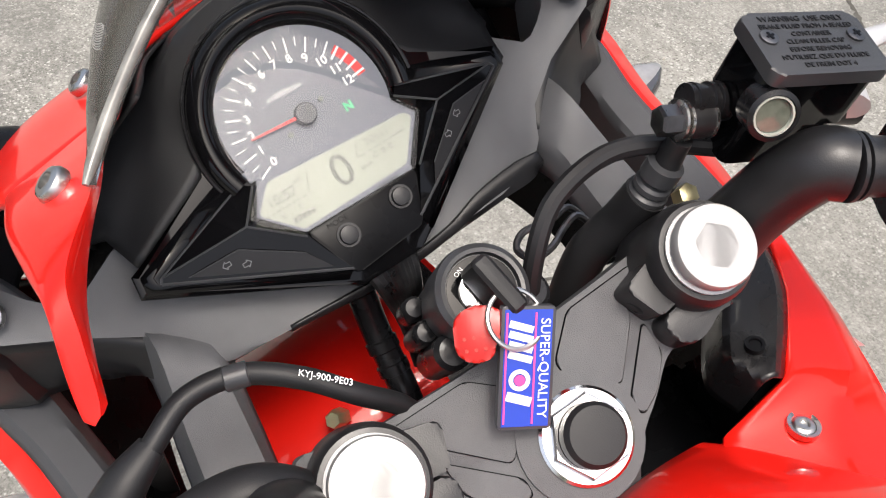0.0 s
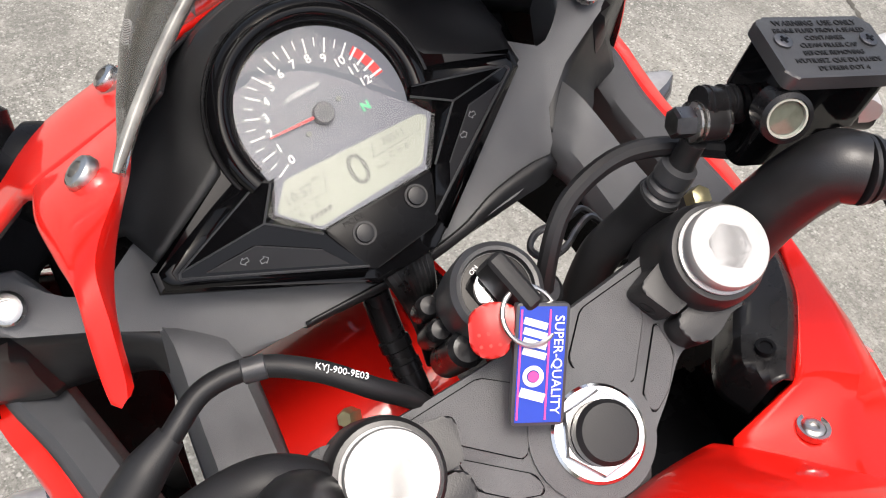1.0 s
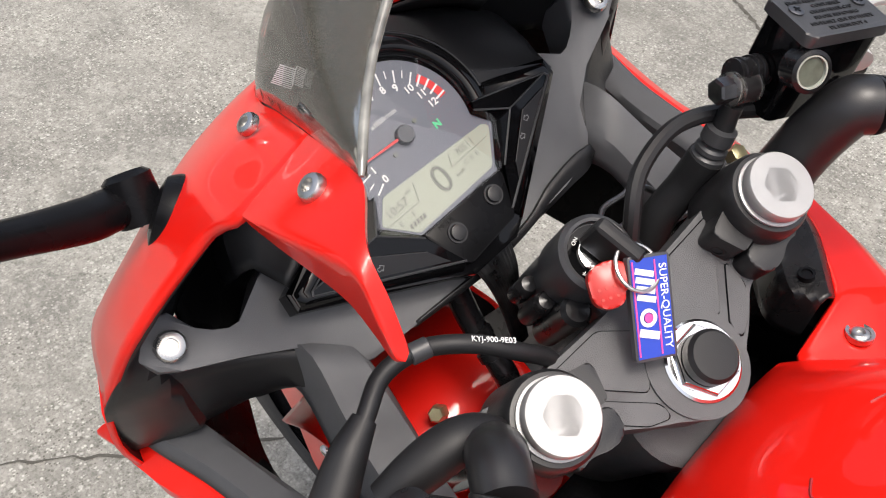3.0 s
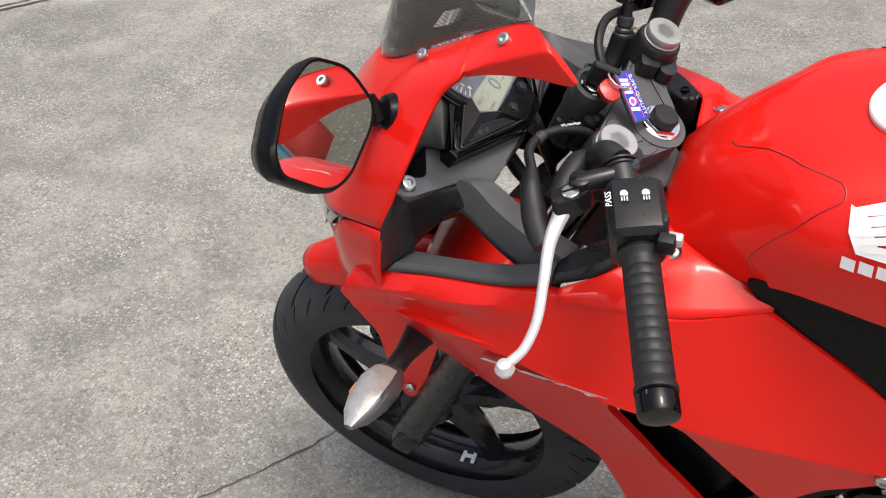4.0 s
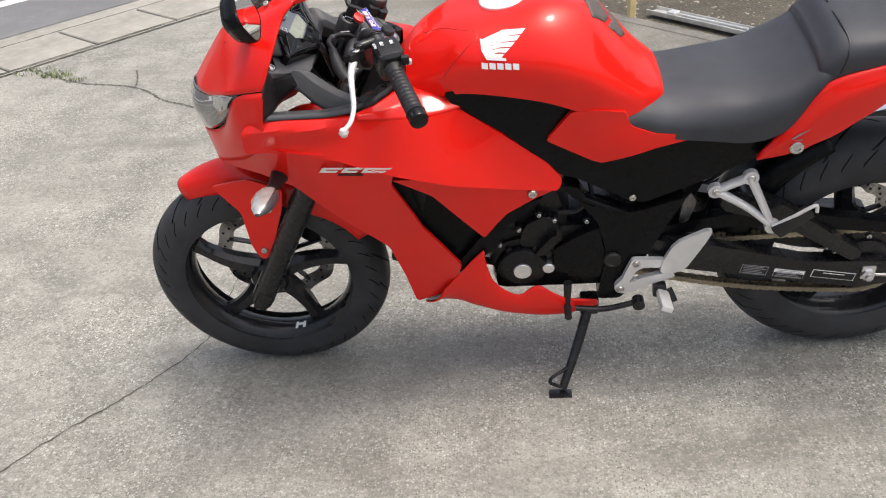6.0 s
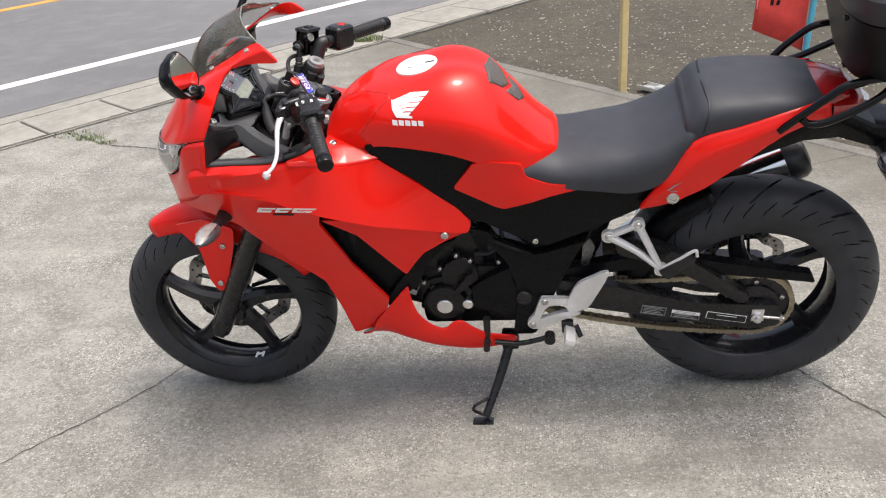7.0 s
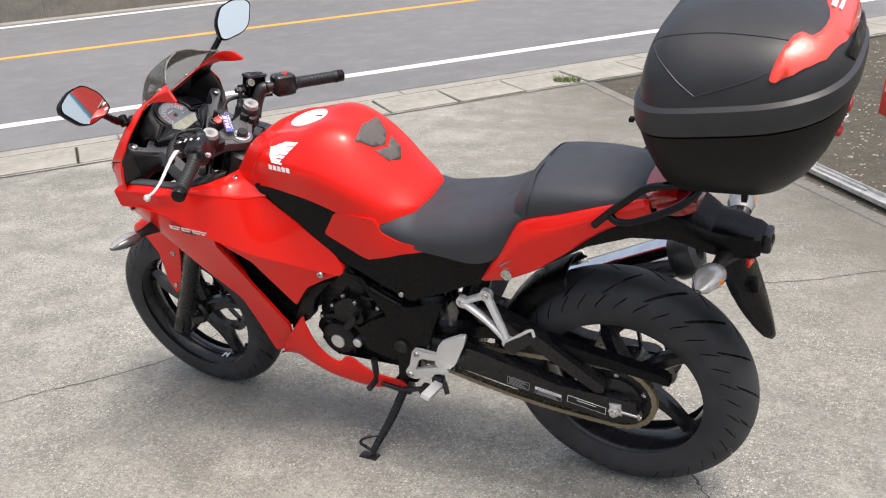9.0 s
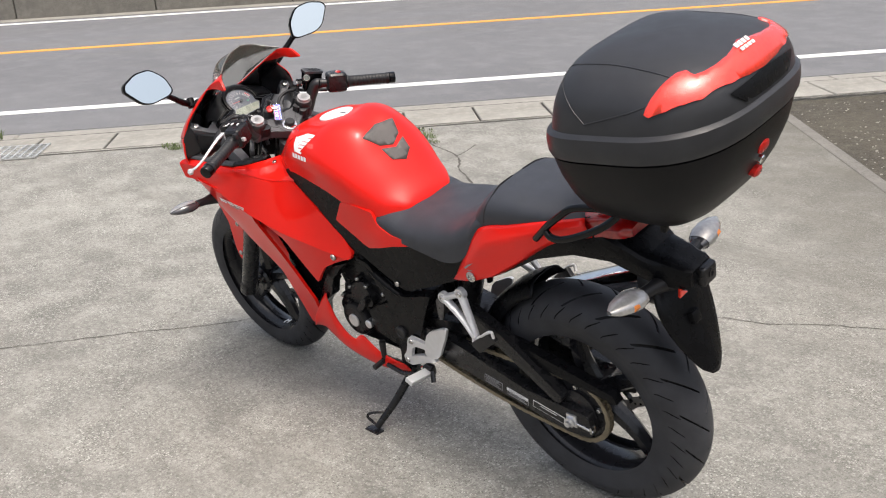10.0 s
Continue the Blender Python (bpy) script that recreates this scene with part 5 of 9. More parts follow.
# dark guard between fairing and engine
def guard_panel(bm, s):
    f = field([(-0.21, 0.47, 0.140), (-0.08, 0.58, 0.142), (-0.26, 0.37, 0.136), (-0.16, 0.50, 0.146)])
    panel(bm, [(-0.266, 0.395), (-0.205, 0.482), (-0.155, 0.545), (-0.070, 0.580), (-0.100, 0.560), (-0.150, 0.510), (-0.180, 0.440), (-0.205, 0.425), (-0.262, 0.365)], f, 0.03, 0.02, 0.012, s)


both("fairing_inner_guard", guard_panel, BLACK, "black inner fairing guard")
# airbox and inner frame
bm = B()
block(bm, (0.44, 0.20, 0.17), pose(0.02, 0, 0.70, 0, 6, 0), 0.03)
block(bm, (0.26, 0.17, 0.10), pose(0.30, 0, 0.66, 0, -8, 0), 0.03)
P("airbox", bm, BLACK, "black airbox between the frame tubes")
bm = B()
for s in (-1, 1):
    tube(bm, [(-0.36, s * 0.03, 0.80), (-0.20, s * 0.11, 0.72), (0.02, s * 0.090, 0.60), (0.12, s * 0.080, 0.50), (0.13, s * 0.080, 0.36)], 0.018, 12)
    tube(bm, [(0.08, s * 0.10, 0.57), (0.25, s * 0.105, 0.62), (0.45, s * 0.10, 0.71), (0.80, s * 0.06, 0.82)], 0.013, 10)
P("frame", bm, SATIN, "black steel tube frame")
bm = B()
tube(bm, [(0.22, 0, 0.42), (0.30, 0, 0.64)], [0.034, 0.034], 20)
P("rear_shock", bm, SATIN, "black rear shock absorber")

# ---- exhaust on the right
bm = B()
tube(bm, [(-0.25, 0.02, 0.45), (-0.24, 0.06, 0.28), (-0.05, 0.10, 0.24), (0.15, 0.13, 0.27), (0.30, 0.135, 0.36), (0.42, 0.140, 0.445)], 0.021, 14)
ex = P("exhaust", bm, CHROME, "polished exhaust with a steel end")
ED = Vector((0.40, 0.012, 0.175)).normalized()
EMX = frame_of((0.38, 0.140, 0.425), ED)
bm = B()
lathe(bm, [(0.022, -0.01), (0.046, 0.03), (0.054, 0.06), (0.056, 0.36), (0.055, 0.385)], EMX, 32)
P("silencer", bm, CHROME, "polished silencer", ex)
bm = B()
lathe(bm, [(0.0565, 0.380), (0.058, 0.385), (0.057, 0.415), (0.048, 0.43), (0.022, 0.436), (0.020, 0.40)], EMX, 32)
P("end_cap", bm, LIDBLK, "dark grey silencer end cap", ex)

# ---- swing arm, chain and rear parts
bm = B()
for s in (-1, 1):
    prism(bm, rounded([(0.155, 0.425), (0.30, 0.398), (0.50, 0.340), (0.690, 0.330), (0.700, 0.268), (0.630, 0.256), (0.50, 0.280), (0.22, 0.338), (0.155, 0.370)], 0.012), 0.0, 0.034, uw(0.080, s), 0.006)
block(bm, (0.10, 0.20, 0.07), pose(0.22, 0, 0.385, 0, 12, 0), 0.01)
sw = P("swing_arm", bm, SATIN, "black box-section swing arm")
bm = B()
prism(bm, rounded([(0.300, 0.545), (0.340, 0.548), (0.440, 0.500), (0.622, 0.360), (0.606, 0.334), (0.430, 0.455), (0.300, 0.500)], 0.012), 0.0, 0.030, uw(0.086), 0.007)
P("brace", bm, SATIN, "", sw)
bm = B()
prism(bm, rounded([(0.160, 0.445), (0.330, 0.475), (0.480, 0.468), (0.760, 0.412), (0.772, 0.386), (0.740, 0.392), (0.470, 0.430), (0.330, 0.440), (0.160, 0.418)], 0.008), 0.0, 0.028, uw(0.072), 0.006)
P("chain_guard", bm, BLACK, "black chain guard", sw)
for u0, w0, l, h, mat, lab in ((0.392, 0.322, 0.060, 0.026, GREYPRINT, "grey printed label"), (0.470, 0.306, 0.070, 0.024, GREYPRINT, "half white printed label"), (0.568, 0.296, 0.098, 0.022, WHITE, "white framed label")):
    mm = uw(0.1143) @ Matrix.Translation((u0, w0, 0)) @ Matrix.Rotation(radians(-11), 4, "Z")
    bm = B()
    block(bm, (l, h, 0.0008), mm, 0.0003, 1)
    P("sticker", bm, mat, lab, sw)
    bm = B()
    block(bm, (l - 0.0032, h - 0.0032, 0.0008), mm @ Matrix.Translation((0, 0, 0.0003)))
    P("sticker_face", bm, SATIN, "black face of the label", sw)
    for k in range(1 if mat is WHITE else 5):
        bm = B()
        block(bm, (l * 0.5 if mat is WHITE else l * (0.86 - 0.12 * (k % 3)), 0.0018, 0.0008), mm @ Matrix.Translation((-0.003 * (k % 3), h * (0.18 if mat is WHITE else -0.36 + 0.18 * k), 0.0006)))
        P("text_bar", bm, mat, "", sw)
bm = B()
block(bm, (0.068, 0.009, 0.0009), uw(0.1146) @ Matrix.Translation((0.470, 0.3125, 0)) @ Matrix.Rotation(radians(-11), 4, "Z"))
P("sticker", bm, WHITE, "white label stripe", sw)
bm = B()
lathe(bm, [(0.015, 0), (0.015, 0.010), (0.010, 0.012)], uw(0.116) @ Matrix.Translation((0.640, 0.300, 0)), 6)
lathe(bm, [(0.008, 0.010), (0.008, 0.020), (0.006, 0.021)], uw(0.116) @ Matrix.Translation((0.640, 0.300, 0)), 16)
block(bm, (0.030, 0.036, 0.006), uw(0.116) @ Matrix.Translation((0.642, 0.302, 0)), 0.002)
P("axle_nut", bm, SILVER, "silver axle nut", sw)
bm = B()
tube(bm, [(0.655, -0.116, 0.296), (0.705, -0.116, 0.290)], 0.0042, 10)
block(bm, (0.008, 0.02, 0.020), pose(0.698, -0.110, 0.292), 0.003)
P("chain_adjuster", bm, STEEL, "", sw)

# sprocket and chain
SPY = -0.078
bm = B()
nt_ = 36
pts = []
for k in range(nt_ * 4):
    r = 0.086 + (0.004 if k % 4 in (1, 2) else -0.003)
    a = 2 * math.pi * k / (nt_ * 4)
    pts.append((RX + r * math.cos(a), RZ + r * math.sin(a)))
prism(bm, pts, -0.003, 0.003, uw(-SPY))
spk = P("sprocket", bm, SATIN, "black rear sprocket")
bm = B()
lathe(bm, [(0.058, 0.0), (0.058, 0.010), (0.046, 0.014), (0.030, 0.016), (0.030, 0.010)], uw(-SPY) @ Matrix.Translation((RX, RZ, 0)), 40)
P("carrier", bm, SATIN, "", spk)
for k in range(5):
    a = 2 * math.pi * k / 5 + 0.3
    bm = B()
    bolt(bm, (RX + 0.068 * math.cos(a), SPY - 0.003, RZ + 0.068 * math.sin(a)), (0, -1, 0), 0.007, 0.007)
    P("sprocket_nut", bm, STEEL, "", spk)
FSX, FSZ, FSR, RSR = 0.095, 0.352, 0.034, 0.090
loop = []
d = Vector((RX - FSX, RZ - FSZ))
base_a = math.atan2(d.y, d.x)
off = math.acos((FSR - RSR) / d.length)
for k in range(13):
    a = base_a + off + (2 * math.pi - 2 * off) * k / 12
    loop.append((FSX + FSR * math.cos(a), FSZ + FSR * math.sin(a)))
for k in range(25):
    a = base_a - off + 2 * off * k / 24
    loop.append((RX + RSR * math.cos(a), RZ + RSR * math.sin(a)))
nl = 118
ch = spline([(x, 0, y) for x, y in loop], nl, lin=True, closed=True)
for p in ch:
    # the lower run sags
    if FSX < p[0] < RX and p[2] < FSZ - 0.02 - (FSZ - RZ) * (p[0] - FSX) / (RX - FSX):
        p[2] -= 0.020 * math.sin(math.pi * (p[0] - FSX) / (RX - FSX))
chain = new("chain")
chain.parent = bike
link_me = []
for kind in (0, 1):
    bm = B()
    for y in ((-0.0090, 0.0090) if kind else (-0.0065, 0.0065)):
        o = [(0.0079 + 0.0074 * math.cos(a), 0.0074 * math.sin(a)) for a in np.linspace(-1.4, 1.4, 6)] + [(0, 0.0046)] + [(-0.0079 - 0.0074 * math.cos(a), 0.0074 * math.sin(a)) for a in np.linspace(1.4, -1.4, 6)] + [(0, -0.0046)]
        prism(bm, o, -0.0008, 0.0008, Matrix(((1, 0, 0, 0), (0, 0, -1, y), (0, 1, 0, 0), (0, 0, 0, 1))))
    for x in (-0.0079, 0.0079):
        lathe(bm, [(0.0040, -0.0105), (0.0040, 0.0105)], Matrix.Translation((x, 0, 0)) @ Matrix.Rotation(radians(90), 4, "X"), 8)
    me = finish(bm)
    me.materials.append(CHAINM)
    link_me.append(me)
for k in range(nl):
    p, q = ch[k - 1], ch[(k + 1) % nl]
    ob = new("chain_link", link_me[k % 2])
    ob.parent = chain
    ob.matrix_local = Matrix.Translation((ch[k][0], SPY, ch[k][2])) @ Matrix.Rotation(-math.atan2(q[2] - p[2], q[0] - p[0]), 4, "Y")

# hugger over the rear tyre
bm = B()
cs = []
for k in range(9):
    a = radians(172 - 62 * k / 8)
    r0 = 0.332
    w0 = 0.078 - 0.012 * k / 8
    half = [(0, r0 + 0.010), (w0 * 0.7, r0 + 0.004), (w0, r0 - 0.02), (w0 + 0.004, r0 - 0.070 + 0.006 * k)]
    ring = [(-y, r) for y, r in reversed(half)] + half[1:]
    cs.append([(RX + r * math.cos(a), y, RZ + r * math.sin(a)) for y, r in ring])
skin(bm, cs, 19, 3)
P("rear_hugger", bm, BLACK, "black hugger over the rear tyre", thick=0.004)

# ---- foot controls
def foot_controls(s, full):
    """Rider's step with heel plate and peg; on the left also the gear lever."""
    step = new("footrest")
    step.parent = bike
    bm = B()
    m = uw(0.128, s)
    prism(bm, rounded([(0.118, 0.390), (0.136, 0.390), (0.190, 0.386), (0.192, 0.368), (0.140, 0.366), (0.126, 0.356), (0.112, 0.322), (0.150, 0.338), (0.200, 0.352), (0.215, 0.338), (0.160, 0.316), (0.110, 0.292), (0.090, 0.292), (0.080, 0.306), (0.084, 0.318), (0.098, 0.336), (0.110, 0.372)], 0.006), 0.0, 0.013, m, 0.004, 3)
    P("bracket", bm, SILVERPAINT, "silver footrest bracket", step)
    bm = B()
    prism(bm, rounded([(0.178, 0.350), (0.182, 0.382), (0.200, 0.424), (0.214, 0.440), (0.268, 0.468), (0.284, 0.468), (0.272, 0.436), (0.236, 0.366), (0.216, 0.350)], 0.008), 0.006, 0.016, m, 0.004, 3)
    P("heel_plate", bm, SILVERPAINT, "silver heel plate", step)
    for u, w in ((0.126, 0.378), (0.094, 0.305)):
        bm = B()
        bolt(bm, m @ Vector((u, w, 0.011)), (0, s, 0), 0.009, 0.006)
        P("bolt", bm, STEEL, "", step)
    bm = B()
    block(bm, (0.026, 0.086, 0.014), Matrix.Translation((0.185, s * 0.186, 0.311)) @ Matrix.Rotation(radians(13 * s), 4, "X") @ Matrix.Rotation(radians(20), 4, "Y"), 0.003)
    P("peg", bm, SILVERPAINT, "ribbed silver footpeg", step)
    bm = B()
    block(bm, (0.030, 0.024, 0.030), Matrix.Translation((0.180, s * 0.143, 0.303)), 0.005)
    tube(bm, [(0.200, s * 0.15, 0.31), (0.212, s * 0.165, 0.285)], 0.007, 8)
    P("peg_mount", bm, SATIN, "", step)
    if full:
        bm = B()
        tube(bm, [(-0.028, s * 0.128, 0.262), (-0.020, s * 0.150, 0.256)], 0.007, 10)
        tube(bm, [(-0.005, s * 0.140, 0.250), (0.060, s * 0.142, 0.246), (0.130, s * 0.146, 0.268)], 0.007, 10)
        lathe(bm, [(0.014, -0.012), (0.014, 0.012)], Matrix.Translation((0.135, s * 0.148, 0.268)) @ Matrix.Rotation(radians(90), 4, "X"), 14)
        P("gear_lever", bm, SATIN, "black gear lever", step)
        bm = B()
        tube(bm, [(-0.022, s * 0.128, 0.320), (-0.024, s * 0.132, 0.262)], [0.010, 0.008], 10)
        tube(bm, [(-0.024, s * 0.140, 0.256), (-0.024, s * 0.176, 0.256)], 0.0085, 12)
        P("gear_arm", bm, RUBBER, "rubber gear pedal", step)


foot_controls(-1, True)
foot_controls(1, False)
for s in (-1, 1):
    pg = new("pillion_step")
    pg.parent = bike
    bm = B()
    a, b_, c = (0.282, s * 0.124, 0.561), (0.349, s * 0.126, 0.593), (0.402, s * 0.148, 0.478)
    tube(bm, [a, b_], 0.011, 10, flat=0.8)
    tube(bm, [b_, c], [0.012, 0.009], 10, flat=0.8)
    tube(bm, [a, (0.35, s * 0.136, 0.520), c], [0.012, 0.010, 0.010], 10, flat=0.8)
    for q in (a, b_, c):
        lathe(bm, [(0.016, -0.007), (0.016, 0.007)], Matrix.Translation(q) @ Matrix.Rotation(radians(90), 4, "X"), 16)
    P("hanger", bm, SILVERPAINT, "silver pillion footrest hanger", pg)
    bm = B()
    prism(bm, rounded([(0.218, 0.458), (0.236, 0.462), (0.252, 0.516), (0.238, 0.540), (0.222, 0.520)], 0.006), 0.0, 0.006, uw(0.098, s), 0.002)
    P("stay", bm, DARKSTEEL, "grey steel stay", pg)
    for q in (a, b_):
        bm = B()
        bolt(bm, Vector(q) + Vector((0, s * 0.007, 0)), (0, s, 0), 0.009, 0.005)
        P("bolt", bm, STEEL, "", pg)
    bm = B()
    block(bm, (0.085, 0.016, 0.034), Matrix.Translation((0.438, s * 0.162, 0.498)) @ Matrix.Rotation(radians(-42), 4, "Y") @ Matrix.Rotation(radians(-8 * s), 4, "X"), 0.006)
    P("rubber", bm, RUBBER, "black rubber pillion peg", pg)
    bm = B()
    tube(bm, [(0.400, s * 0.158, 0.485), (0.440, s * 0.168, 0.520), (0.476, s * 0.170, 0.545), (0.480, s * 0.170, 0.528)], 0.004, 8)
    P("rim", bm, SILVERPAINT, "", pg)

# side stand
bm = B()
tube(bm, [(0.030, -0.085, 0.205), (0.000, -0.140, 0.130), (-0.040, -0.210, 0.052)], [0.013, 0.012, 0.010], 12)
stand = P("side_stand", bm, SATIN, "black side stand propping the motorcycle")
bm = B()
block(bm, (0.055, 0.030, 0.008), Matrix.Translation((-0.046, -0.219, 0.0425)) @ Matrix.Rotation(radians(-11), 4, "X"), 0.003)
P("foot", bm, SATIN, "", stand)
bm = B()
block(bm, (0.045, 0.035, 0.05), pose(0.030, -0.085, 0.212), 0.008)
bolt(bm, (0.025, -0.103, 0.212), (0, -1, 0), 0.010, 0.007)
P("pivot", bm, SATIN, "", stand)
bm = B()
tube(bm, [(-0.020, -0.176, 0.092), (-0.046, -0.198, 0.096), (-0.066, -0.210, 0.090), (-0.070, -0.214, 0.080), (-0.056, -0.211, 0.066), (-0.044, -0.210, 0.058)], 0.0042, 10, 40)
P("tang", bm, SATIN, "", stand)


# ---- indicators
def indicator(p, d, name, clear, size=1.0, up=(0, 0, 1)):
    """A pointed lamp on a rubber stalk, from p outwards along d."""
    ind = new(name)
    ind.parent = bike
    m = frame_of(p, d, up) @ Matrix.Scale(size, 4)
    bm = B()
    lathe(bm, [(0.020, -0.02), (0.015, 0.0), (0.0105, 0.025), (0.0100, 0.055)], m, 18)
    P("stalk", bm, RUBBER, "black rubber stalk", ind)
    bm = B()
    prof = [(0.009, 0.045), (0.014, 0.054), (0.0175, 0.070), (0.016, 0.090), (0.011, 0.110), (0.003, 0.124)]
    sh = Matrix.Diagonal((1.25, 0.85, 1, 1))
    lathe(bm, prof, m @ sh, 20)
    P("housing", bm, SMOKE, "dark glossy lamp housing", ind)
    bm = B()
    rows = []
    for r, h in prof[1:]:
        rows.append([m @ sh @ Vector(((r + 0.0012) * math.cos(a), (r + 0.0012) * math.sin(a), h)) for a in np.linspace(math.pi * clear[0], math.pi * clear[1], 13)])
    grid_faces(bm, rows)
    P("lens", bm, CLEARLENS, "clear lens", ind)
    bm = B()
    lathe(bm, [(0.004, 0.07), (0.010, 0.08), (0.010, 0.09), (0.002, 0.097)], m @ sh @ Matrix.Translation((0.0085 * math.cos(math.pi * (clear[0] + clear[1]) / 2), 0.0085 * math.sin(math.pi * (clear[0] + clear[1]) / 2), 0)), 10)
    P("bulb", bm, AMBER, "amber bulb", ind)


indicator((-0.600, -0.190, 0.700), (-0.10, -0.985, 0.11), "indicator", (0.30, 1.50), 1.14)
indicator((-0.642, 0.198, 0.690), (-0.12, 0.985, 0.07), "indicator", (-0.50, 0.70), 1.14)
indicator((0.884, -0.046, 0.729), (-0.10, -0.985, 0.12), "indicator", (-0.75, 0.75), 1.38)
indicator((0.884, 0.046, 0.729), (-0.10, 0.985, 0.12), "indicator", (0.25, 1.75), 1.38)

# ---- grab rails
for s in (-1, 1):
    bm = B()
    tube(bm, [(0.636, s * 0.138, 0.828), (0.688, s * 0.150, 0.880), (0.722, s * 0.152, 0.909), (0.752, s * 0.150, 0.931), (0.789, s * 0.147, 0.940), (0.838, s * 0.138, 0.940), (0.853, s * 0.134, 0.931), (0.828, s * 0.148, 0.906), (0.776, s * 0.154, 0.877), (0.722, s * 0.155, 0.854), (0.690, s * 0.152, 0.851), (0.676, s * 0.150, 0.862)], 0.0082, 14, 90)
    P("grab_rail", bm, GLOSS, "black tubular grab rail")

# ---- mirrors
for s in (-1, 1):
    mir = new("mirror")
    mir.parent = bike
    bm = B()
    lathe(bm, [(0.0225, -0.010), (0.0215, 0.006), (0.0185, 0.012), (0.0120, 0.014)], frame_of((-0.590, s * 0.142, 0.986), (-0.62, s * 0.55, 0.45)), 24)
    P("mirror_base", bm, BLACK, "black rubber mirror base", mir)
    bm = B()
    tube(bm, [(-0.604, s * 0.152, 0.994), (-0.609, s * 0.160, 0.998), (-0.602, s * 0.180, 1.011), (-0.589, s * 0.217, 1.042), (-0.572, s * 0.262, 1.082)], [0.0115, 0.0118, 0.0098, 0.0088, 0.0115], 16, 50, flat=0.85)
    P("stem", bm, BLACK, "black mirror stem", mir)
    bm = B()
    lathe(bm, [(0.0120, -0.014), (0.0130, 0.0), (0.0125, 0.010), (0.0100, 0.012), (0.0080, 0.010), (0.0, 0.010)], frame_of((-0.609, s * 0.153, 0.999), (-0.55, -s * 0.25, 0.80)), 24)
    P("knuckle", bm, BLACK, "black pivot knuckle", mir)
    # glass faces back along the machine and a little inwards
    ax = Vector((0.955, -s * 0.16, 0.26)).normalized()
    MM = frame_of((-0.553, s * 0.295, 1.106), ax, (0, 0, 1))
    side = 1 if (MM.to_3x3() @ Vector((1, 0, 0))).y * s > 0 else -1
    shape = [(-0.072, -0.030), (-0.066, 0.012), (-0.030, 0.046), (0.020, 0.046), (0.066, 0.026), (0.074, 0.010), (0.040, -0.036), (0.010, -0.046), (-0.052, -0.040)]
    shape = [(side * x, y + 0.10 * x) for x, y in shape]
    oc = rounded(shape, 0.016)
    bm = B()
    rows = [[MM @ Vector((x * k, y * k, h)) for x, y in oc] for k, h in ((0.94, 0.002), (1.0, 0.003), (1.03, 0.0), (1.0, -0.012), (0.80, -0.028), (0.45, -0.036), (0.02, -0.038))]
    grid_faces(bm, rows, close_u=True)
    P("housing", bm, BLACK, "black mirror housing", mir)
    bm = B()
    bm.faces.new([bm.verts.new(MM @ Vector((x * 0.95, y * 0.95, 0.0022))) for x, y in oc])
    P("glass", bm, MIRROR, "mirror glass", mir)

# ---- dash
GM = axes((-0.574, -0.008, 0.950), (0, 1, 0), (-0.780, 0, 0.626))
dash = new("instrument_cluster")
dash.parent = bike


def lid(bm, outline, h0, h1, bevel=0.0, r=0.0, m=GM):
    prism(bm, rounded(outline, r) if r else outline, h0, h1, m, bevel)


ARC = [(-0.002 + 0.057 * math.cos(radians(a)), 0.001 + 0.057 * math.sin(radians(a))) for a in range(2, 185, 7)]
BEZ = [(0.1045, -0.0185), (0.0580, -0.0020)] + ARC + [(-0.0605, -0.0065), (-0.1150, -0.0285), (-0.1165, -0.0400), (-0.0290, -0.0850), (-0.0220, -0.0900), (0.0140, -0.0900), (0.0240, -0.0840), (0.0400, -0.0665), (0.0610, -0.0515), (0.1045, -0.0290)]
bm = B()
lid(bm, BEZ, -0.030, 0.002, 0.003)
P("bezel", bm, GLOSS, "gloss black instrument bezel", dash)
bm = B()
tube(bm, [GM @ Vector((-0.0025 + 0.0512 * math.cos(radians(a)), 0.0002 + 0.0512 * math.sin(radians(a)), 0.003)) for a in range(-14, 206, 5)], 0.0062, 12, 90)
P("dial_hood", bm, GLOSS, "gloss black rim hood", dash)
for rr, hh_ in ((0.0585, 0.003), (0.0452, 0.0042)):
    bm = B()
    tube(bm, [GM @ Vector((-0.002 + rr * math.cos(radians(a)), 0.001 + rr * math.sin(radians(a)), hh_)) for a in range(-8, 202, 5)], 0.0011, 8, 90)
    P("rim_line", bm, SATIN, "thin rim round the dial", dash)
FACE = [(-0.003 + 0.0445 * math.cos(radians(a)), -0.0015 + 0.0445 * math.sin(radians(a))) for a in range(-20, 203, 6)]
FACE += [(-0.041, -0.018), (-0.054, -0.033), (-0.050, -0.040), (-0.033, -0.052), (0.030, -0.052), (0.047, -0.028), (0.044, -0.018)]
bm = B()
lid(bm, FACE, 0.0005, 0.0025)
dial = P("dial", bm, DIAL, "blue-grey tachometer face", dash)
bm = B()
lid(bm, [(-0.0490, -0.0340), (-0.0375, -0.0215), (0.0410, -0.0250), (0.0440, -0.0285), (0.0290, -0.0485), (-0.0330, -0.0505)], 0.0026, 0.0030, 0.0, 0.002)
lcd = P("display", bm, LCD, "pale liquid crystal display", dial)
A0, A12, NR = 206.0, 9.0, 0.0390
bm = B()
for k in range(25):
    a = radians(A0 + (A12 - A0) * k / 24)
    ln, wd = (0.0075, 0.0009) if k % 2 == 0 else (0.0045, 0.0006)
    m = GM @ Matrix.Translation((-0.0035, -0.002, 0.0028)) @ Matrix.Rotation(a, 4, "Z")
    if k < 21:
        block(bm, (ln, wd, 0.0004), m @ Matrix.Translation((NR - ln / 2, 0, 0)))
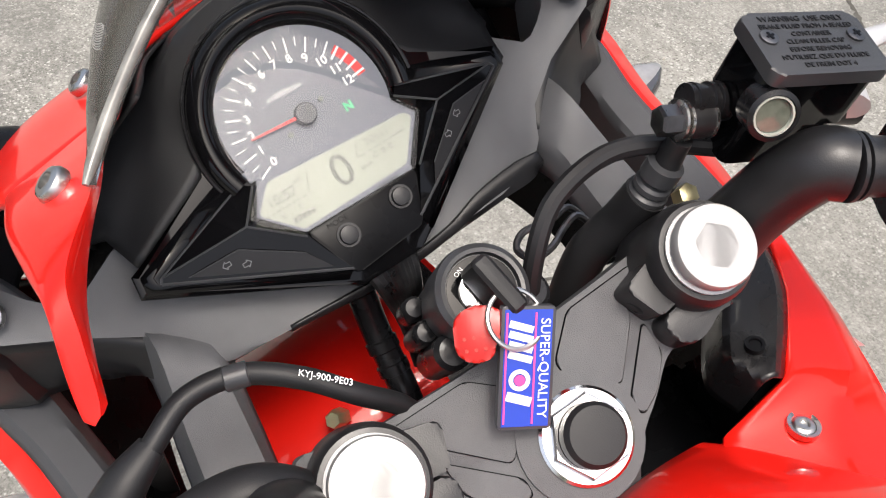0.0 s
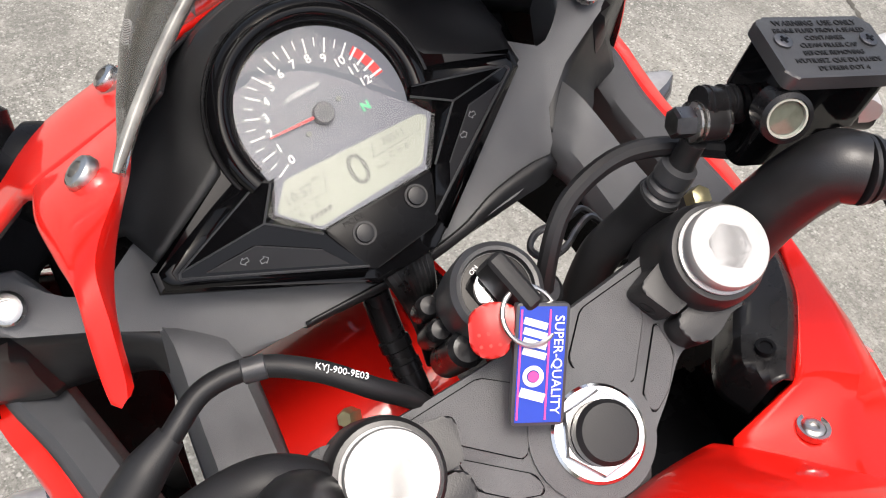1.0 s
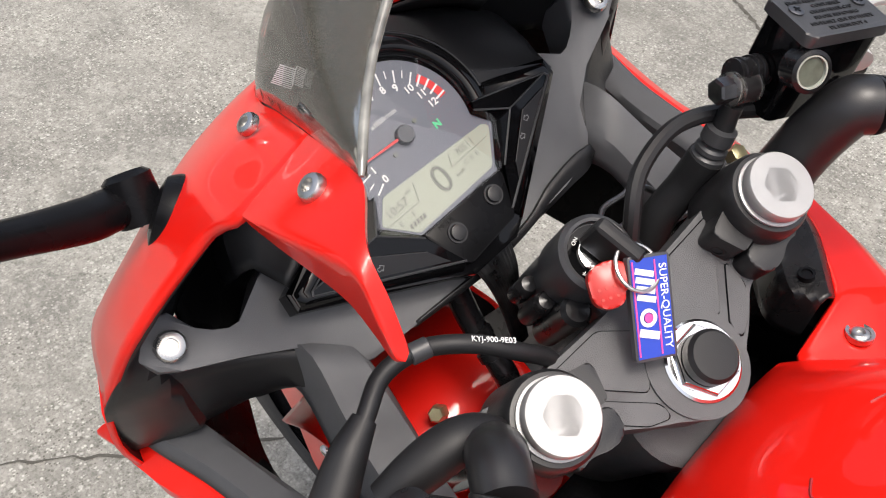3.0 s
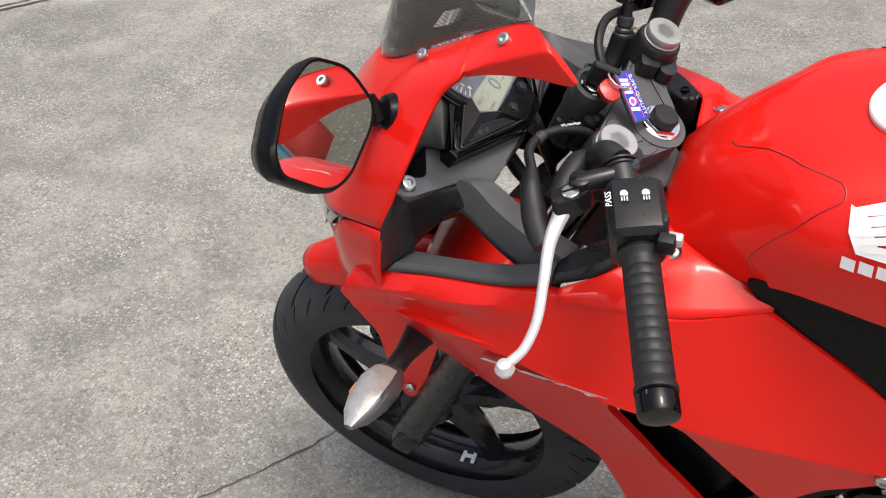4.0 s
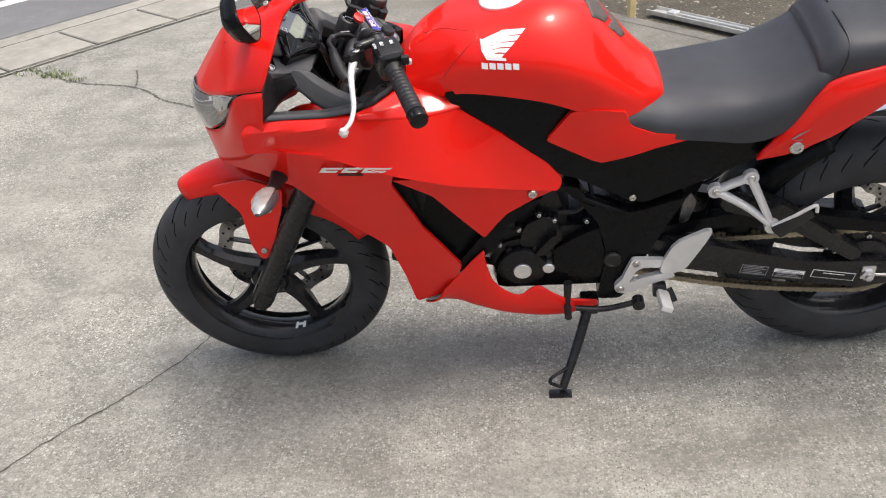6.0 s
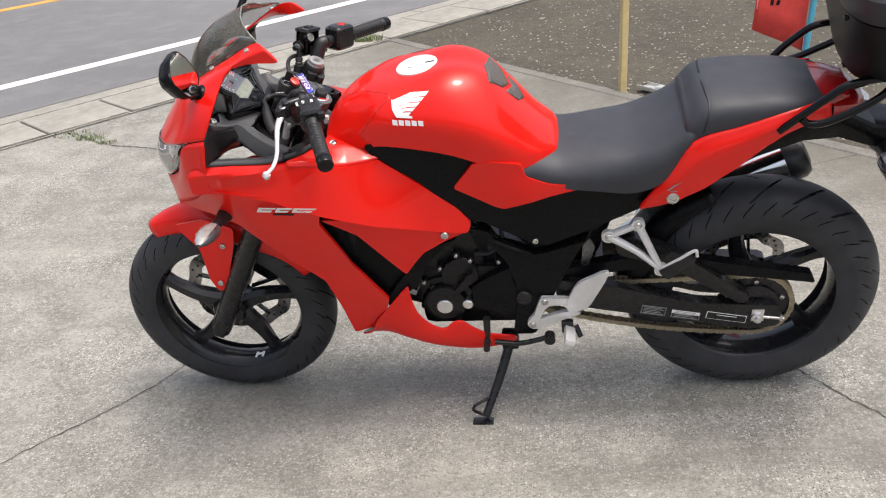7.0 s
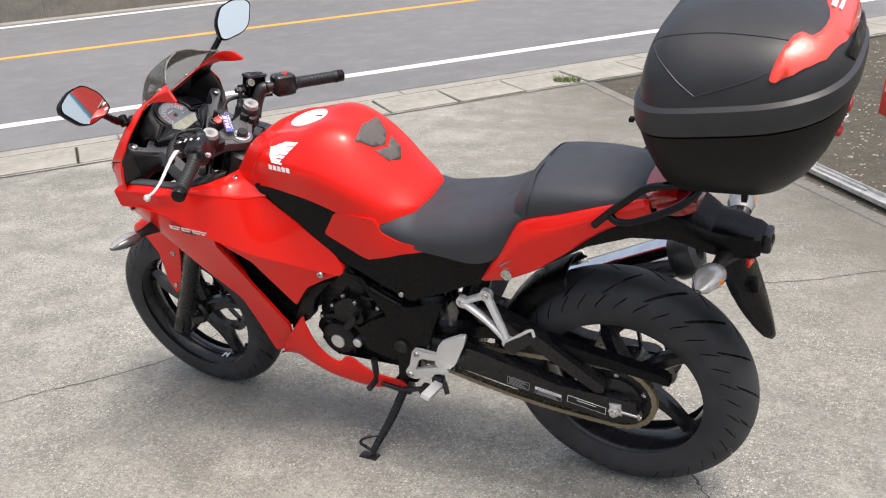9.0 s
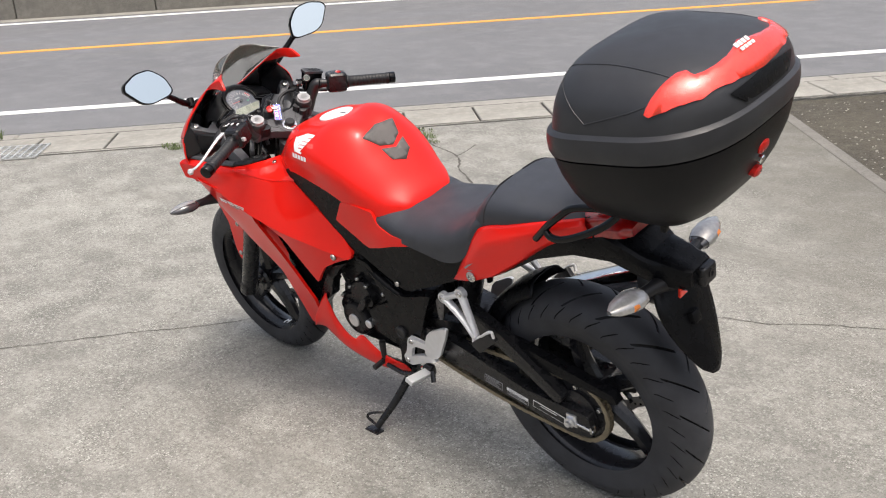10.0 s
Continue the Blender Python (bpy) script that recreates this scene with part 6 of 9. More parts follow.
P("tick_mark", bm, WHITE, "white scale marks", dial)
bm = B()
for k in range(21, 25):
    a = radians(A0 + (A12 - A0) * k / 24)
    m = GM @ Matrix.Translation((-0.0035, -0.002, 0.0029)) @ Matrix.Rotation(a, 4, "Z")
    block(bm, (0.0075, 0.0012, 0.0004), m @ Matrix.Translation((NR - 0.0037, 0, 0)))
P("tick_mark", bm, WHITE, "white scale marks", dial)
for k0, k1 in ((20.7, 21.9), (22.1, 22.9), (23.1, 24.3)):
    bm = B()
    aa = [radians(A0 + (A12 - A0) * (k0 + (k1 - k0) * j / 6) / 24) for j in range(7)]
    o = [(-0.0035 + 0.0390 * math.cos(a), -0.002 + 0.0390 * math.sin(a)) for a in aa] + [(-0.0035 + 0.0342 * math.cos(a), -0.002 + 0.0342 * math.sin(a)) for a in reversed(aa)]
    lid(bm, o, 0.0025, 0.0028)
    P("red_zone", bm, NEEDLE, "red zone of the scale", dial)
for k in range(13):
    a = radians(A0 + (A12 - A0) * k / 12)
    letters("numeral", str(k), 0.0062, GM @ Matrix.Translation((-0.0035 + 0.0284 * math.cos(a), -0.002 + 0.0284 * math.sin(a), 0.0029)), WHITE, dial, 0.0002, width=0.00015)
letters("scale_text", "x1000r/min", 0.0042, GM @ Matrix.Translation((-0.0070, 0.0125, 0.0029)), WHITE, dial, 0.0002)
letters("neutral_letter", "N", 0.0062, GM @ Matrix.Translation((0.0180, -0.0088, 0.0029)), GREEN, dial, 0.0002, width=0.0003)
na = radians(A0 + (A12 - A0) * 1.75 / 12)
bm = B()
m = GM @ Matrix.Translation((-0.0035, -0.002, 0.0050)) @ Matrix.Rotation(na, 4, "Z")
prism(bm, [(0.0055, -0.0008), (0.0300, -0.0004), (0.0300, 0.0004), (0.0055, 0.0008)], 0, 0.0007, m)
P("needle", bm, NEEDLE, "red needle", dial)
bm = B()
lathe(bm, [(0.0056, 0.0), (0.0056, 0.004), (0.0050, 0.005)], GM @ Matrix.Translation((-0.0035, -0.002, 0.0026)), 28)
P("needle_hub", bm, material("grey_hub", (0.07, 0.075, 0.085), 0.4, vary=0.1), "grey needle hub", dial)
for x, y in ((-0.0150, -0.0075), (0.0075, 0.0010)):
    bm = B()
    lathe(bm, [(0.0014, 0), (0.0014, 0.001)], GM @ Matrix.Translation((x, y, 0.0025)), 12)
    P("face_screw", bm, DARKPRINT, "", dial)
LM = GM @ Matrix.Translation((0, 0, 0.0031))
letters("speed", "0", 0.0240, LM @ Matrix.Translation((-0.0020, -0.0355, 0)), DARKPRINT, lcd, 0.0001)
letters("clock", "10:57", 0.0074, LM @ Matrix.Translation((-0.0350, -0.0315, 0)), DARKPRINT, lcd, 0.0001)
letters("clock_suffix", "AM", 0.0030, LM @ Matrix.Translation((-0.0240, -0.0280, 0)), DARKPRINT, lcd, 0.0001)
letters("fuel_text", "E      F", 0.0046, LM @ Matrix.Translation((-0.0340, -0.0400, 0)), DARKPRINT, lcd, 0.0001)
letters("unit", "km/h", 0.0034, LM @ Matrix.Translation((0.0105, -0.0390, 0)), DARKPRINT, lcd, 0.0001)
letters("odometer", "70511", 0.0058, LM @ Matrix.Translation((0.0225, -0.0290, 0)), DARKPRINT, lcd, 0.0001)
letters("trip_text", "C  8  8", 0.0042, LM @ Matrix.Translation((0.0215, -0.0365, 0)), DARKPRINT, lcd, 0.0001)
bm = B()
for k in range(5):
    block(bm, (0.0016, 0.0030, 0.0002), LM @ Matrix.Translation((-0.0350 + 0.0026 * k, -0.0445, 0)) @ Matrix.Rotation(-0.3, 4, "Z"))
for x0, y0, x1, y1 in ((-0.0480, -0.0365, -0.0220, -0.0365), (-0.0220, -0.0365, -0.0175, -0.0255), (0.0080, -0.0335, 0.0380, -0.0325), (0.0080, -0.0335, 0.0110, -0.0265)):
    block(bm, (math.dist((x0, y0), (x1, y1)), 0.0004, 0.0002), LM @ Matrix.Translation(((x0 + x1) / 2, (y0 + y1) / 2, 0)) @ Matrix.Rotation(math.atan2(y1 - y0, x1 - x0), 4, "Z"))
P("display_lines", bm, DARKPRINT, "dark display segments", lcd)
bm = B()
bm.faces.new([bm.verts.new(GM @ Vector((x * 1.01, y * 1.01, 0.0085))) for x, y in FACE])
P("cover_glass", bm, GAUGEGLASS, "clear instrument cover", dash).visible_shadow = False
# button strip
bm = B()
lid(bm, [(-0.034, -0.0525), (0.031, -0.0525), (0.020, -0.079), (-0.022, -0.083)], 0.001, 0.005, 0.001, 0.003)
strip = P("button_strip", bm, BLACK, "matt black button strip", dash)
for x, y, tx in ((-0.0165, -0.064, "MODE"), (0.0165, -0.061, "RESET")):
    bm = B()
    lathe(bm, [(0.0062, 0.0), (0.0062, 0.0012), (0.0050, 0.0012), (0.0046, 0.0032), (0.003, 0.0036)], GM @ Matrix.Translation((x, y, 0.0048)), 24)
    P("button", bm, TRIM, "round dark grey button", strip)
    letters("button_text", tx, 0.0042, GM @ Matrix.Translation((x - 0.0015, y + 0.0085, 0.0051)), BLACK, strip, 0.0002)
# tell-tale wings: a chamfered frame with two gloss facets that meet in a ridge
for s, outer, rim, ridge, low, win_o, icons in (
        (-1, [(-0.0605, -0.0065), (-0.1150, -0.0285), (-0.1165, -0.0400), (-0.0290, -0.0850)], [(-0.0498, -0.0162), (-0.1035, -0.0358), (-0.1050, -0.0385), (-0.0230, -0.0794)],
         [(-0.0453, -0.0199), (-0.0582, -0.0353), (-0.0352, -0.0540)], [(-0.0420, -0.0200), (-0.0505, -0.0340), (-0.0340, -0.0515)],
         [(-0.0930, -0.0420), (-0.0669, -0.0425), (-0.0395, -0.0605), (-0.0310, -0.0735)], [(-0.0751, -0.0462), (-0.0665, -0.0505)]),
        (1, [(0.0580, -0.0020), (0.1045, -0.0185), (0.1045, -0.0290), (0.0240, -0.0840)], [(0.0436, -0.0113), (0.0950, -0.0255), (0.0965, -0.0280), (0.0207, -0.0746)],
         [(0.0393, -0.0158), (0.0574, -0.0285), (0.0331, -0.0520)], [(0.0390, -0.0170), (0.0470, -0.0280), (0.0300, -0.0500)],
         [(0.0880, -0.0320), (0.0650, -0.0342), (0.0405, -0.0550), (0.0360, -0.0640)], [(0.0641, -0.0392), (0.0548, -0.0462)])):
    at = lambda q, h: GM @ Vector((q[0], q[1], h))
    o_ = [at(q, 0.0005) for q in outer]
    r_ = [at(q, 0.0055) for q in rim]
    g_ = [at(ridge[0], 0.0090), at(ridge[1], 0.0120), at(ridge[2], 0.0085)]
    l_ = [at(q, 0.0030) for q in low]
    tip = (r_[1] + r_[2]) / 2
    bm = B()
    grid_faces(bm, [o_, r_])
    wing = P("wing_frame", bm, GLOSS, "gloss black chamfered frame", dash, thick=0.001)
    bm = B()
    for q in ([r_[0], r_[1], g_[1], g_[0]], [g_[1], r_[1], r_[2], r_[3], g_[2]], [l_[0], g_[0], g_[1], l_[1]], [l_[1], g_[1], g_[2], l_[2]]):
        bm.faces.new([bm.verts.new(p) for p in q])
    P("facet", bm, GLOSS, "gloss black tell-tale facets", wing)
    nrm_ = (r_[3] - g_[1]).cross(tip - g_[1]).normalized()
    nrm_ = nrm_ if nrm_.dot(GM.to_3x3() @ Vector((0, 0, 1))) > 0 else -nrm_
    on_facet = lambda q, h: at(q, 0) + GM.to_3x3() @ Vector((0, 0, 1)) * ((g_[1] - at(q, 0)).dot(nrm_) / nrm_.dot(GM.to_3x3() @ Vector((0, 0, 1))) + h)
    bm = B()
    bm.faces.new([bm.verts.new(on_facet(q, 0.0004)) for q in win_o])
    P("tell_tale_window", bm, TRIM, "dark grey tell-tale window", wing)
    # thin paler bars along the ridges: edge highlights put into the colour
    for line, rr in (([r_[0], r_[1]], 0.0006), ([r_[1], r_[2], r_[3]], 0.0008), ([r_[1], g_[1]], 0.0005), ([g_[0], g_[1], g_[2]], 0.0006), ([on_facet(q, 0.0004) for q in win_o[:3]], 0.0003)):
        bm = B()
        for p0, p1 in zip(line, line[1:]):
            tube(bm, [p0, p1], rr, 6)
        P("edge_line", bm, LIDBLK, "", wing)
    for k, q in enumerate(icons):
        bm = B()
        d_ = -1 if k == 0 else 1
        arrow = [(0.0022 * d_, 0.0), (0.0002 * d_, 0.0020), (0.0002 * d_, 0.0010), (-0.0020 * d_, 0.0010), (-0.0020 * d_, -0.0010), (0.0002 * d_, -0.0010), (0.0002 * d_, -0.0020)]
        tube(bm, [on_facet((q[0] + x, q[1] + y), 0.0006) for x, y in spline(arrow, 56, lin=True, closed=True)], 0.00018, 4, 56, closed=True)
        P("tell_tale", bm, GREYPRINT, "unlit direction arrow", wing)

# dash surround: grey grained band under the cluster, on both sides
def gv(x, y, h):
    return GM @ Vector((x - 0.0135 * min(1.0, max(0.0, (x - 0.105) / 0.05)), y, h))


def gauge_slab(bm, outline, depth, drop, bevel=0.004):
    """A slab over an outline in the cluster's plane that bends towards the rider at its outer ends."""
    made = prism(bm, outline, -drop - depth, -drop, Matrix(), bevel)
    for v in made:
        v.co.z += 0.018 * min(1.0, max(0.0, (abs(v.co.x) - 0.14) / 0.045))
        v.co = gv(*v.co)


def band(bm, s):
    o = [(0.0, -0.056), (-0.060, -0.020), (-0.108, -0.008), (-0.116, -0.012), (-0.138, -0.028), (-0.147, -0.027), (-0.157, -0.021), (-0.160, -0.012), (-0.166, 0.004), (-0.184, 0.010),
         (-0.195, -0.006), (-0.190, -0.018), (-0.180, -0.0245), (-0.150, -0.0400), (-0.122, -0.0570), (-0.112, -0.0640), (-0.107, -0.0730), (-0.104, -0.0860), (-0.094, -0.0895), (-0.074, -0.0900), (-0.049, -0.0915), (-0.019, -0.0940), (0.0, -0.0945)]
    gauge_slab(bm, [(-s * x, y) for x, y in (o if s < 0 else o[::-1])], 0.036, 0.018)


both("dash_surround", band, GREYBLACK, "grey grained plastic dash surround")
bm = B()
skin(bm, [[gv(x, y, -0.0162) for x, y in ((-0.062, -0.0885), (0.0, -0.0912), (0.0369, -0.0881), (0.0607, -0.0814), (0.0875, -0.0783), (0.1030, -0.0795))],
          [gv(x, y, -0.0205) for x, y in ((-0.062, -0.0905), (0.0, -0.0955), (0.0490, -0.0928), (0.0780, -0.0912), (0.0940, -0.0907), (0.1055, -0.0870))],
          [gv(x, y, -0.0500) for x, y in ((-0.062, -0.0905), (0.0, -0.0955), (0.0490, -0.0928), (0.0780, -0.0912), (0.0940, -0.0907), (0.1055, -0.0870))]], 40, 3, lin=True)
P("dash_lip", bm, TRIM, "black lower edge of the dash surround", thick=0.002)
for s in (-1, 1):
    bm = B()
    bolt(bm, gv(s * 0.177, -0.011, -0.001), GM.to_3x3() @ Vector((0, 0, 1)), 0.0085, 0.005)
    P("dash_screw", bm, STEEL, "polished dash screw")


def side_wall(bm, s):
    """Inner wall that follows the cowl's edge from the screen arm down to the shelf."""
    edge = [(-0.537, 0.155, 1.020), (-0.549, 0.180, 0.994), (-0.568, 0.211, 0.951), (-0.581, 0.228, 0.918), (-0.592, 0.231, 0.885), (-0.598, 0.227, 0.852)]
    inner = [gv(s * 0.128, 0.050, -0.008), gv(s * 0.158, 0.030, -0.010), gv(s * 0.180, 0.012, -0.004), gv(s * 0.192, -0.006, -0.003), gv(s * 0.190, -0.022, -0.012), gv(s * 0.186, -0.056, -0.066)]
    deep = [gv(s * 0.110, 0.030, -0.060), gv(s * 0.145, 0.012, -0.060), gv(s * 0.163, 0.002, -0.050), gv(s * 0.172, -0.014, -0.045), gv(s * 0.172, -0.032, -0.050), gv(s * 0.172, -0.054, -0.090)]
    skin(bm, [[cowl(s, p) for p in edge], inner, deep], 30, 5, lin=True, lin_along=True)


both("dash_side_wall", side_wall, TRIM, "black plastic inner cowl wall", thick=0.003)


def pocket(bm, s):
    """Dark wall under the outer band down to the pocket's upper rim."""
    top = [gv(s * 0.190, -0.016, -0.016), gv(s * 0.150, -0.038, -0.024), gv(s * 0.122, -0.055, -0.024), gv(s * 0.109, -0.066, -0.024)]
    low = [Vector((-0.578, s * 0.190, 0.858)), Vector((-0.566, s * 0.166, 0.862)), Vector((-0.548, s * 0.146, 0.872)), Vector((-0.520, s * 0.125, 0.876))]
    back = [p + Vector((-0.030, -s * 0.005, -0.030)) for p in low]
    skin(bm, [top, low, back], 20, 4, lin=True)


both("pocket_wall", pocket, TRIM, "black wall below the dash surround", thick=0.003)


def trim(bm, s):
    """Grey trim that lies along the fairing's upper edge and ends in a point beside the tank."""
    outer = [(-0.612, 0.206, 0.851), (-0.596, 0.209, 0.852), (-0.550, 0.199, 0.847), (-0.480, 0.192, 0.840), (-0.432, 0.185, 0.837)]
    ridge = [(-0.608, 0.202, 0.857), (-0.592, 0.204, 0.859), (-0.550, 0.193, 0.854), (-0.480, 0.186, 0.848), (-0.432, 0.178, 0.845)]
    inner = [(-0.608, 0.182, 0.856), (-0.568, 0.176, 0.853), (-0.533, 0.171, 0.849), (-0.475, 0.165, 0.844), (-0.434, 0.156, 0.843)]
    wall = [(u - 0.004, v - 0.004, w - 0.035) for u, v, w in inner]
    off = lambda u: (0.013 if s < 0 else -0.002) * min(1, max(0, (-0.43 - u) / 0.07))
    skin(bm, [[(u, s * (v + off(u)), w) for u, v, w in r] for r in (outer, ridge, inner, wall)], 36, 4, lin=True)


def trim_end(bm, s):
    """Black cover from the trim round to the tank's front."""
    outer = [(-0.431, 0.1845, 0.837), (-0.394, 0.165, 0.838), (-0.372, 0.143, 0.841), (-0.353, 0.118, 0.845)]
    ridge = [(-0.431, 0.178, 0.845), (-0.398, 0.160, 0.847), (-0.376, 0.138, 0.850), (-0.355, 0.111, 0.853)]
    inner = [(-0.433, 0.156, 0.842), (-0.410, 0.134, 0.848), (-0.378, 0.104, 0.850), (-0.356, 0.106, 0.850)]
    wall = [(u - 0.004, v - 0.006, w - 0.035) for u, v, w in inner]
    skin(bm, [[(u, s * v, w) for u, v, w in r] for r in (outer, ridge, inner, wall)], 30, 4, lin=True)


both("fairing_trim", trim, TRIMGREY, "grey plastic trim along the fairing edge", thick=0.003)
trims = both("trim_cover", trim_end, SATIN, "black plastic cover between trim and tank", thick=0.003)
for s, t_ob in zip((-1, 1), trims):
    bm = B()
    lathe(bm, [(0.0052, -0.002), (0.0052, 0.0012), (0.0036, 0.0012), (0.0032, 0.0)], frame_of((-0.373, s * 0.117, 0.8525), (-0.1, s * 0.1, 1)), 18)
    P("push_pin", bm, BLACK, "", t_ob)


def strut(bm, s):
    """The broad sloping bar beside the fork."""
    rows = [
        [(-0.570, 0.150, 0.862), (-0.541, 0.146, 0.868), (-0.510, 0.154, 0.842), (-0.476, 0.162, 0.820), (-0.434, 0.169, 0.803)],
        [(-0.562, 0.140, 0.895), (-0.533, 0.136, 0.901), (-0.502, 0.144, 0.876), (-0.468, 0.152, 0.854), (-0.426, 0.159, 0.837)],
        [(-0.560, 0.138, 0.898), (-0.531, 0.134, 0.904), (-0.500, 0.142, 0.879), (-0.466, 0.150, 0.857), (-0.424, 0.157, 0.840)],
        [(-0.545, 0.106, 0.886), (-0.514, 0.112, 0.886), (-0.492, 0.116, 0.870), (-0.464, 0.121, 0.850), (-0.424, 0.128, 0.832)],
        [(-0.543, 0.102, 0.866), (-0.512, 0.108, 0.866), (-0.490, 0.112, 0.848), (-0.462, 0.118, 0.826), (-0.424, 0.125, 0.808)],
    ]
    skin(bm, [[(u, s * v + (0.004 if s < 0 else -0.008), w) for u, v, w in r] for r in rows], 16, 3, lin=True)


both("dash_strut", strut, GREYBLACK, "grey grained strut below the dash", thick=0.004)


def hood(bm, s):
    """Faceted inner cowl that rises from the cluster towards the screen."""
    ctr = lambda a, r, h: (s * r * math.cos(radians(a)), 0.001 + r * math.sin(radians(a)), h)
    c1 = [ctr(a, 0.056, 0.000) for a in (90, 60, 30, 0)] + [(s * 0.110, -0.026, -0.004)]
    c2 = [ctr(a, 0.072, -0.006) for a in (90, 62, 38, 14)] + [(s * 0.113, -0.016, -0.010)]
    c3 = [(0.0, 0.074, -0.016), (s * 0.040, 0.062, -0.014), (s * 0.074, 0.042, -0.012), (s * 0.098, 0.022, -0.010), (s * 0.116, -0.006, -0.014)]
    c4 = [(0.0, 0.080, -0.026), (s * 0.044, 0.066, -0.024), (s * 0.088, 0.044, -0.020), (s * 0.114, 0.020, -0.018), (s * 0.124, -0.004, -0.022)]
    c5 = [(0.0, 0.074, -0.070), (s * 0.042, 0.058, -0.070), (s * 0.084, 0.038, -0.070), (s * 0.114, 0.020, -0.070), (s * 0.124, -0.004, -0.060)]
    skin(bm, [[gv(*p) for p in c] for c in (c1, c2, c3, c4, c5)], 24, 4, lin=True)


def hood_top(bm, s):
    """Dark lining from the hood up to the foot of the screen."""
    base = [(-0.672, 0.0, 0.955), (-0.651, 0.036, 0.967), (-0.616, 0.062, 0.988), (-0.568, 0.077, 1.016), (-0.545, 0.084, 1.030)]
    low = [gv(0.0, 0.079, -0.027), gv(s * 0.030, 0.072, -0.026), gv(s * 0.060, 0.058, -0.024), gv(s * 0.088, 0.043, -0.021), gv(s * 0.100, 0.030, -0.020)]
    skin(bm, [[cowl(s, p) for p in base], low], 24, 4, lin=True)


both("hood_lining", hood_top, TRIM, "dark lining under the screen", thick=0.002)
hoods = both("dash_hood", hood, TRIM, "dark inner cowl round the instruments", thick=0.003)
bm = B()
bolt(bm, GM @ Vector((0.061, 0.068, -0.008)), GM.to_3x3() @ Vector((0.1, 0.2, 1)), 0.0065, 0.004)
P("screw", bm, STEEL, "small hood screw", hoods[1])

# black lining behind the openings beside the cluster
def lining(bm, s):
    skin(bm, [[gv(s * 0.075, 0.075, -0.062), gv(s * 0.120, 0.046, -0.062), gv(s * 0.152, 0.012, -0.058)], [gv(s * 0.085, 0.0, -0.078), gv(s * 0.125, -0.010, -0.078), gv(s * 0.158, -0.016, -0.070)],
              [gv(s * 0.095, -0.060, -0.070), gv(s * 0.130, -0.052, -0.070), gv(s * 0.165, -0.040, -0.070)]], 10, 4, lin=True)


both("dash_lining", lining, BLACK, "black lining behind the dash openings", thick=0.003)
for k in range(9):
    a_ = -1 + k / 4
    bm = B()
    tube(bm, [(-0.512, -0.011 + 0.0125 * a_, 0.898 - 0.004 * abs(a_)), (-0.502, -0.011 + 0.0095 * a_, 0.878), (-0.496, -0.012 + 0.0050 * a_, 0.850), (-0.488, -0.014 + 0.0040 * a_, 0.820)], [0.0034, 0.0030, 0.0026, 0.0024], 8, 20)
    P("wire", bm, DARKSTEEL, "grey taped wire of the loom")
bm = B()
tube(bm, [(-0.535, -0.022, 0.842), (-0.521, -0.0245, 0.820), (-0.506, -0.026, 0.806), (-0.490, -0.028, 0.790), (-0.482, -0.028, 0.750)], 0.0085, 16, 40)
for q in (0.2, 0.55):
    lathe(bm, [(0.0083, -0.004), (0.0096, -0.003), (0.0096, 0.003), (0.0083, 0.004)], frame_of(Vector((-0.521, -0.0245, 0.820)).lerp(Vector((-0.490, -0.028, 0.790)), q), (0.031, -0.004, -0.030)), 18)
P("sleeve", bm, SATIN, "black sleeved cable with bands")
# frame and air box under the steering head
for s in (-1, 1):
    bm = B()
    prism(bm, rounded([(-0.435, 0.700), (-0.400, 0.815), (-0.330, 0.815), (-0.150, 0.770), (-0.150, 0.690)], 0.012), -0.016, 0.016, pose(0, s * 0.078, 0, 90, 0, -s * 8) @ Matrix.Translation((0, 0, 0)), 0.006)
    P("frame_spar", bm, BLACK, "black steel frame spar")
bm = B()
block(bm, (0.265, 0.270, 0.050), Matrix.Translation((-0.300, 0, 0.715)), 0.012, 2)
for k in range(5):
    block(bm, (0.010, 0.24, 0.010), Matrix.Translation((-0.345 + 0.035 * k, 0, 0.743)), 0.003, 1)
P("air_box", bm, BLACK, "black ribbed plastic air box")
HD = frame_of(fork_at(0.745) + Vector((0.062, 0, 0)), FD)
bm = B()
lathe(bm, [(0.034, -0.02), (0.034, 0.085), (0.036, 0.090), (0.036, 0.118), (0.030, 0.122)], HD, 36)
head = P("frame_head", bm, CLAMPG, "dark grey cast frame head")
for a in (-75, -60, -45):
    bm = B()
    block(bm, (0.004, 0.006, 0.085), HD @ Matrix.Rotation(radians(a), 4, "Z") @ Matrix.Translation((0.035, 0, 0.045)), 0.0015, 1)
    P("rib", bm, SATIN, "", head)

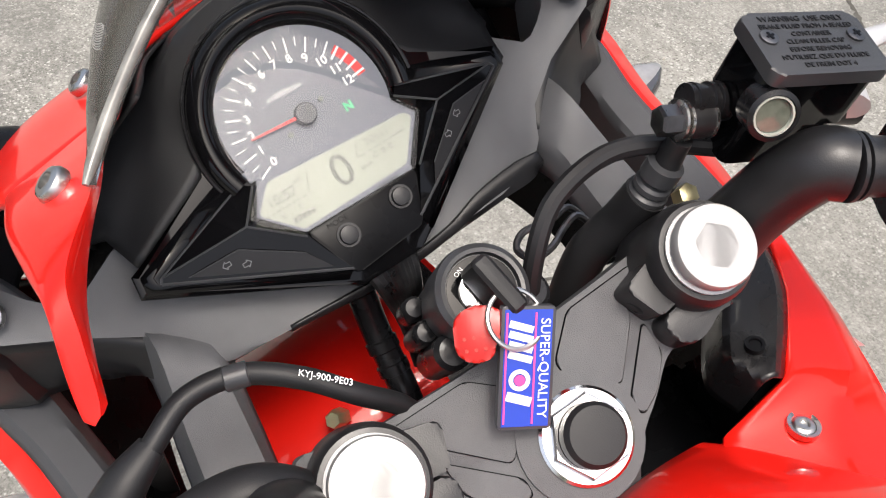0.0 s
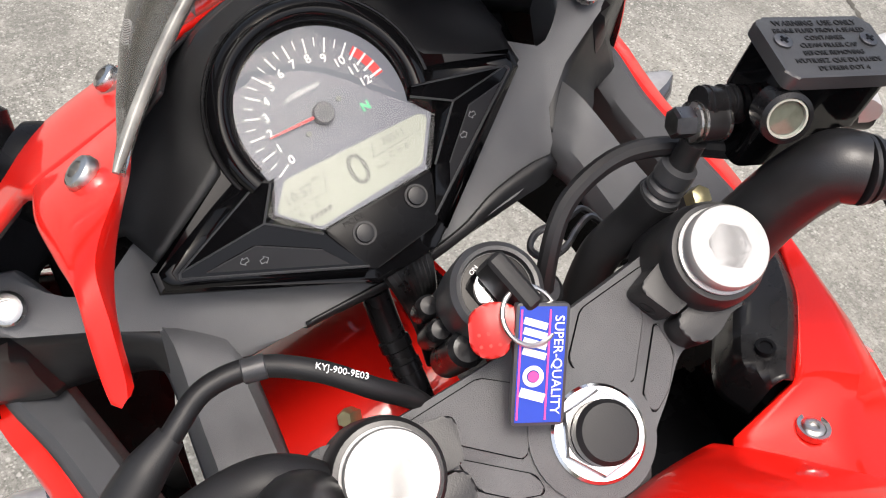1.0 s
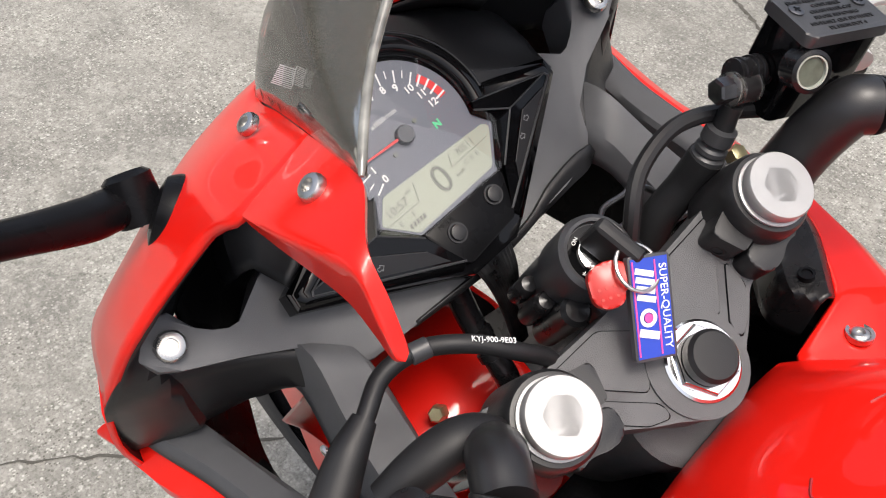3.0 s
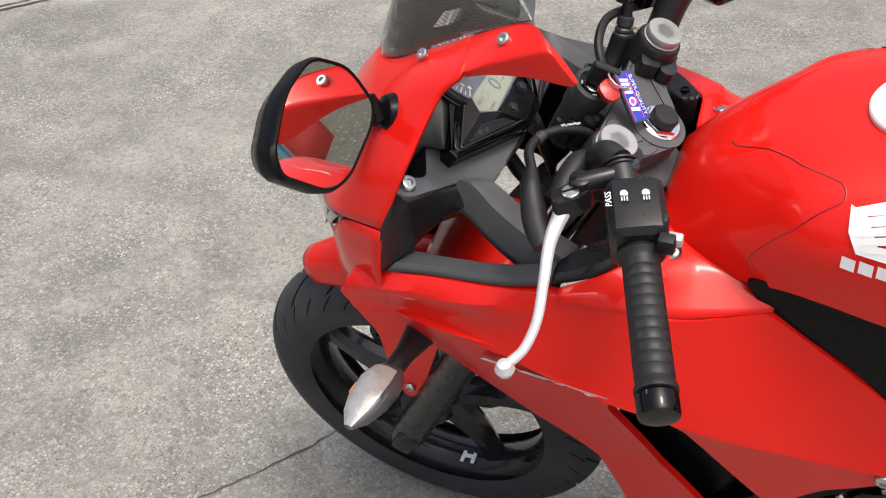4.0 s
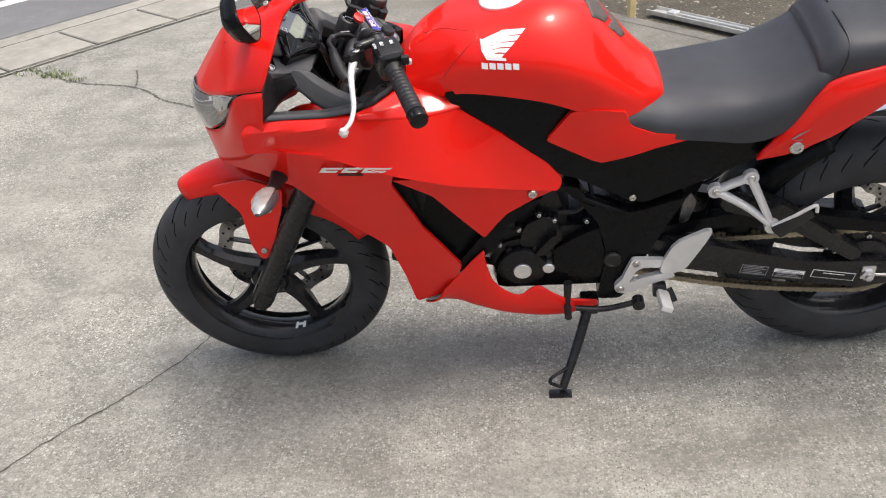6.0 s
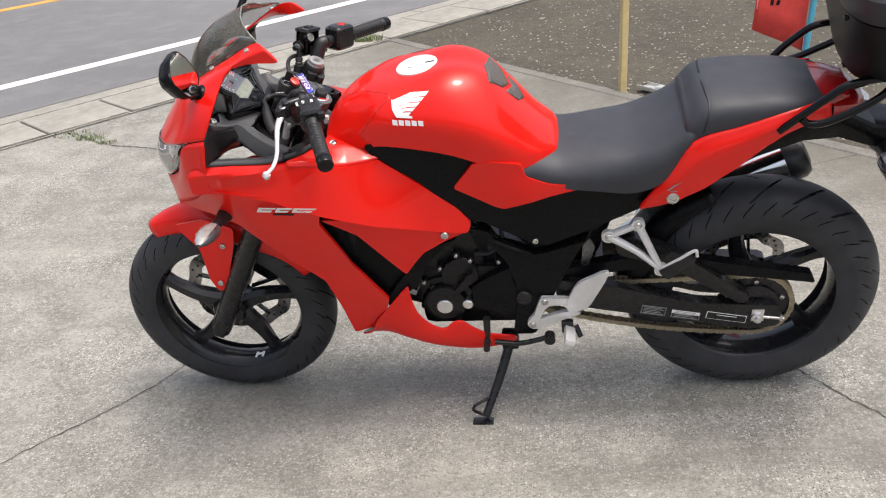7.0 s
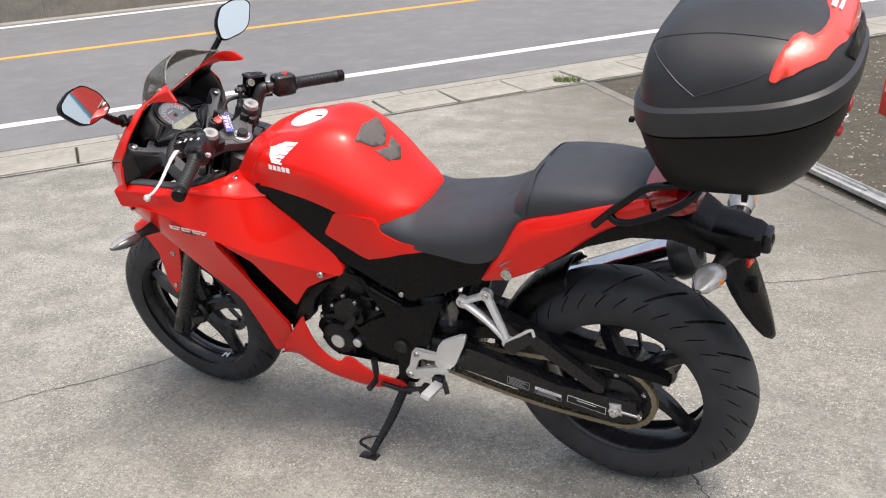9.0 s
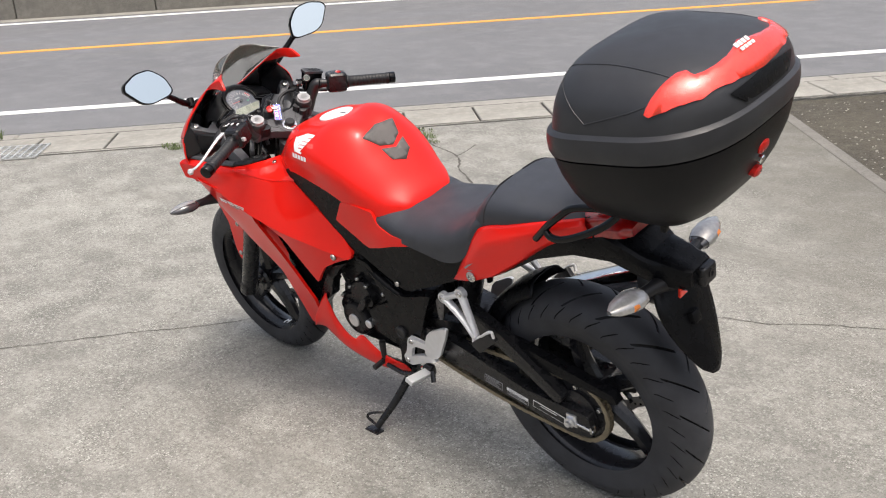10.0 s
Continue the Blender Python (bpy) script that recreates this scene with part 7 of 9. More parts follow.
# ---- steering head
SM = axes((-0.374, 0, 0.895), (0, 1, 0), (-0.886, 0, 0.464))
bm = B()
half = [(0.012, 0.0522), (0.030, 0.0525), (0.052, 0.0535), (0.076, 0.0550), (0.108, 0.0640), (0.116, 0.040), (0.106, 0.014), (0.075, 0.010), (0.057, 0.0073), (0.041, -0.0055), (0.028, -0.0135), (0.018, -0.0225), (0.007, -0.0268)]
prism(bm, rounded([(-x, y) for x, y in reversed(half)] + half, 0.006), -0.024, 0.0, SM, 0.003)
clampm = P("triple_clamp", bm, CLAMPG, "dark grey cast top fork clamp")
for s in (-1, 1):
    for o in ([(0.068, 0.0505), (0.029, 0.0495), (0.0105, 0.0335), (0.0115, 0.0270), (0.0266, 0.0127), (0.0308, 0.0090), (0.0525, 0.0309), (0.0560, 0.0430)], [(0.0565, 0.0262), (0.0305, 0.0008), (0.0312, -0.0080), (0.0435, -0.0026), (0.0560, 0.0100)]):
        bm = B()
        o = [(s * x, y) for x, y in o]
        prism(bm, rounded(o if s < 0 else o[::-1], 0.003), -0.001, 0.0010, SM, 0.0008, 1)
        P("raised_pad", bm, CLAMPG, "", clampm)
        bm = B()
        q = spline(rounded(o, 0.003), 70, lin=True, closed=True)
        tube(bm, [SM @ Vector((x, y, 0.0002)) for x, y in q], 0.0006, 5, 70, closed=True)
        P("pad_groove", bm, BLACK, "dark groove round the pad", clampm)
bm = B()
prism(bm, ring_poly(0.001, 0.001, 0.030, 40), -0.002, 0.0016, SM, 0.001)
P("nut_boss", bm, CLAMPG, "", clampm)
NM = SM @ Matrix.Translation((0.003, 0.0, 0))
bm = B()
lathe(bm, [(0.0222, 0), (0.0222, 0.003), (0.0208, 0.004), (0.0180, 0.004)], NM, 40)
nut = P("stem_nut", bm, CHROME, "chrome steering stem nut with a black plug")
bm = B()
lathe(bm, [(0.0195, 0.003), (0.0195, 0.0055), (0.0182, 0.0072), (0.014, 0.0072)], NM, 6)
P("hexagon", bm, CHROME, "", nut)
bm = B()
lathe(bm, [(0.0145, 0.008), (0.0145, 0.014), (0.0125, 0.0165), (0.008, 0.0168), (0.0, 0.0168)], NM, 32)
P("plug", bm, RUBBER, "black rubber plug", nut)
for s in (-1, 1):
    CM = SM @ Matrix.Translation((s * 0.088, 0.038, 0))
    bar = new("clip_on_bar")
    bar.parent = bike
    bm = B()
    lathe(bm, [(0.0258, -0.014), (0.0250, 0.018), (0.0240, 0.0265), (0.0222, 0.0290), (0.0175, 0.0295)], CM, 40)
    for o, h in (([(0.078, 0.058), (0.072, 0.0500), (0.050, 0.0440), (0.0570, 0.0262), (0.0590, 0.0250), (0.084, 0.0285)], 0.019), ([(0.0585, 0.0232), (0.0572, 0.0147), (0.0625, 0.0062), (0.074, 0.0070), (0.0835, 0.0118), (0.0940, 0.0100), (0.085, 0.0265)], 0.016)):
        o = [(s * x, y) for x, y in o]
        prism(bm, rounded(o if s < 0 else o[::-1], 0.005), -0.012, h, SM, 0.0045, 3)
    P("clamp", bm, BARBLK, "black bar clamp", bar)
    bm = B()
    bolt(bm, SM @ Vector((s * 0.0575, 0.0350, 0.006)), SM.to_3x3() @ Vector((-s * 0.95, -0.3, 0)), 0.006, 0.004)
    P("pinch_bolt", bm, SATIN, "", bar)
    bm = B()
    lathe(bm, [(0.0178, 0.0), (0.0178, 0.0290), (0.0200, 0.0298), (0.0200, 0.0312), (0.0180, 0.0318), (0.0180, 0.0330), (0.0190, 0.0338), (0.0191, 0.0388), (0.0183, 0.0400), (0.0108, 0.0400)], CM, 44)
    lathe(bm, [(0.0108, 0.0400), (0.0098, 0.0310), (0.0, 0.0310)], CM @ Matrix.Rotation(radians(20), 4, "Z"), 6)
    P("fork_cap", bm, CAPALU, "pale aluminium fork cap with a hexagon socket", bar)
    bm = B()
    e1 = Vector((-0.288, -0.346, 0.920)) if s < 0 else Vector((-0.2626, 0.335, 0.9264))
    if s < 0:
        foot_ = Vector((-0.3740, -0.1415, 0.9690))
        tube(bm, [(-0.4010, -0.1000, 0.900), (-0.4035, -0.1140, 0.926), (-0.3990, -0.1225, 0.950), (-0.3880, -0.1310, 0.9670), foot_], [0.0185, 0.0160, 0.0146, 0.0143, 0.0143], 20, 44, flat=0.95)
    else:
        foot_ = Vector((-0.3765, 0.1470, 0.9670))
        tube(bm, [(-0.4020, 0.0980, 0.904), (-0.4025, 0.1130, 0.920), (-0.3965, 0.1265, 0.943), (-0.3885, 0.1355, 0.9610), (-0.3835, 0.1405, 0.9675), foot_], [0.0200, 0.0180, 0.0168, 0.0168, 0.0165, 0.0158], 20, 44, flat=0.98)
    P("bar_arm", bm, BARBLK, "black cast handlebar arm", bar)
    joint = Vector((-0.340, s * 0.206, 0.943 if s < 0 else 0.954))
    cd = (joint - foot_).normalized()
    bm = B()
    tube(bm, [foot_, joint], 0.0132, 18)
    P("bar", bm, BARBLK, "black handlebar tube", bar)
    for k_, r_ in ((0.0, 0.0158), (0.0040, 0.0150)):
        bm = B()
        lathe(bm, [(r_ - 0.0015, -0.0012), (r_, -0.0006), (r_, 0.0012), (r_ - 0.0015, 0.0018)], frame_of(foot_ + cd * k_, cd), 28)
        P("collar", bm, BARBLK, "", bar)
    gd = (e1 - joint).normalized()
    GR = frame_of(joint + gd * 0.010, gd)
    bm = B()
    prof = [(0.0190, 0.0), (0.0200, 0.004), (0.0172, 0.008)]
    for k in range(11):
        prof += [(0.0160, 0.010 + 0.010 * k), (0.0160, 0.0175 + 0.010 * k), (0.0154, 0.0185 + 0.010 * k)]
    prof += [(0.0162, 0.122), (0.0174, 0.124), (0.0174, 0.128), (0.0155, 0.129)]
    lathe(bm, prof, GR, 24)
    P("grip", bm, RUBBER, "black ribbed rubber grip", bar)
    bm = B()
    lathe(bm, [(0.0140, 0.128), (0.0168, 0.131), (0.0168, 0.146), (0.0158, 0.148), (0.009, 0.149)], GR, 28)
    P("bar_end", bm, GLOSS, "black bar end weight", bar)
    # switch housing
    HM = frame_of(joint - gd * 0.020 + Vector((0, 0, 0.003)), gd)
    bm = B()
    block(bm, (0.050, 0.058, 0.062), HM, 0.014, 3)
    swh = P("switch_housing", bm, SATIN, "black switch housing", bar)
    if s < 0:
        for dx, dz, col, sz in ((0.020, 0.016, RUBBER, (0.012, 0.010, 0.020)), (0.022, -0.010, RUBBER, (0.014, 0.012, 0.016))):
            bm = B()
            block(bm, sz, Matrix.Translation(joint + gd * (0.004 - dz * 0.8)) @ Matrix.Translation((dx, 0, 0.024 - abs(dz) * 0.4)), 0.003)
            P("switch", bm, col, "", swh)
        bm = B()
        block(bm, (0.014, 0.010, 0.010), Matrix.Translation((-0.312, s * 0.196, 0.945)), 0.003)
        P("switch", bm, SILVERPAINT, "pale horn button", swh)
        TM = axes((-0.352, s * 0.190, 0.9805), (-0.35, 0.93, 0.12), (-0.93, -0.35, 0.05))
        for k in range(2):
            bm = B()
            prism(bm, rounded([(-0.004, -0.004), (0.001, -0.004), (0.004, 0.0), (0.001, 0.004), (-0.004, 0.004)], 0.002), 0, 0.0006, TM @ Matrix.Translation((0.004, 0.004 - 0.018 * k, 0)) @ Matrix.Diagonal((0.8, 0.8, 1, 1)))
            for j in range(3):
                block(bm, (0.004, 0.0010, 0.0006), TM @ Matrix.Translation((-0.0025, 0.0018 + 0.0022 * j - 0.018 * k, 0.0003)))
            P("switch_icon", bm, WHITE, "white lamp icon", swh)
        letters("switch_text", "PASS", 0.0075, TM @ Matrix.Translation((-0.002, 0.017, 0.0)), WHITE, swh, 0.0004)
    else:
        bm = B()
        block(bm, (0.020, 0.018, 0.012), Matrix.Translation((-0.343, s * 0.194, 0.984)) @ Matrix.Rotation(radians(15), 4, "X"), 0.004)
        P("kill_switch", bm, KEYRED, "red engine stop switch", swh)
# clutch lever and perch on the left
lev = new("clutch_lever")
lev.parent = bike
bm = B()
prism(bm, rounded([(-0.424, -0.186), (-0.414, -0.200), (-0.396, -0.187), (-0.388, -0.172), (-0.396, -0.158), (-0.409, -0.170)], 0.006), 0.944, 0.9655, Matrix(), 0.003)
P("perch", bm, SATIN, "black lever perch", lev)
bm = B()
bd = Vector((-0.3605, -0.1450, 0.9670)) - Vector((-0.3960, -0.1675, 0.9660))
lathe(bm, [(0.0040, -0.010), (0.0090, -0.009), (0.0098, 0.000), (0.0098, 0.037), (0.0088, 0.040), (0.0060, 0.041)], frame_of((-0.3960, -0.1675, 0.9660), bd), 24)
P("perch_barrel", bm, SATIN, "black clamp barrel round the bar", lev)
for q in ((-0.3610, -0.1445, 0.9720), (-0.3590, -0.1490, 0.9600)):
    bm = B()
    lathe(bm, [(0.0052, -0.004), (0.0052, 0.004), (0.0040, 0.005), (0.0, 0.005)], frame_of(q, bd), 6)
    P("perch_bolt", bm, DARKSTEEL, "", lev)
for q, r in (((-0.4056, -0.1832, 0.9650), 0.0080), ((-0.4004, -0.1704, 0.9700), 0.0098)):
    bm = B()
    lathe(bm, [(r * 1.05, -0.006), (r, 0), (r, 0.003), (r * 0.85, 0.004), (0.0, 0.0044)], Matrix.Translation(q), 24)
    sc_ = P("pivot_screw", bm, STEEL if r < 0.009 else SATIN, "slotted pivot screw", lev)
    bm = B()
    block(bm, (r * 1.7, 0.0018, 0.0012), Matrix.Translation(q) @ Matrix.Translation((0, 0, 0.0042)) @ Matrix.Rotation(0.6, 4, "Z"))
    P("slot", bm, BLACK, "", sc_)
bm = B()
tube(bm, [(-0.411, -0.186, 0.950), (-0.415, -0.215, 0.937), (-0.411, -0.250, 0.921), (-0.408, -0.280, 0.906), (-0.413, -0.303, 0.893), (-0.423, -0.316, 0.886)], [0.0085, 0.0060, 0.0050, 0.0046, 0.0046], 12, 40, flat=0.7)
lathe(bm, [(0.002, -0.0090), (0.006, -0.0072), (0.0090, 0), (0.006, 0.0072), (0.002, 0.0090)], Matrix.Translation((-0.425, -0.320, 0.883)), 16)
P("lever", bm, SILVERPAINT, "silver ball-ended lever", lev)
bm = B()
tube(bm, [(-0.421, -0.216, 0.927), (-0.433, -0.200, 0.934), (-0.442, -0.183, 0.941), (-0.449, -0.166, 0.949), (-0.4525, -0.155, 0.9525), (-0.454, -0.150, 0.954)], [0.0105, 0.0118, 0.0120, 0.0108, 0.0092, 0.0062], 18, 36, flat=0.85)
P("lever_boot", bm, RUBBER, "black rubber boot", lev)
bm = B()
tube(bm, [(-0.447, -0.164, 0.950), (-0.4545, -0.148, 0.955), (-0.4625, -0.130, 0.957), (-0.460, -0.108, 0.955), (-0.446, -0.088, 0.950), (-0.432, -0.072, 0.938), (-0.425, -0.055, 0.915), (-0.42, -0.04, 0.86)], 0.0048, 12, 60)
cab = P("clutch_cable", bm, RUBBER, "black clutch cable with a printed code")
bm = B()
lathe(bm, [(0.0049, -0.005), (0.0054, -0.0045), (0.0054, 0.0045), (0.0049, 0.005)], frame_of((-0.4595, -0.109, 0.9555), (0.30, 0.95, -0.07)), 16)
P("collar", bm, LIDBLK, "grey sleeve on the cable", cab)
TX = axes((-0.4385, -0.0800, 0.9515), (0.60, 0.72, -0.35), (-0.74, 0.62, 0.2))
letters("cable_text", "KYJ-900-9E03", 0.0040, TX, WHITE, cab, 0.0003)
bm = B()
tube(bm, [(-0.424, -0.168, 0.940), (-0.4205, -0.150, 0.947), (-0.4150, -0.128, 0.950), (-0.4090, -0.112, 0.935), (-0.407, -0.100, 0.900)], [0.0100, 0.0116, 0.0112, 0.0092, 0.007], 18, 36)
P("harness_sleeve", bm, RUBBER, "black rubber wiring sleeve")

# front brake lever, master cylinder and hose on the right
mc = new("brake_master_cylinder")
mc.parent = bike
RM = axes((-0.4165, 0.1615, 1.0005), (0.31, 0.91, -0.29), (-0.92, 0.34, 0.06))
bm = B()
prism(bm, rounded([(-0.0275, -0.0165), (0.0275, -0.0165), (0.0275, 0.0165), (-0.0275, 0.0165)], 0.005), -0.034, -0.006, RM)
prism(bm, rounded([(-0.024, -0.014), (0.026, -0.014), (0.026, 0.014), (-0.024, 0.014)], 0.006), -0.060, -0.034, RM)
P("reservoir", bm, GLOSS, "black brake fluid reservoir", mc)
bm = B()
tube(bm, [RM @ Vector((-0.046, 0.004, -0.036)), RM @ Vector((0.05, 0.0, -0.044))], 0.0080, 16)
for q in (-0.042, -0.034, -0.030):
    lathe(bm, [(0.0078, -0.0015), (0.0086, -0.001), (0.0086, 0.001), (0.0078, 0.0015)], frame_of(RM @ Vector((q, 0.0038, -0.0364)), RM.to_3x3() @ Vector((1, 0, -0.08))), 20)
P("cylinder", bm, SATIN, "black master cylinder barrel", mc)
bm = B()
prism(bm, rounded([(-0.0300, -0.0185), (0.0300, -0.0185), (0.0300, 0.0185), (-0.0300, 0.0185)], 0.005), -0.007, 0.0, RM, 0.002)
cap = P("lid", bm, LIDBLK, "black reservoir lid with warning text", mc)
for k, tx in enumerate(("WARNING  USE ONLY", "BRAKE FLUID FROM A SEALED", "CONTAINER", "CLEAN FILLER CAP", "BEFORE REMOVING", "N'UTILISEZ QUE DU FLUIDE", "DE FREIN DOT 4")):
    letters("lid_text", tx, 0.0036 if k else 0.0044, RM @ Matrix.Translation((0.0, 0.0140 - 0.0046 * k, 0.0002)), RUBBER, cap, 0.0003)
for x in (-0.0225, 0.0225):
    bm = B()
    lathe(bm, [(0.0042, 0), (0.0042, 0.0010), (0.0032, 0.0014)], RM @ Matrix.Translation((x, 0.003, 0)), 18)
    sc_ = P("lid_screw", bm, DARKSTEEL, "cross-headed lid screw", cap)
    bm = B()
    for a in (20, 110):
        block(bm, (0.0042, 0.0011, 0.0005), RM @ Matrix.Translation((x, 0.003, 0.0015)) @ Matrix.Rotation(radians(a), 4, "Z"))
    P("cross_slot", bm, BLACK, "", sc_)
bm = B()
sg = frame_of((-0.4055, 0.1268, 0.9890), (0.80, -0.40, 0.40))
lathe(bm, [(0.0115, -0.01), (0.0115, 0.002), (0.0094, 0.003), (0.0090, 0.0)], sg, 28)
P("sight_rim", bm, SATIN, "", mc)
bm = B()
lathe(bm, [(0.0078, 0.0), (0.0076, 0.0012), (0.0, 0.0015)], sg, 28)
P("sight_glass", bm, material("oil_sight_glass", (0.085, 0.095, 0.075), 0.1, coat=1.0, vary=0.5, scale=120), "dull green fluid sight glass", mc)
bm = B()
lathe(bm, [(0.0078, 0.0), (0.0080, 0.0026), (0.0089, 0.0026), (0.0091, 0.0)], sg, 28)
P("sight_ring", bm, material("sight_ring_plastic", (0.36, 0.38, 0.33), 0.25, vary=0.2, scale=200), "pale ring round the sight glass", mc)
bm = B()
bj = frame_of((-0.436, 0.108, 0.974), (-0.31, -0.91, 0.29))
lathe(bm, [(0.0088, -0.014), (0.0088, -0.001)], bj, 24)
P("banjo", bm, BARBLK, "black banjo fitting", mc)
for h in (-0.0015, 0.0015, -0.0135):
    bm = B()
    lathe(bm, [(0.0086, h), (0.0094, h + 0.0003), (0.0094, h + 0.0015), (0.0086, h + 0.0018)], bj, 24)
    P("sealing_ring", bm, STEEL, "bright sealing ring", mc)
bm = B()
lathe(bm, [(0.0072, 0.003), (0.0072, 0.0115), (0.0058, 0.0125), (0.0045, 0.0125)], bj, 6)
lathe(bm, [(0.0045, 0.0125), (0.0040, 0.009), (0.0, 0.009)], bj, 12)
P("banjo_bolt", bm, DARKSTEEL, "dark steel banjo bolt", mc)
bm = B()
tube(bm, [(-0.4330, 0.1060, 0.966), (-0.4342, 0.1030, 0.957), (-0.4345, 0.1000, 0.948)], [0.0058, 0.0062, 0.0066], 14, 16)
tube(bm, [(-0.4370, 0.0930, 0.934), (-0.4430, 0.0850, 0.914), (-0.4490, 0.0680, 0.892), (-0.445, 0.045, 0.845)], 0.0108, 16, 30)
P("brake_hose", bm, RUBBER, "black brake hose with a ribbed collar", mc)
bm = B()
lathe(bm, [(0.0060, -0.0030), (0.0090, -0.0020), (0.0092, 0.0060), (0.0078, 0.0075), (0.0078, 0.0090), (0.0092, 0.0105), (0.0094, 0.0130), (0.0082, 0.0145), (0.0100, 0.0160), (0.0100, 0.0185), (0.0085, 0.0195)], frame_of((-0.4345, 0.0995, 0.9500), (-0.14, -0.36, -0.92)), 22)
P("hose_collar", bm, LIDBLK, "dark grey ribbed hose collar", mc)
bm = B()
lathe(bm, [(0.0055, -0.004), (0.0055, 0.004), (0.003, 0.005)], frame_of((-0.429, 0.111, 0.925), (0.5, 0.1, 0.85)), 6)
P("hose_fitting", bm, BRASS, "brass hose fitting", mc)
bm = B()
tube(bm, [(-0.405, 0.185, 0.955), (-0.432, 0.215, 0.947), (-0.437, 0.260, 0.934), (-0.432, 0.300, 0.914), (-0.424, 0.330, 0.894)], [0.010, 0.0075, 0.0065, 0.006, 0.007], 12, 40, flat=0.7)
P("brake_lever", bm, SILVERPAINT, "silver brake lever", mc)
bm = B()
tube(bm, [(-0.385, 0.175, 0.935), (-0.425, 0.135, 0.945), (-0.449, 0.085, 0.960), (-0.449, 0.048, 0.955), (-0.438, 0.026, 0.935), (-0.43, 0.016, 0.88)], 0.0048, 10, 50)
P("throttle_cable", bm, RUBBER, "black throttle cable")
bm = B()
tube(bm, [(-0.4660, 0.0800, 0.898), (-0.4715, 0.0745, 0.904), (-0.4700, 0.0630, 0.905), (-0.4720, 0.0465, 0.906), (-0.4660, 0.0378, 0.906), (-0.4565, 0.0405, 0.906), (-0.4560, 0.0515, 0.906), (-0.4620, 0.0645, 0.905), (-0.4640, 0.0745, 0.905), (-0.4575, 0.0800, 0.898)], 0.0019, 8, 80)
P("cable_guide", bm, DARKSTEEL, "bent wire cable guide")

# ignition lock, keys and tag
IM = SM @ Matrix.Translation((-0.0012, 0.0780, 0))
bm = B()
lathe(bm, [(0.0185, -0.075), (0.0195, -0.050), (0.0195, -0.030), (0.0215, -0.024), (0.0222, 0.004), (0.0215, 0.0085), (0.0190, 0.0105), (0.0172, 0.0102), (0.0166, 0.0070)], IM, 44)
lockb = P("lock_barrel", bm, LIDBLK, "satin black ignition lock")
bm = B()
block(bm, (0.034, 0.040, 0.026), IM @ Matrix.Translation((0.004, -0.030, -0.020)), 0.008, 3)
P("lock_bracket", bm, LIDBLK, "", lockb)
for x, y, r, h in ((-0.021, -0.015, 0.0090, -0.010), (-0.023, -0.001, 0.0062, -0.026), (0.023, -0.012, 0.0095, -0.002), (-0.019, 0.012, 0.0060, -0.036)):
    bm = B()
    lathe(bm, [(r, -0.060), (r, h - 0.004), (r * 0.75, h - 0.001), (0.0, h)], IM @ Matrix.Translation((x, y, 0)), 22)
    P("lock_lug", bm, SATIN, "", lockb)
bm = B()
lathe(bm, [(0.0168, 0.0060), (0.0160, 0.0072), (0.0105, 0.0075)], IM, 36)
lk = P("lock_ring", bm, GLOSS, "black lock ring with white words")
bm = B()
lathe(bm, [(0.0105, 0.0060), (0.0105, 0.0090), (0.0085, 0.0098), (0.0, 0.0098)], IM, 28)
P("lock_core", bm, CHROME, "", lk)
for a, tx in ((200, "OFF"), (110, "ON")):
    letters("lock_text", tx, 0.0031, IM @ Matrix.Rotation(radians(a), 4, "Z") @ Matrix.Translation((0.0132, 0, 0.0077)) @ Matrix.Rotation(radians(-90), 4, "Z"), WHITE, lk, 0.0002)

keys = thing("key_bunch", "red and black key with a steel ring in the ignition lock", "keys", LEAN)
bm = B()
block(bm, (0.0095, 0.029, 0.026), IM @ Matrix.Translation((-0.0005, -0.002, 0.0245)) @ Matrix.Rotation(radians(8), 4, "Z"), 0.0042, 3)
part("black_key_head", bm, RUBBER, keys, "black plastic key head")
KM = axes(SM @ Vector((-0.0175, 0.0640, 0.026)), SM.to_3x3() @ Vector((0.90, -0.42, 0.25)), SM.to_3x3() @ Vector((0.35, 0.90, 0.10)))
bm = B()
prism(bm, rounded([(-0.014, -0.010), (-0.012, 0.009), (0.000, 0.014), (0.012, 0.010), (0.015, 0.002), (0.006, -0.004), (0.006, -0.012), (-0.004, -0.016)], 0.005), -0.003, 0.003, KM @ Matrix.Diagonal((0.85, 0.85, 1, 1)), 0.002)
rk = part("red_key_head", bm, KEYRED, keys, "red plastic key head with dimples")
bm = B()
for k in range(6):
    lathe(bm, [(0.0008, 0.003), (0.0008, 0.0034)], KM @ Matrix.Translation((-0.007 + 0.004 * (k % 3), -0.007 + 0.005 * (k // 3), 0)), 8)
part("dimple", bm, material("key_dimple", (0.45, 0.02, 0.01), 0.5, vary=0.05), rk)
bm = B()
rc = SM @ Vector((-0.0035, 0.0605, 0.032))
nrm = SM.to_3x3() @ Vector((0.15, -0.1, 1))
rm = frame_of(rc, nrm)
tube(bm, [rm @ Vector((0.0125 * math.cos(a), 0.0125 * math.sin(a), 0)) for a in np.linspace(0, 2 * math.pi, 25)[:-1]], 0.0011, 8, 48, closed=True)
part("key_ring", bm, STEEL, keys, "polished steel split ring")
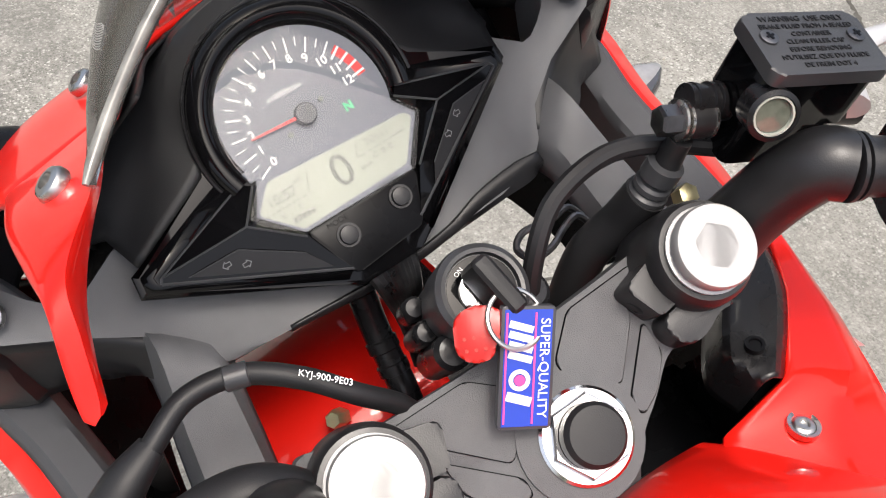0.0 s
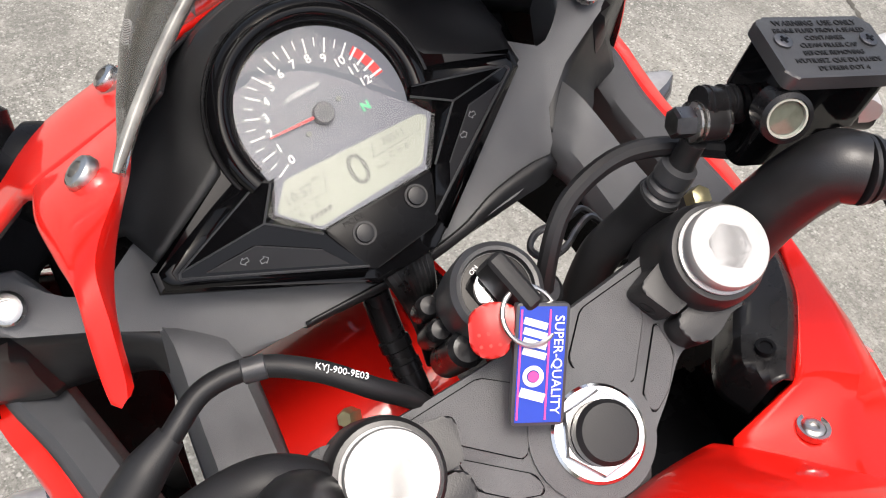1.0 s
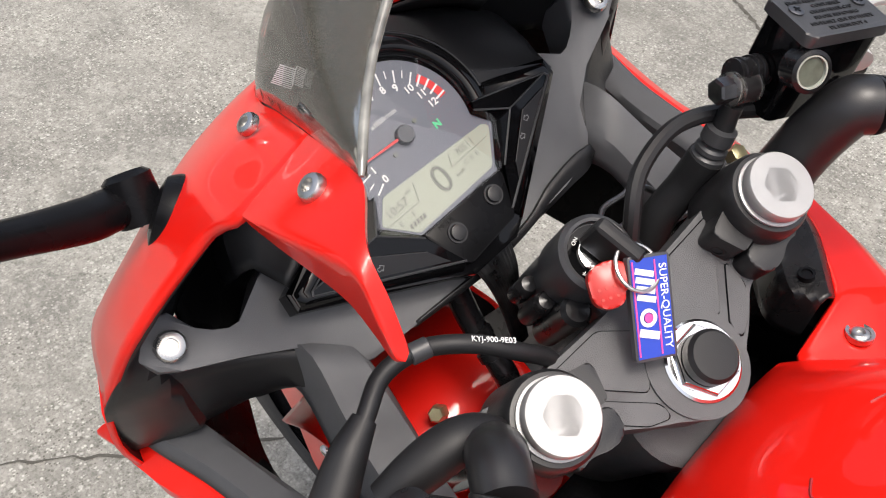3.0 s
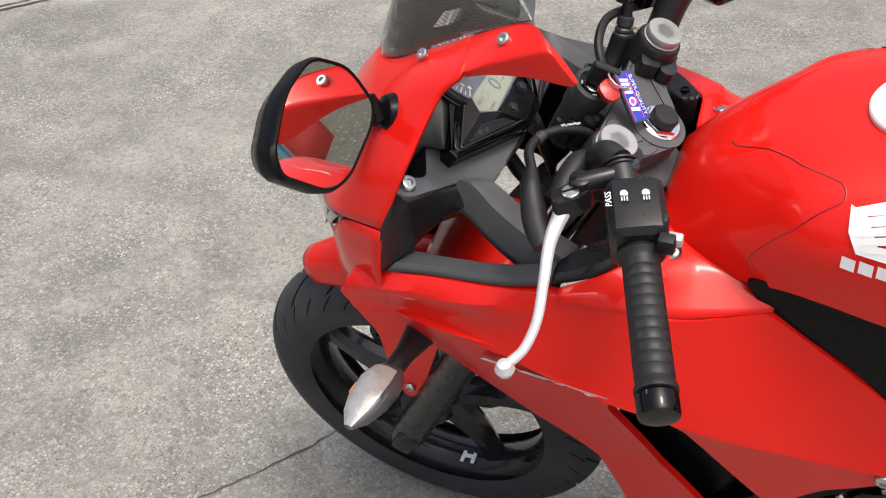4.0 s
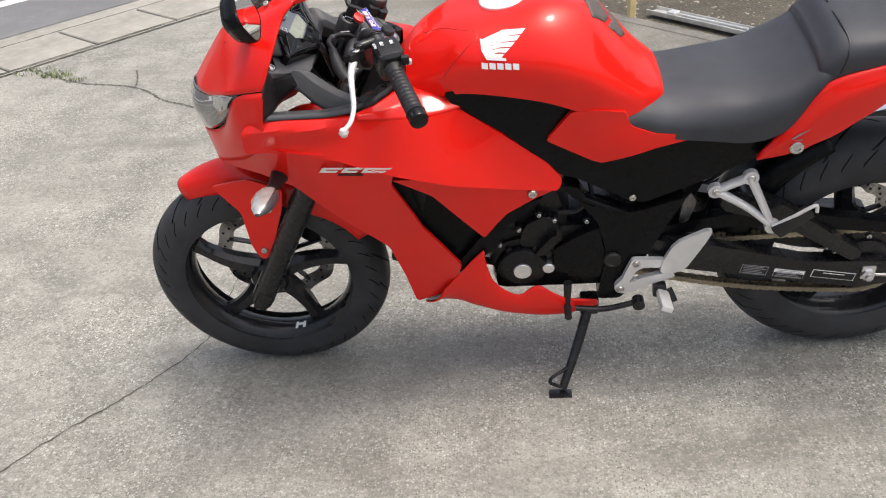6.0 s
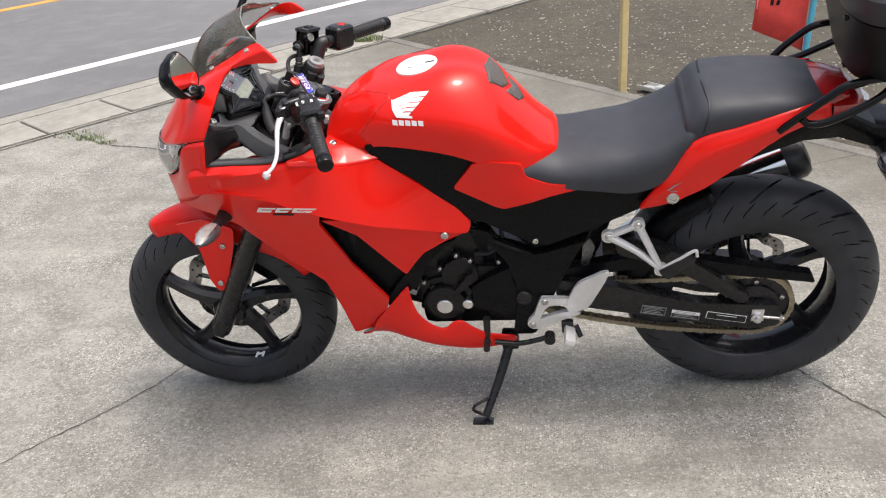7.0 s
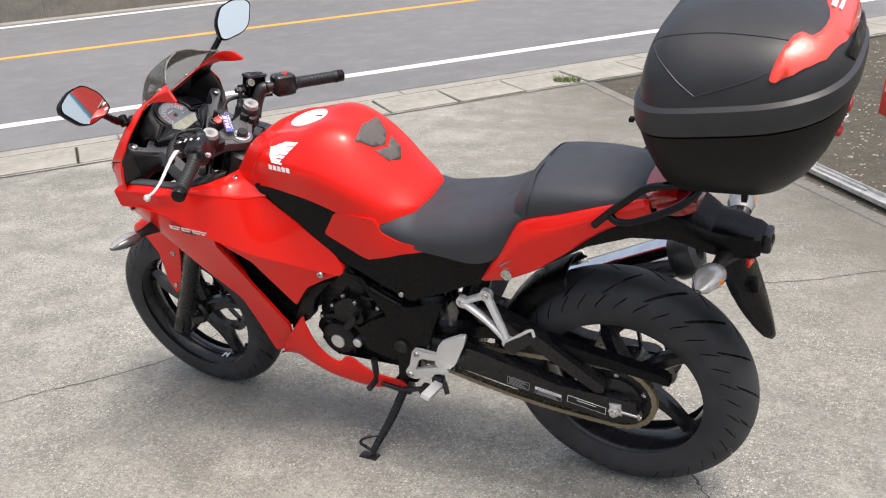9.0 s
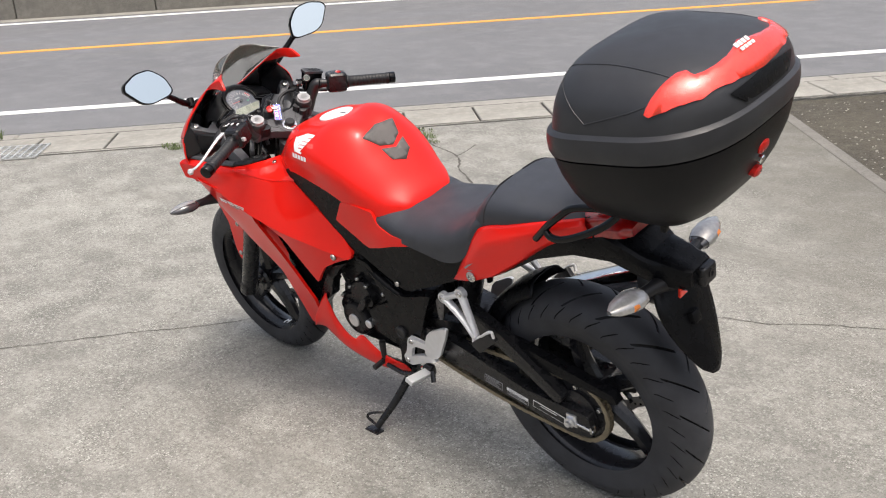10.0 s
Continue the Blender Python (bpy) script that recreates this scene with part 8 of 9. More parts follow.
# tag lies from the ring down to the stem nut
t0, t1, t2, t3 = (SM @ Vector(q) for q in ((-0.0063, 0.0681, 0.034), (0.0139, 0.0565, 0.034), (-0.0095, 0.0147, 0.014), (-0.0345, 0.0265, 0.014)))
ox = (t1 - t0).normalized()
oy = ((t0 + t1) - (t2 + t3)).normalized()
TW, TH = (t1 - t0).length, ((t0 + t1) - (t2 + t3)).length / 2
TAGM = axes((t0 + t1 + t2 + t3) / 4, ox, oy)
TAGM = axes((t0 + t1 + t2 + t3) / 4, oy.cross(TAGM.to_3x3() @ Vector((0, 0, 1))), oy)
tag = thing("key_tag", "blue acrylic key tag with white and pink lettering shapes", "key tag", LEAN)
bm = B()
prism(bm, rounded([(-TW / 2, -TH / 2), (TW / 2, -TH / 2), (TW / 2, TH / 2), (-TW / 2, TH / 2)], 0.002), -0.002, 0.002, TAGM, 0.0006)
part("tag_body", bm, DARKTAG, tag, "clear dark-edged plate")
bm = B()
prism(bm, [(-TW / 2 + 0.0014, -TH / 2 + 0.0014), (TW / 2 - 0.0014, -TH / 2 + 0.0014), (TW / 2 - 0.0014, TH / 2 - 0.0014), (-TW / 2 + 0.0014, TH / 2 - 0.0014)], 0.0019, 0.0023, TAGM)
face = part("tag_face", bm, BLUE, tag, "blue printed face")
bm = B()
for x in (-TW * 0.40, TW * 0.13):
    block(bm, (0.0008, TH * 0.90, 0.0003), TAGM @ Matrix.Translation((x, 0, 0.0025)))
part("stripe", bm, PINK, face, "pink stripe")
# bold white mark: strokes across the tag, with a pink drop
bm = B()
LT = TAGM @ Matrix.Translation((-TW * 0.135, 0, 0.0026)) @ Matrix.Rotation(radians(-90), 4, "Z")
hh = TW * 0.20


def stroke(x0, y0, x1, y1, w=0.0022):
    bm = B()
    block(bm, (math.dist((x0, y0), (x1, y1)) + w * 0.6, w, 0.0004), LT @ Matrix.Translation(((x0 + x1) / 2, (y0 + y1) / 2, 0)) @ Matrix.Rotation(math.atan2(y1 - y0, x1 - x0), 4, "Z"))
    part("mark_bar", bm, WHITE, face)


# plain shapes in place of the maker's mark: slanted bars, a bar, a ring with a pink drop, a block
xs, q = -TH * 0.36, TH * 0.145
for k in range(4):
    stroke(xs + q * 0.56 * k, -hh * 0.9, xs + q * (0.56 * k + 0.30), hh * 0.9, 0.0030)
bm = B()
lathe(bm, [(hh * 0.60, 0), (hh * 0.60, 0.0003), (hh * 1.0, 0.0003), (hh * 1.0, 0)], LT @ Matrix.Translation((xs + q * 3.1, 0, 0)), 20, close=True)
part("mark_ring", bm, WHITE, face)
stroke(xs + q * 4.02, -hh * 0.9, xs + q * 4.32, hh * 0.9, 0.0040)
bm = B()
lathe(bm, [(hh * 0.5, 0), (hh * 0.5, 0.0005)], LT @ Matrix.Translation((xs + q * 3.1, 0, 0.0002)), 14)
part("drop", bm, PINK, face, "pink drop")
letters("tag_text", "SUPER-QUALITY", TH * 0.112, TAGM @ Matrix.Translation((TW * 0.30, 0, 0.0026)) @ Matrix.Rotation(radians(-90), 4, "Z"), WHITE, face, 0.0002)


# ---- top case
TC = thing("top_case", "black plastic top case with a red reflector on a motorcycle rack", "luggage box", LEAN)
CU, CV = 0.925, -0.006


def case_ring(ring, n=80):
    """A rounded ring: flatter towards the rider, round at the rear. ring: front and rear reach, half width, height, slope."""
    af, ar, b_, w, tilt = ring
    pts = []
    for k in range(n):
        t = 2 * math.pi * k / n
        c, s = math.cos(t), math.sin(t)
        x = (ar if c > 0 else af) * math.copysign(abs(c) ** (0.42 if c < 0 else 0.74), c)
        y = b_ * math.copysign(abs(s) ** (0.56 if c < 0 else 0.66), s)
        pts.append((CU + x, CV + y, w + tilt * x))
    return pts


def case_part(name, rings, mat, label, smooth=35):
    bm = B()
    grid_faces(bm, [case_ring(r) for r in rings], close_u=True)
    return part(name, bm, mat, TC, label, sharp=smooth)


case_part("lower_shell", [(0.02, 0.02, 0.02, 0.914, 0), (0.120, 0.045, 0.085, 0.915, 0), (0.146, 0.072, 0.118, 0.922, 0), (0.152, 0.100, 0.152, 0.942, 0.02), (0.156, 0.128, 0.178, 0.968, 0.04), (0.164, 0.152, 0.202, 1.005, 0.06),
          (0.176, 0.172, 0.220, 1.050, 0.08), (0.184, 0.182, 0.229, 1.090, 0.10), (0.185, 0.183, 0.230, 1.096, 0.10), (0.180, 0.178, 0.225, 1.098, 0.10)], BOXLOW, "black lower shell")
case_part("rim_band", [(0.180, 0.178, 0.225, 1.099, 0.10), (0.188, 0.186, 0.233, 1.101, 0.10), (0.191, 0.191, 0.237, 1.112, 0.10), (0.192, 0.193, 0.238, 1.132, 0.10), (0.190, 0.192, 0.236, 1.147, 0.10), (0.184, 0.187, 0.230, 1.152, 0.10), (0.180, 0.183, 0.226, 1.154, 0.10)], BOX, "black rounded rim band")
LIDR = [(0.181, 0.184, 0.227, 1.152, 0.10), (0.178, 0.182, 0.222, 1.176, 0.09), (0.171, 0.175, 0.212, 1.202, 0.07), (0.160, 0.163, 0.192, 1.226, 0.04), (0.144, 0.146, 0.164, 1.245, 0.015), (0.110, 0.108, 0.120, 1.261, -0.01), (0.062, 0.06, 0.066, 1.270, -0.02), (0.001, 0.001, 0.001, 1.274, 0)]
case_part("lid", [tuple(r) for r in spline(LIDR, 44)], BOX, "black grained lid", 40)
LIDTREE = BVHTree.FromPolygons([v for r in spline(LIDR, 44) for v in case_ring(tuple(r))], [(i * 80 + k, i * 80 + (k + 1) % 80, (i + 1) * 80 + (k + 1) % 80, (i + 1) * 80 + k) for i in range(43) for k in range(80)])
LIDMID = Vector((CU, CV, 1.06))


def on_lid(p, lift):
    q = LIDTREE.find_nearest(Vector(p))[0]
    return q + (q - LIDMID).normalized() * lift


def drape(outline, lift, step=0.009):
    """A patch over the lid, given by its outline seen from above, with turned-down rims."""
    edge = []
    for i, p in enumerate(outline):
        q = outline[(i + 1) % len(outline)]
        k = max(1, int(math.dist(p, q) / step))
        edge += [(p[0] + (q[0] - p[0]) * j / k, p[1] + (q[1] - p[1]) * j / k) for j in range(k)]
    g = np.array(edge)
    pts = [Vector(p) for p in edge]
    for x in np.arange(g[:, 0].min(), g[:, 0].max(), step):
        for y in np.arange(g[:, 1].min(), g[:, 1].max(), step):
            if np.min(np.hypot(g[:, 0] - x, g[:, 1] - y)) > step * 0.5:
                pts.append(Vector((x, y)))
    vv, _, ff, *_ = delaunay_2d_cdt(pts, [], [list(range(len(edge)))], 1, 1e-6)
    bm = B()

    def hit(p, up):
        h = LIDTREE.ray_cast(Vector((p.x, p.y, 1.5)), Vector((0, 0, -1)))
        q = h[0] if h[0] else on_lid((p.x, p.y, 1.18), 0)
        return q + (q - LIDMID).normalized() * up
    near = [float(np.min(np.hypot(g[:, 0] - p.x, g[:, 1] - p.y))) for p in vv]
    vs = [bm.verts.new(hit(p, lift * (0.75 if d < 1e-4 else 1.0))) for p, d in zip(vv, near)]
    for t in ff:
        bm.faces.new([vs[i] for i in t])
    low = {}
    for e in [e for e in bm.edges if e.is_boundary]:
        a, b = e.verts
        for v in (a, b):
            if v not in low:
                low[v] = bm.verts.new(v.co + (LIDMID - v.co).normalized() * 0.008)
        bm.faces.new((a, b, low[b], low[a]))
    return bm


def mirrored(half):
    return [(u, CV + v) for u, v in half] + [(u, CV - v) for u, v in reversed(half)]


for s in (-1, 1):
    for line in ([(0.774, 0.140, 1.232), (0.822, 0.190, 1.198), (0.871, 0.224, 1.167)], [(0.871, 0.224, 1.167), (0.925, 0.212, 1.182), (0.985, 0.190, 1.196)], [(0.774, 0.130, 1.232), (0.824, 0.146, 1.247), (0.897, 0.147, 1.253), (0.958, 0.152, 1.250), (1.012, 0.157, 1.247)]):
        bm = B()
        tube(bm, [on_lid((u, CV + s * v, w), 0.0) for u, v, w in spline(line, 9)], 0.0015, 6, 40)
        part("crease", bm, BOX, TC, "raised crease line")
# red reflector bow across the rear of the lid
rf = part("reflector", drape(mirrored([(float(a), float(b)) for a, b in spline([(1.048, 0.0), (1.057, 0.030), (1.062, 0.060), (1.060, 0.095), (1.054, 0.118), (1.044, 0.135), (1.036, 0.1345), (1.028, 0.1315), (1.017, 0.1430), (1.006, 0.1705), (0.996, 0.198), (0.9905, 0.212), (0.9990, 0.2125), (1.025, 0.200), (1.050, 0.180), (1.070, 0.157), (1.091, 0.096), (1.098, 0.047), (1.100, 0.0)], 110, lin=True)]), 0.005), REDLENS, TC, "wide red reflector bow", sharp=80)
for k in range(4):
    for j in range(2):
        bm = B()
        p = on_lid((1.058 + 0.013 * j, CV + 0.012 - 0.012 * k, 1.25), 0.0075)
        block(bm, (0.009, 0.007 if j else 0.010, 0.002), frame_of(p, p - LIDMID, (0, 1, 0)) @ Matrix.Rotation(radians(90), 4, "Z"), 0.0008)
        part("badge_bar", bm, WHITE, rf, "white badge bar")
# handle recess as a black patch on the lid, its shade painted, not hollowed
bm = B()
rows = []
for k in range(19):
    v = -0.112 + 0.224 * k / 18
    hi_w, lo_w = 1.214 - 0.6 * v * v, 1.1665 + 0.030 * min(1.0, max(0.0, (abs(v) - 0.060) / 0.052)) + 0.6 * v * v
    rows.append([LIDTREE.ray_cast(Vector((1.5, CV + v, lo_w + (hi_w - lo_w) * j)), Vector((-1, 0, 0)))[0] + Vector((0.003, 0, 0.001)) for j in (0, 0.25, 0.5, 0.75, 1)])
grid_faces(bm, rows)
part("recess_shade", bm, BLACK, TC, "dark patch shading the handle recess")
for u, w, r in ((1.093, 1.063, 0.020), (1.080, 1.010, 0.016)):
    bm = B()
    lathe(bm, [(r, -0.010), (r, 0.005), (r * 0.7, 0.008)], frame_of((u, CV, w), (1, 0, -0.28)) @ Matrix.Diagonal((1.0, 0.7, 1, 1)), 24)
    part("latch", bm, KEYRED, TC, "red latch button")
bm = B()
lathe(bm, [(0.009, -0.006), (0.009, 0.006), (0.007, 0.008)], frame_of((1.088, CV, 1.037), (1, 0, -0.28)), 20)
part("lock", bm, CHROME, TC, "chrome lock")
bm = B()
block(bm, (0.012, 0.016, 0.034), pose(0.929, -0.088, 0.905), 0.003)
part("peg", bm, BLACK, TC, "small black peg under the shell")
bm = B()
block(bm, (0.010, 0.014, 0.008), pose(0.734, -0.15, 1.080), 0.002)
part("hinge", bm, BLACK, TC, "black lid hinge")
bm = B()
for s in (-1, 1):
    tube(bm, [(0.80, s * 0.05, 0.880), (0.86, s * 0.055, 0.902), (0.94, s * 0.05, 0.906)], 0.008, 10)
block(bm, (0.11, 0.13, 0.008), pose(0.89, 0, 0.909), 0.003)
P("luggage_rack", bm, BLACK, "black luggage rack")

# ---- badges
dg = bpy.context.evaluated_depsgraph_get()
TANKT = BVHTree.FromObject(tank, dg)


def onto(tree, u, w, s=-1, lift=0.0018):
    hits = [h for h in (t.ray_cast(Vector((u, s * 0.5, w)), Vector((0, -s, 0))) for t in (tree if isinstance(tree, list) else [tree])) if h[0]]
    hit = max(hits, key=lambda h: abs(h[0].y)) if hits else (None,)
    return hit[0] + hit[1].normalized() * lift * (1 if hit[1].y * s > 0 else -1) if hit[0] else Vector((u, s * 0.2, w))


def decal(name, outline, tree, mat, parent, label, s=-1, lift=0.0018):
    """A thin printed shape wrapped on to a painted surface."""
    edge = []
    for i, p in enumerate(outline):
        q = outline[(i + 1) % len(outline)]
        k = max(1, int(math.dist(p, q) / 0.006))
        edge += [(p[0] + (q[0] - p[0]) * j / k, p[1] + (q[1] - p[1]) * j / k) for j in range(k)]
    vv, _, ff, *_ = delaunay_2d_cdt([Vector(p) for p in edge], [], [list(range(len(edge)))], 1, 1e-6)
    bm = B()
    vs = [bm.verts.new(onto(tree, p.x, p.y, s, lift)) for p in vv]
    for t in ff:
        bm.faces.new([vs[i] for i in t])
    return P(name, bm, mat, label, parent)


for s in (-1, 1):
    # wing badge as plain feathers, and a row of bars below it
    for k in range(5):
        x0, y0 = -0.183 + 0.003 * k, 0.934 - 0.0055 * k
        x1, y1 = -0.098 - 0.010 * k, 0.951 - 0.0087 * k
        decal("wing_feather", [(x0, y0), ((x0 + x1) / 2, (y0 + y1) / 2 + 0.004 - 0.0006 * k), (x1, y1), (x1 - 0.008, y1 - 0.0070), ((x0 + x1) / 2 + 0.001, (y0 + y1) / 2 - 0.0030), (x0 + 0.002, y0 - 0.0046)], TANKT, WHITE, tank, "white feather of a wing badge", s)
    decal("wing_root", [(-0.183, 0.936), (-0.168, 0.932), (-0.155, 0.913), (-0.136, 0.909), (-0.136, 0.905), (-0.172, 0.906), (-0.181, 0.920)], TANKT, WHITE, tank, "white root of a wing badge", s)
    for k in range(5):
        x = -0.182 + 0.0145 * k
        decal("badge_bar", [(x, 0.9015), (x + 0.0115, 0.9005), (x + 0.0115, 0.8895), (x, 0.8905)], TANKT, WHITE, tank, "white badge bar", s)
    LT_ = [BVHTree.FromObject(g[0 if s < 0 else 1], dg) for g in (lows, ups)]
    TL_ = BVHTree.FromObject(tails[0 if s < 0 else 1], dg)
    for o_ in ([(0.408, 0.700), (0.422, 0.712), (0.442, 0.722), (0.425, 0.709), (0.412, 0.698)], [(0.416, 0.696), (0.432, 0.6975), (0.430, 0.6945), (0.417, 0.694)]):
        decal("tail_mark", o_, TL_, GREYPRINT, tails[0 if s < 0 else 1], "pale angular tail mark", s)
    c0, c1, c2 = (onto(LT_, u, w, s, 0.0020) for u, w in ((-0.505, 0.733), (-0.380, 0.724), (-0.445, 0.716)))
    PANELS = LT_
    nb = (c1 - c0).cross(c2 - c0).normalized()
    FLATB = BVHTree.FromPolygons([c0 + a * (c1 - c0) + b * nb.cross(c1 - c0) for a, b in ((-2, -2), (3, -2), (3, 2), (-2, 2))], [(0, 1, 2, 3)])
    for k, (x0, x1) in enumerate(((-0.512, -0.470), (-0.468, -0.430), (-0.428, -0.374))):
        own, LT_ = lows[0 if s < 0 else 1], PANELS + [FLATB]
        for w0, w1, cut_ in ((0.7400, 0.7335, 0.0), (0.7295, 0.7215, 0.006)):
            sl = lambda x, w: (x + (w - 0.7215) * 0.62, w)
            decal("badge_stroke", [sl(x0, w0), sl(x1 - cut_, w0), sl(x1 - cut_ - 0.002, w1), sl(x0, w1)], LT_, WHITE, own, "white slanted badge bar", s, 0.0030)
        decal("badge_stroke", [sl(x0, 0.7345), sl(x0 + 0.010, 0.7345), sl(x0 + 0.010, 0.7285), sl(x0, 0.7285)], LT_, WHITE, own, "white slanted badge bar", s, 0.0030)
    decal("badge_bar", [(-0.475, 0.714), (-0.425, 0.714), (-0.427, 0.708), (-0.477, 0.708)], FLATB, GLOSS, lows[0 if s < 0 else 1], "dark badge bar", s)
# tank pad
def top_of(u, v, lift=0.0015):
    hit = TANKT.ray_cast(Vector((u, v, 1.5)), Vector((0, 0, -1)))
    return hit[0] + Vector((0.3, 0, 0.95)).normalized() * lift


for nm, o in (("tank_pad", [(0.014, 0.0), (0.020, 0.030), (0.022, 0.058), (0.052, 0.042), (0.066, 0.004), (0.056, -0.034), (0.028, -0.062), (0.022, -0.030)]), ("tank_pad", [(0.072, 0.006), (0.060, 0.046), (0.084, 0.042), (0.100, 0.008), (0.088, -0.028), (0.062, -0.036)])):
    edge = []
    for i, p in enumerate(o):
        q = o[(i + 1) % len(o)]
        edge += [(p[0] + (q[0] - p[0]) * j / 4, p[1] + (q[1] - p[1]) * j / 4) for j in range(4)]
    pts = [Vector(p) for p in edge] + [Vector((x, y)) for x in np.arange(0.01, 0.105, 0.01) for y in np.arange(-0.05, 0.051, 0.01)]
    vv, _, ff, *_ = delaunay_2d_cdt(pts, [], [list(range(len(edge)))], 1, 1e-6)
    bm = B()
    vs = [bm.verts.new(top_of(p.x, p.y)) for p in vv]
    for t in ff:
        bm.faces.new([vs[i] for i in t])
    P(nm, bm, PADGREY, "dark grey tank pad", tank, thick=0.0015)

# ---------------------------------------------------------------- small things on the lot
rng = random.Random(4)
# gutter blocks along the road
bm = B()
block(bm, (0.484, 0.456, 0.10), Matrix(), 0.006, 1)
me_in = finish(bm)
me_in.materials.append(GUTTER)
bm = B()
block(bm, (1.990, 0.034, 0.10), Matrix(), 0.005, 1)
me_strip = finish(bm)
me_strip.materials.append(GUTTER)
bm = B()
block(bm, (1.994, 0.190, 0.10), Matrix(), 0.008, 1)
me_out = finish(bm)
me_out.materials.append(GUTTER)
gut = tagged(new("gutter"), "row of concrete gutter slabs along the road", "gutter", kind="structure")
for k in range(-24, 40):
    rows_ = [("gutter_slab", me_in, 0.5 * k - 0.12, NK + 0.280, -0.0465)]
    if k % 4 == 0:
        rows_ += [("gutter_edging", me_strip, 0.5 * k + 0.6, NK + 0.0215, -0.048), ("gutter_lip", me_out, 0.5 * k + 0.4, NK + 0.614, -0.056)]
    for nm_, me_, s, n_, zz in rows_:
        ob = new(nm_, me_)
        ob.parent = gut
        ob.matrix_world = Matrix.Translation(road_point(s, n_, zz + rng.uniform(-0.002, 0.002))) @ Matrix.Rotation(ROAD_A + rng.uniform(-0.002, 0.002), 4, "Z") @ Matrix.Rotation(rng.uniform(-0.008, 0.008), 4, "X")
# dirt that fills the long joints beside the slabs
for n_, wd, zj in ((NK + 0.002, 0.010, 0.0050), (NK + 0.046, 0.009, 0.0055), (NK + 0.514, 0.011, 0.0030), (NK + 0.712, 0.012, -0.0040)):
    bm = B()
    lo_, hi_ = [], []
    for k in range(900):
        sp = -9.0 + 22.0 * k / 899
        lo_.append(road_point(sp, n_ - wd * rng.uniform(0.35, 1.0), zj))
        hi_.append(road_point(sp, n_ + wd * rng.uniform(0.35, 1.0), zj))
    grid_faces(bm, [lo_, hi_])
    tagged(part("joint_dirt", bm, CRACK), "dark dirt in the joint beside the gutter slabs", "joint", kind="structure")
# drain grate
gr_ = thing("drain_grate", "pale steel drain grate in the gutter", "grate", Matrix.Translation(road_point(-2.52, 3.68, 0.004)) @ Matrix.Rotation(ROAD_A, 4, "Z"))
bm = B()
for k in range(11):
    block(bm, (0.012, 0.34, 0.012), pose(-0.25 + 0.05 * k, 0, 0.006))
part("bar", bm, GALV, gr_)
bm = B()
for k in range(7):
    block(bm, (0.52, 0.010, 0.010), pose(0, -0.165 + 0.055 * k, 0.005))
part("cross_bar", bm, GALV, gr_)
bm = B()
block(bm, (0.50, 0.33, 0.002), pose(0, 0, -0.0015))
part("pit", bm, CRACK, gr_, "dark drain pit")


def crack(pts, w):
    """A thin jagged crack line filled with dirt."""
    p = spline([(x, y, 0) for x, y in pts], 14 * len(pts))
    bm = B()
    left, right = [], []
    for i, q in enumerate(p):
        d = Vector(p[min(i + 1, len(p) - 1)] - p[max(i - 1, 0)]).normalized()
        n_ = Vector((-d.y, d.x, 0))
        o = Vector(q) + n_ * rng.gauss(0, 0.0025)
        ww = w * rng.uniform(0.15, 0.7)
        left.append(o + n_ * ww + Vector((0, 0, 0.0015)))
        right.append(o - n_ * ww + Vector((0, 0, 0.0015)))
    grid_faces(bm, [left, right])
    tagged(part("crack", bm, CRACK), "thin dark crack in the concrete", "crack", kind="structure")


crack([(-1.75, -1.05), (-1.33, -0.47), (-1.21, -0.31), (-1.12, -0.21), (-0.98, 0.03), (-0.97, 0.35), (-0.90, 0.62)], 0.005)
crack([(0.70, 0.10), (0.79, -0.03), (0.89, -0.17), (0.98, -0.28), (1.15, -0.52)], 0.006)
crack([(0.30, 1.00), (0.42, 1.06), (0.52, 1.09), (0.68, 1.20), (0.87, 1.30), (1.13, 1.48), (1.6, 1.7)], 0.005)
crack([(-0.95, 1.42), (-1.20, 1.60), (-1.48, 1.763), (-1.573, 1.831), (-1.696, 1.906), (-1.779, 2.002), (-1.892, 2.10), (-2.037, 2.16), (-2.181, 2.20), (-2.333, 2.292), (-2.521, 2.45)], 0.013)
crack([(-1.892, 2.10), (-1.919, 2.218), (-1.970, 2.352)], 0.009)


def tuft(name, x, y, n, spread, height, z=0.0):
    bm = B()
    for _ in range(n):
        a, r = rng.uniform(0, 6.28), spread * math.sqrt(rng.random())
        px, py = x + r * math.cos(a), y + r * 0.5 * math.sin(a)
        h, b_, w = height * rng.uniform(0.4, 1), rng.uniform(0, 6.28), rng.uniform(0.0012, 0.0028)
        lx, ly = math.cos(b_) * h * 0.7, math.sin(b_) * h * 0.7
        s_ = Vector((-math.sin(b_), math.cos(b_), 0)) * w
        p0, p1, p2 = Vector((px, py, z)), Vector((px + lx * 0.4, py + ly * 0.4, z + h * 0.7)), Vector((px + lx, py + ly, z + h))
        v = [bm.verts.new(q) for q in (p0 - s_, p0 + s_, p1 + s_, p1 - s_, p2)]
        bm.faces.new((v[0], v[1], v[2], v[3]))
        bm.faces.new((v[3], v[2], v[4]))
    tagged(part(name, bm, GRASS), "short green weeds growing from a joint", "weeds", kind="stuff")


tuft("weeds", -2.50, 2.42, 90, 0.13, 0.018)
tuft("weeds", -2.36, 2.33, 90, 0.09, 0.024)
tuft("weeds", -2.24, 2.25, 50, 0.06, 0.018)
tuft("weeds", -1.20, 4.32, 200, 0.10, 0.05)
tuft("weeds", -4.95, 0.62, 160, 0.10, 0.09)
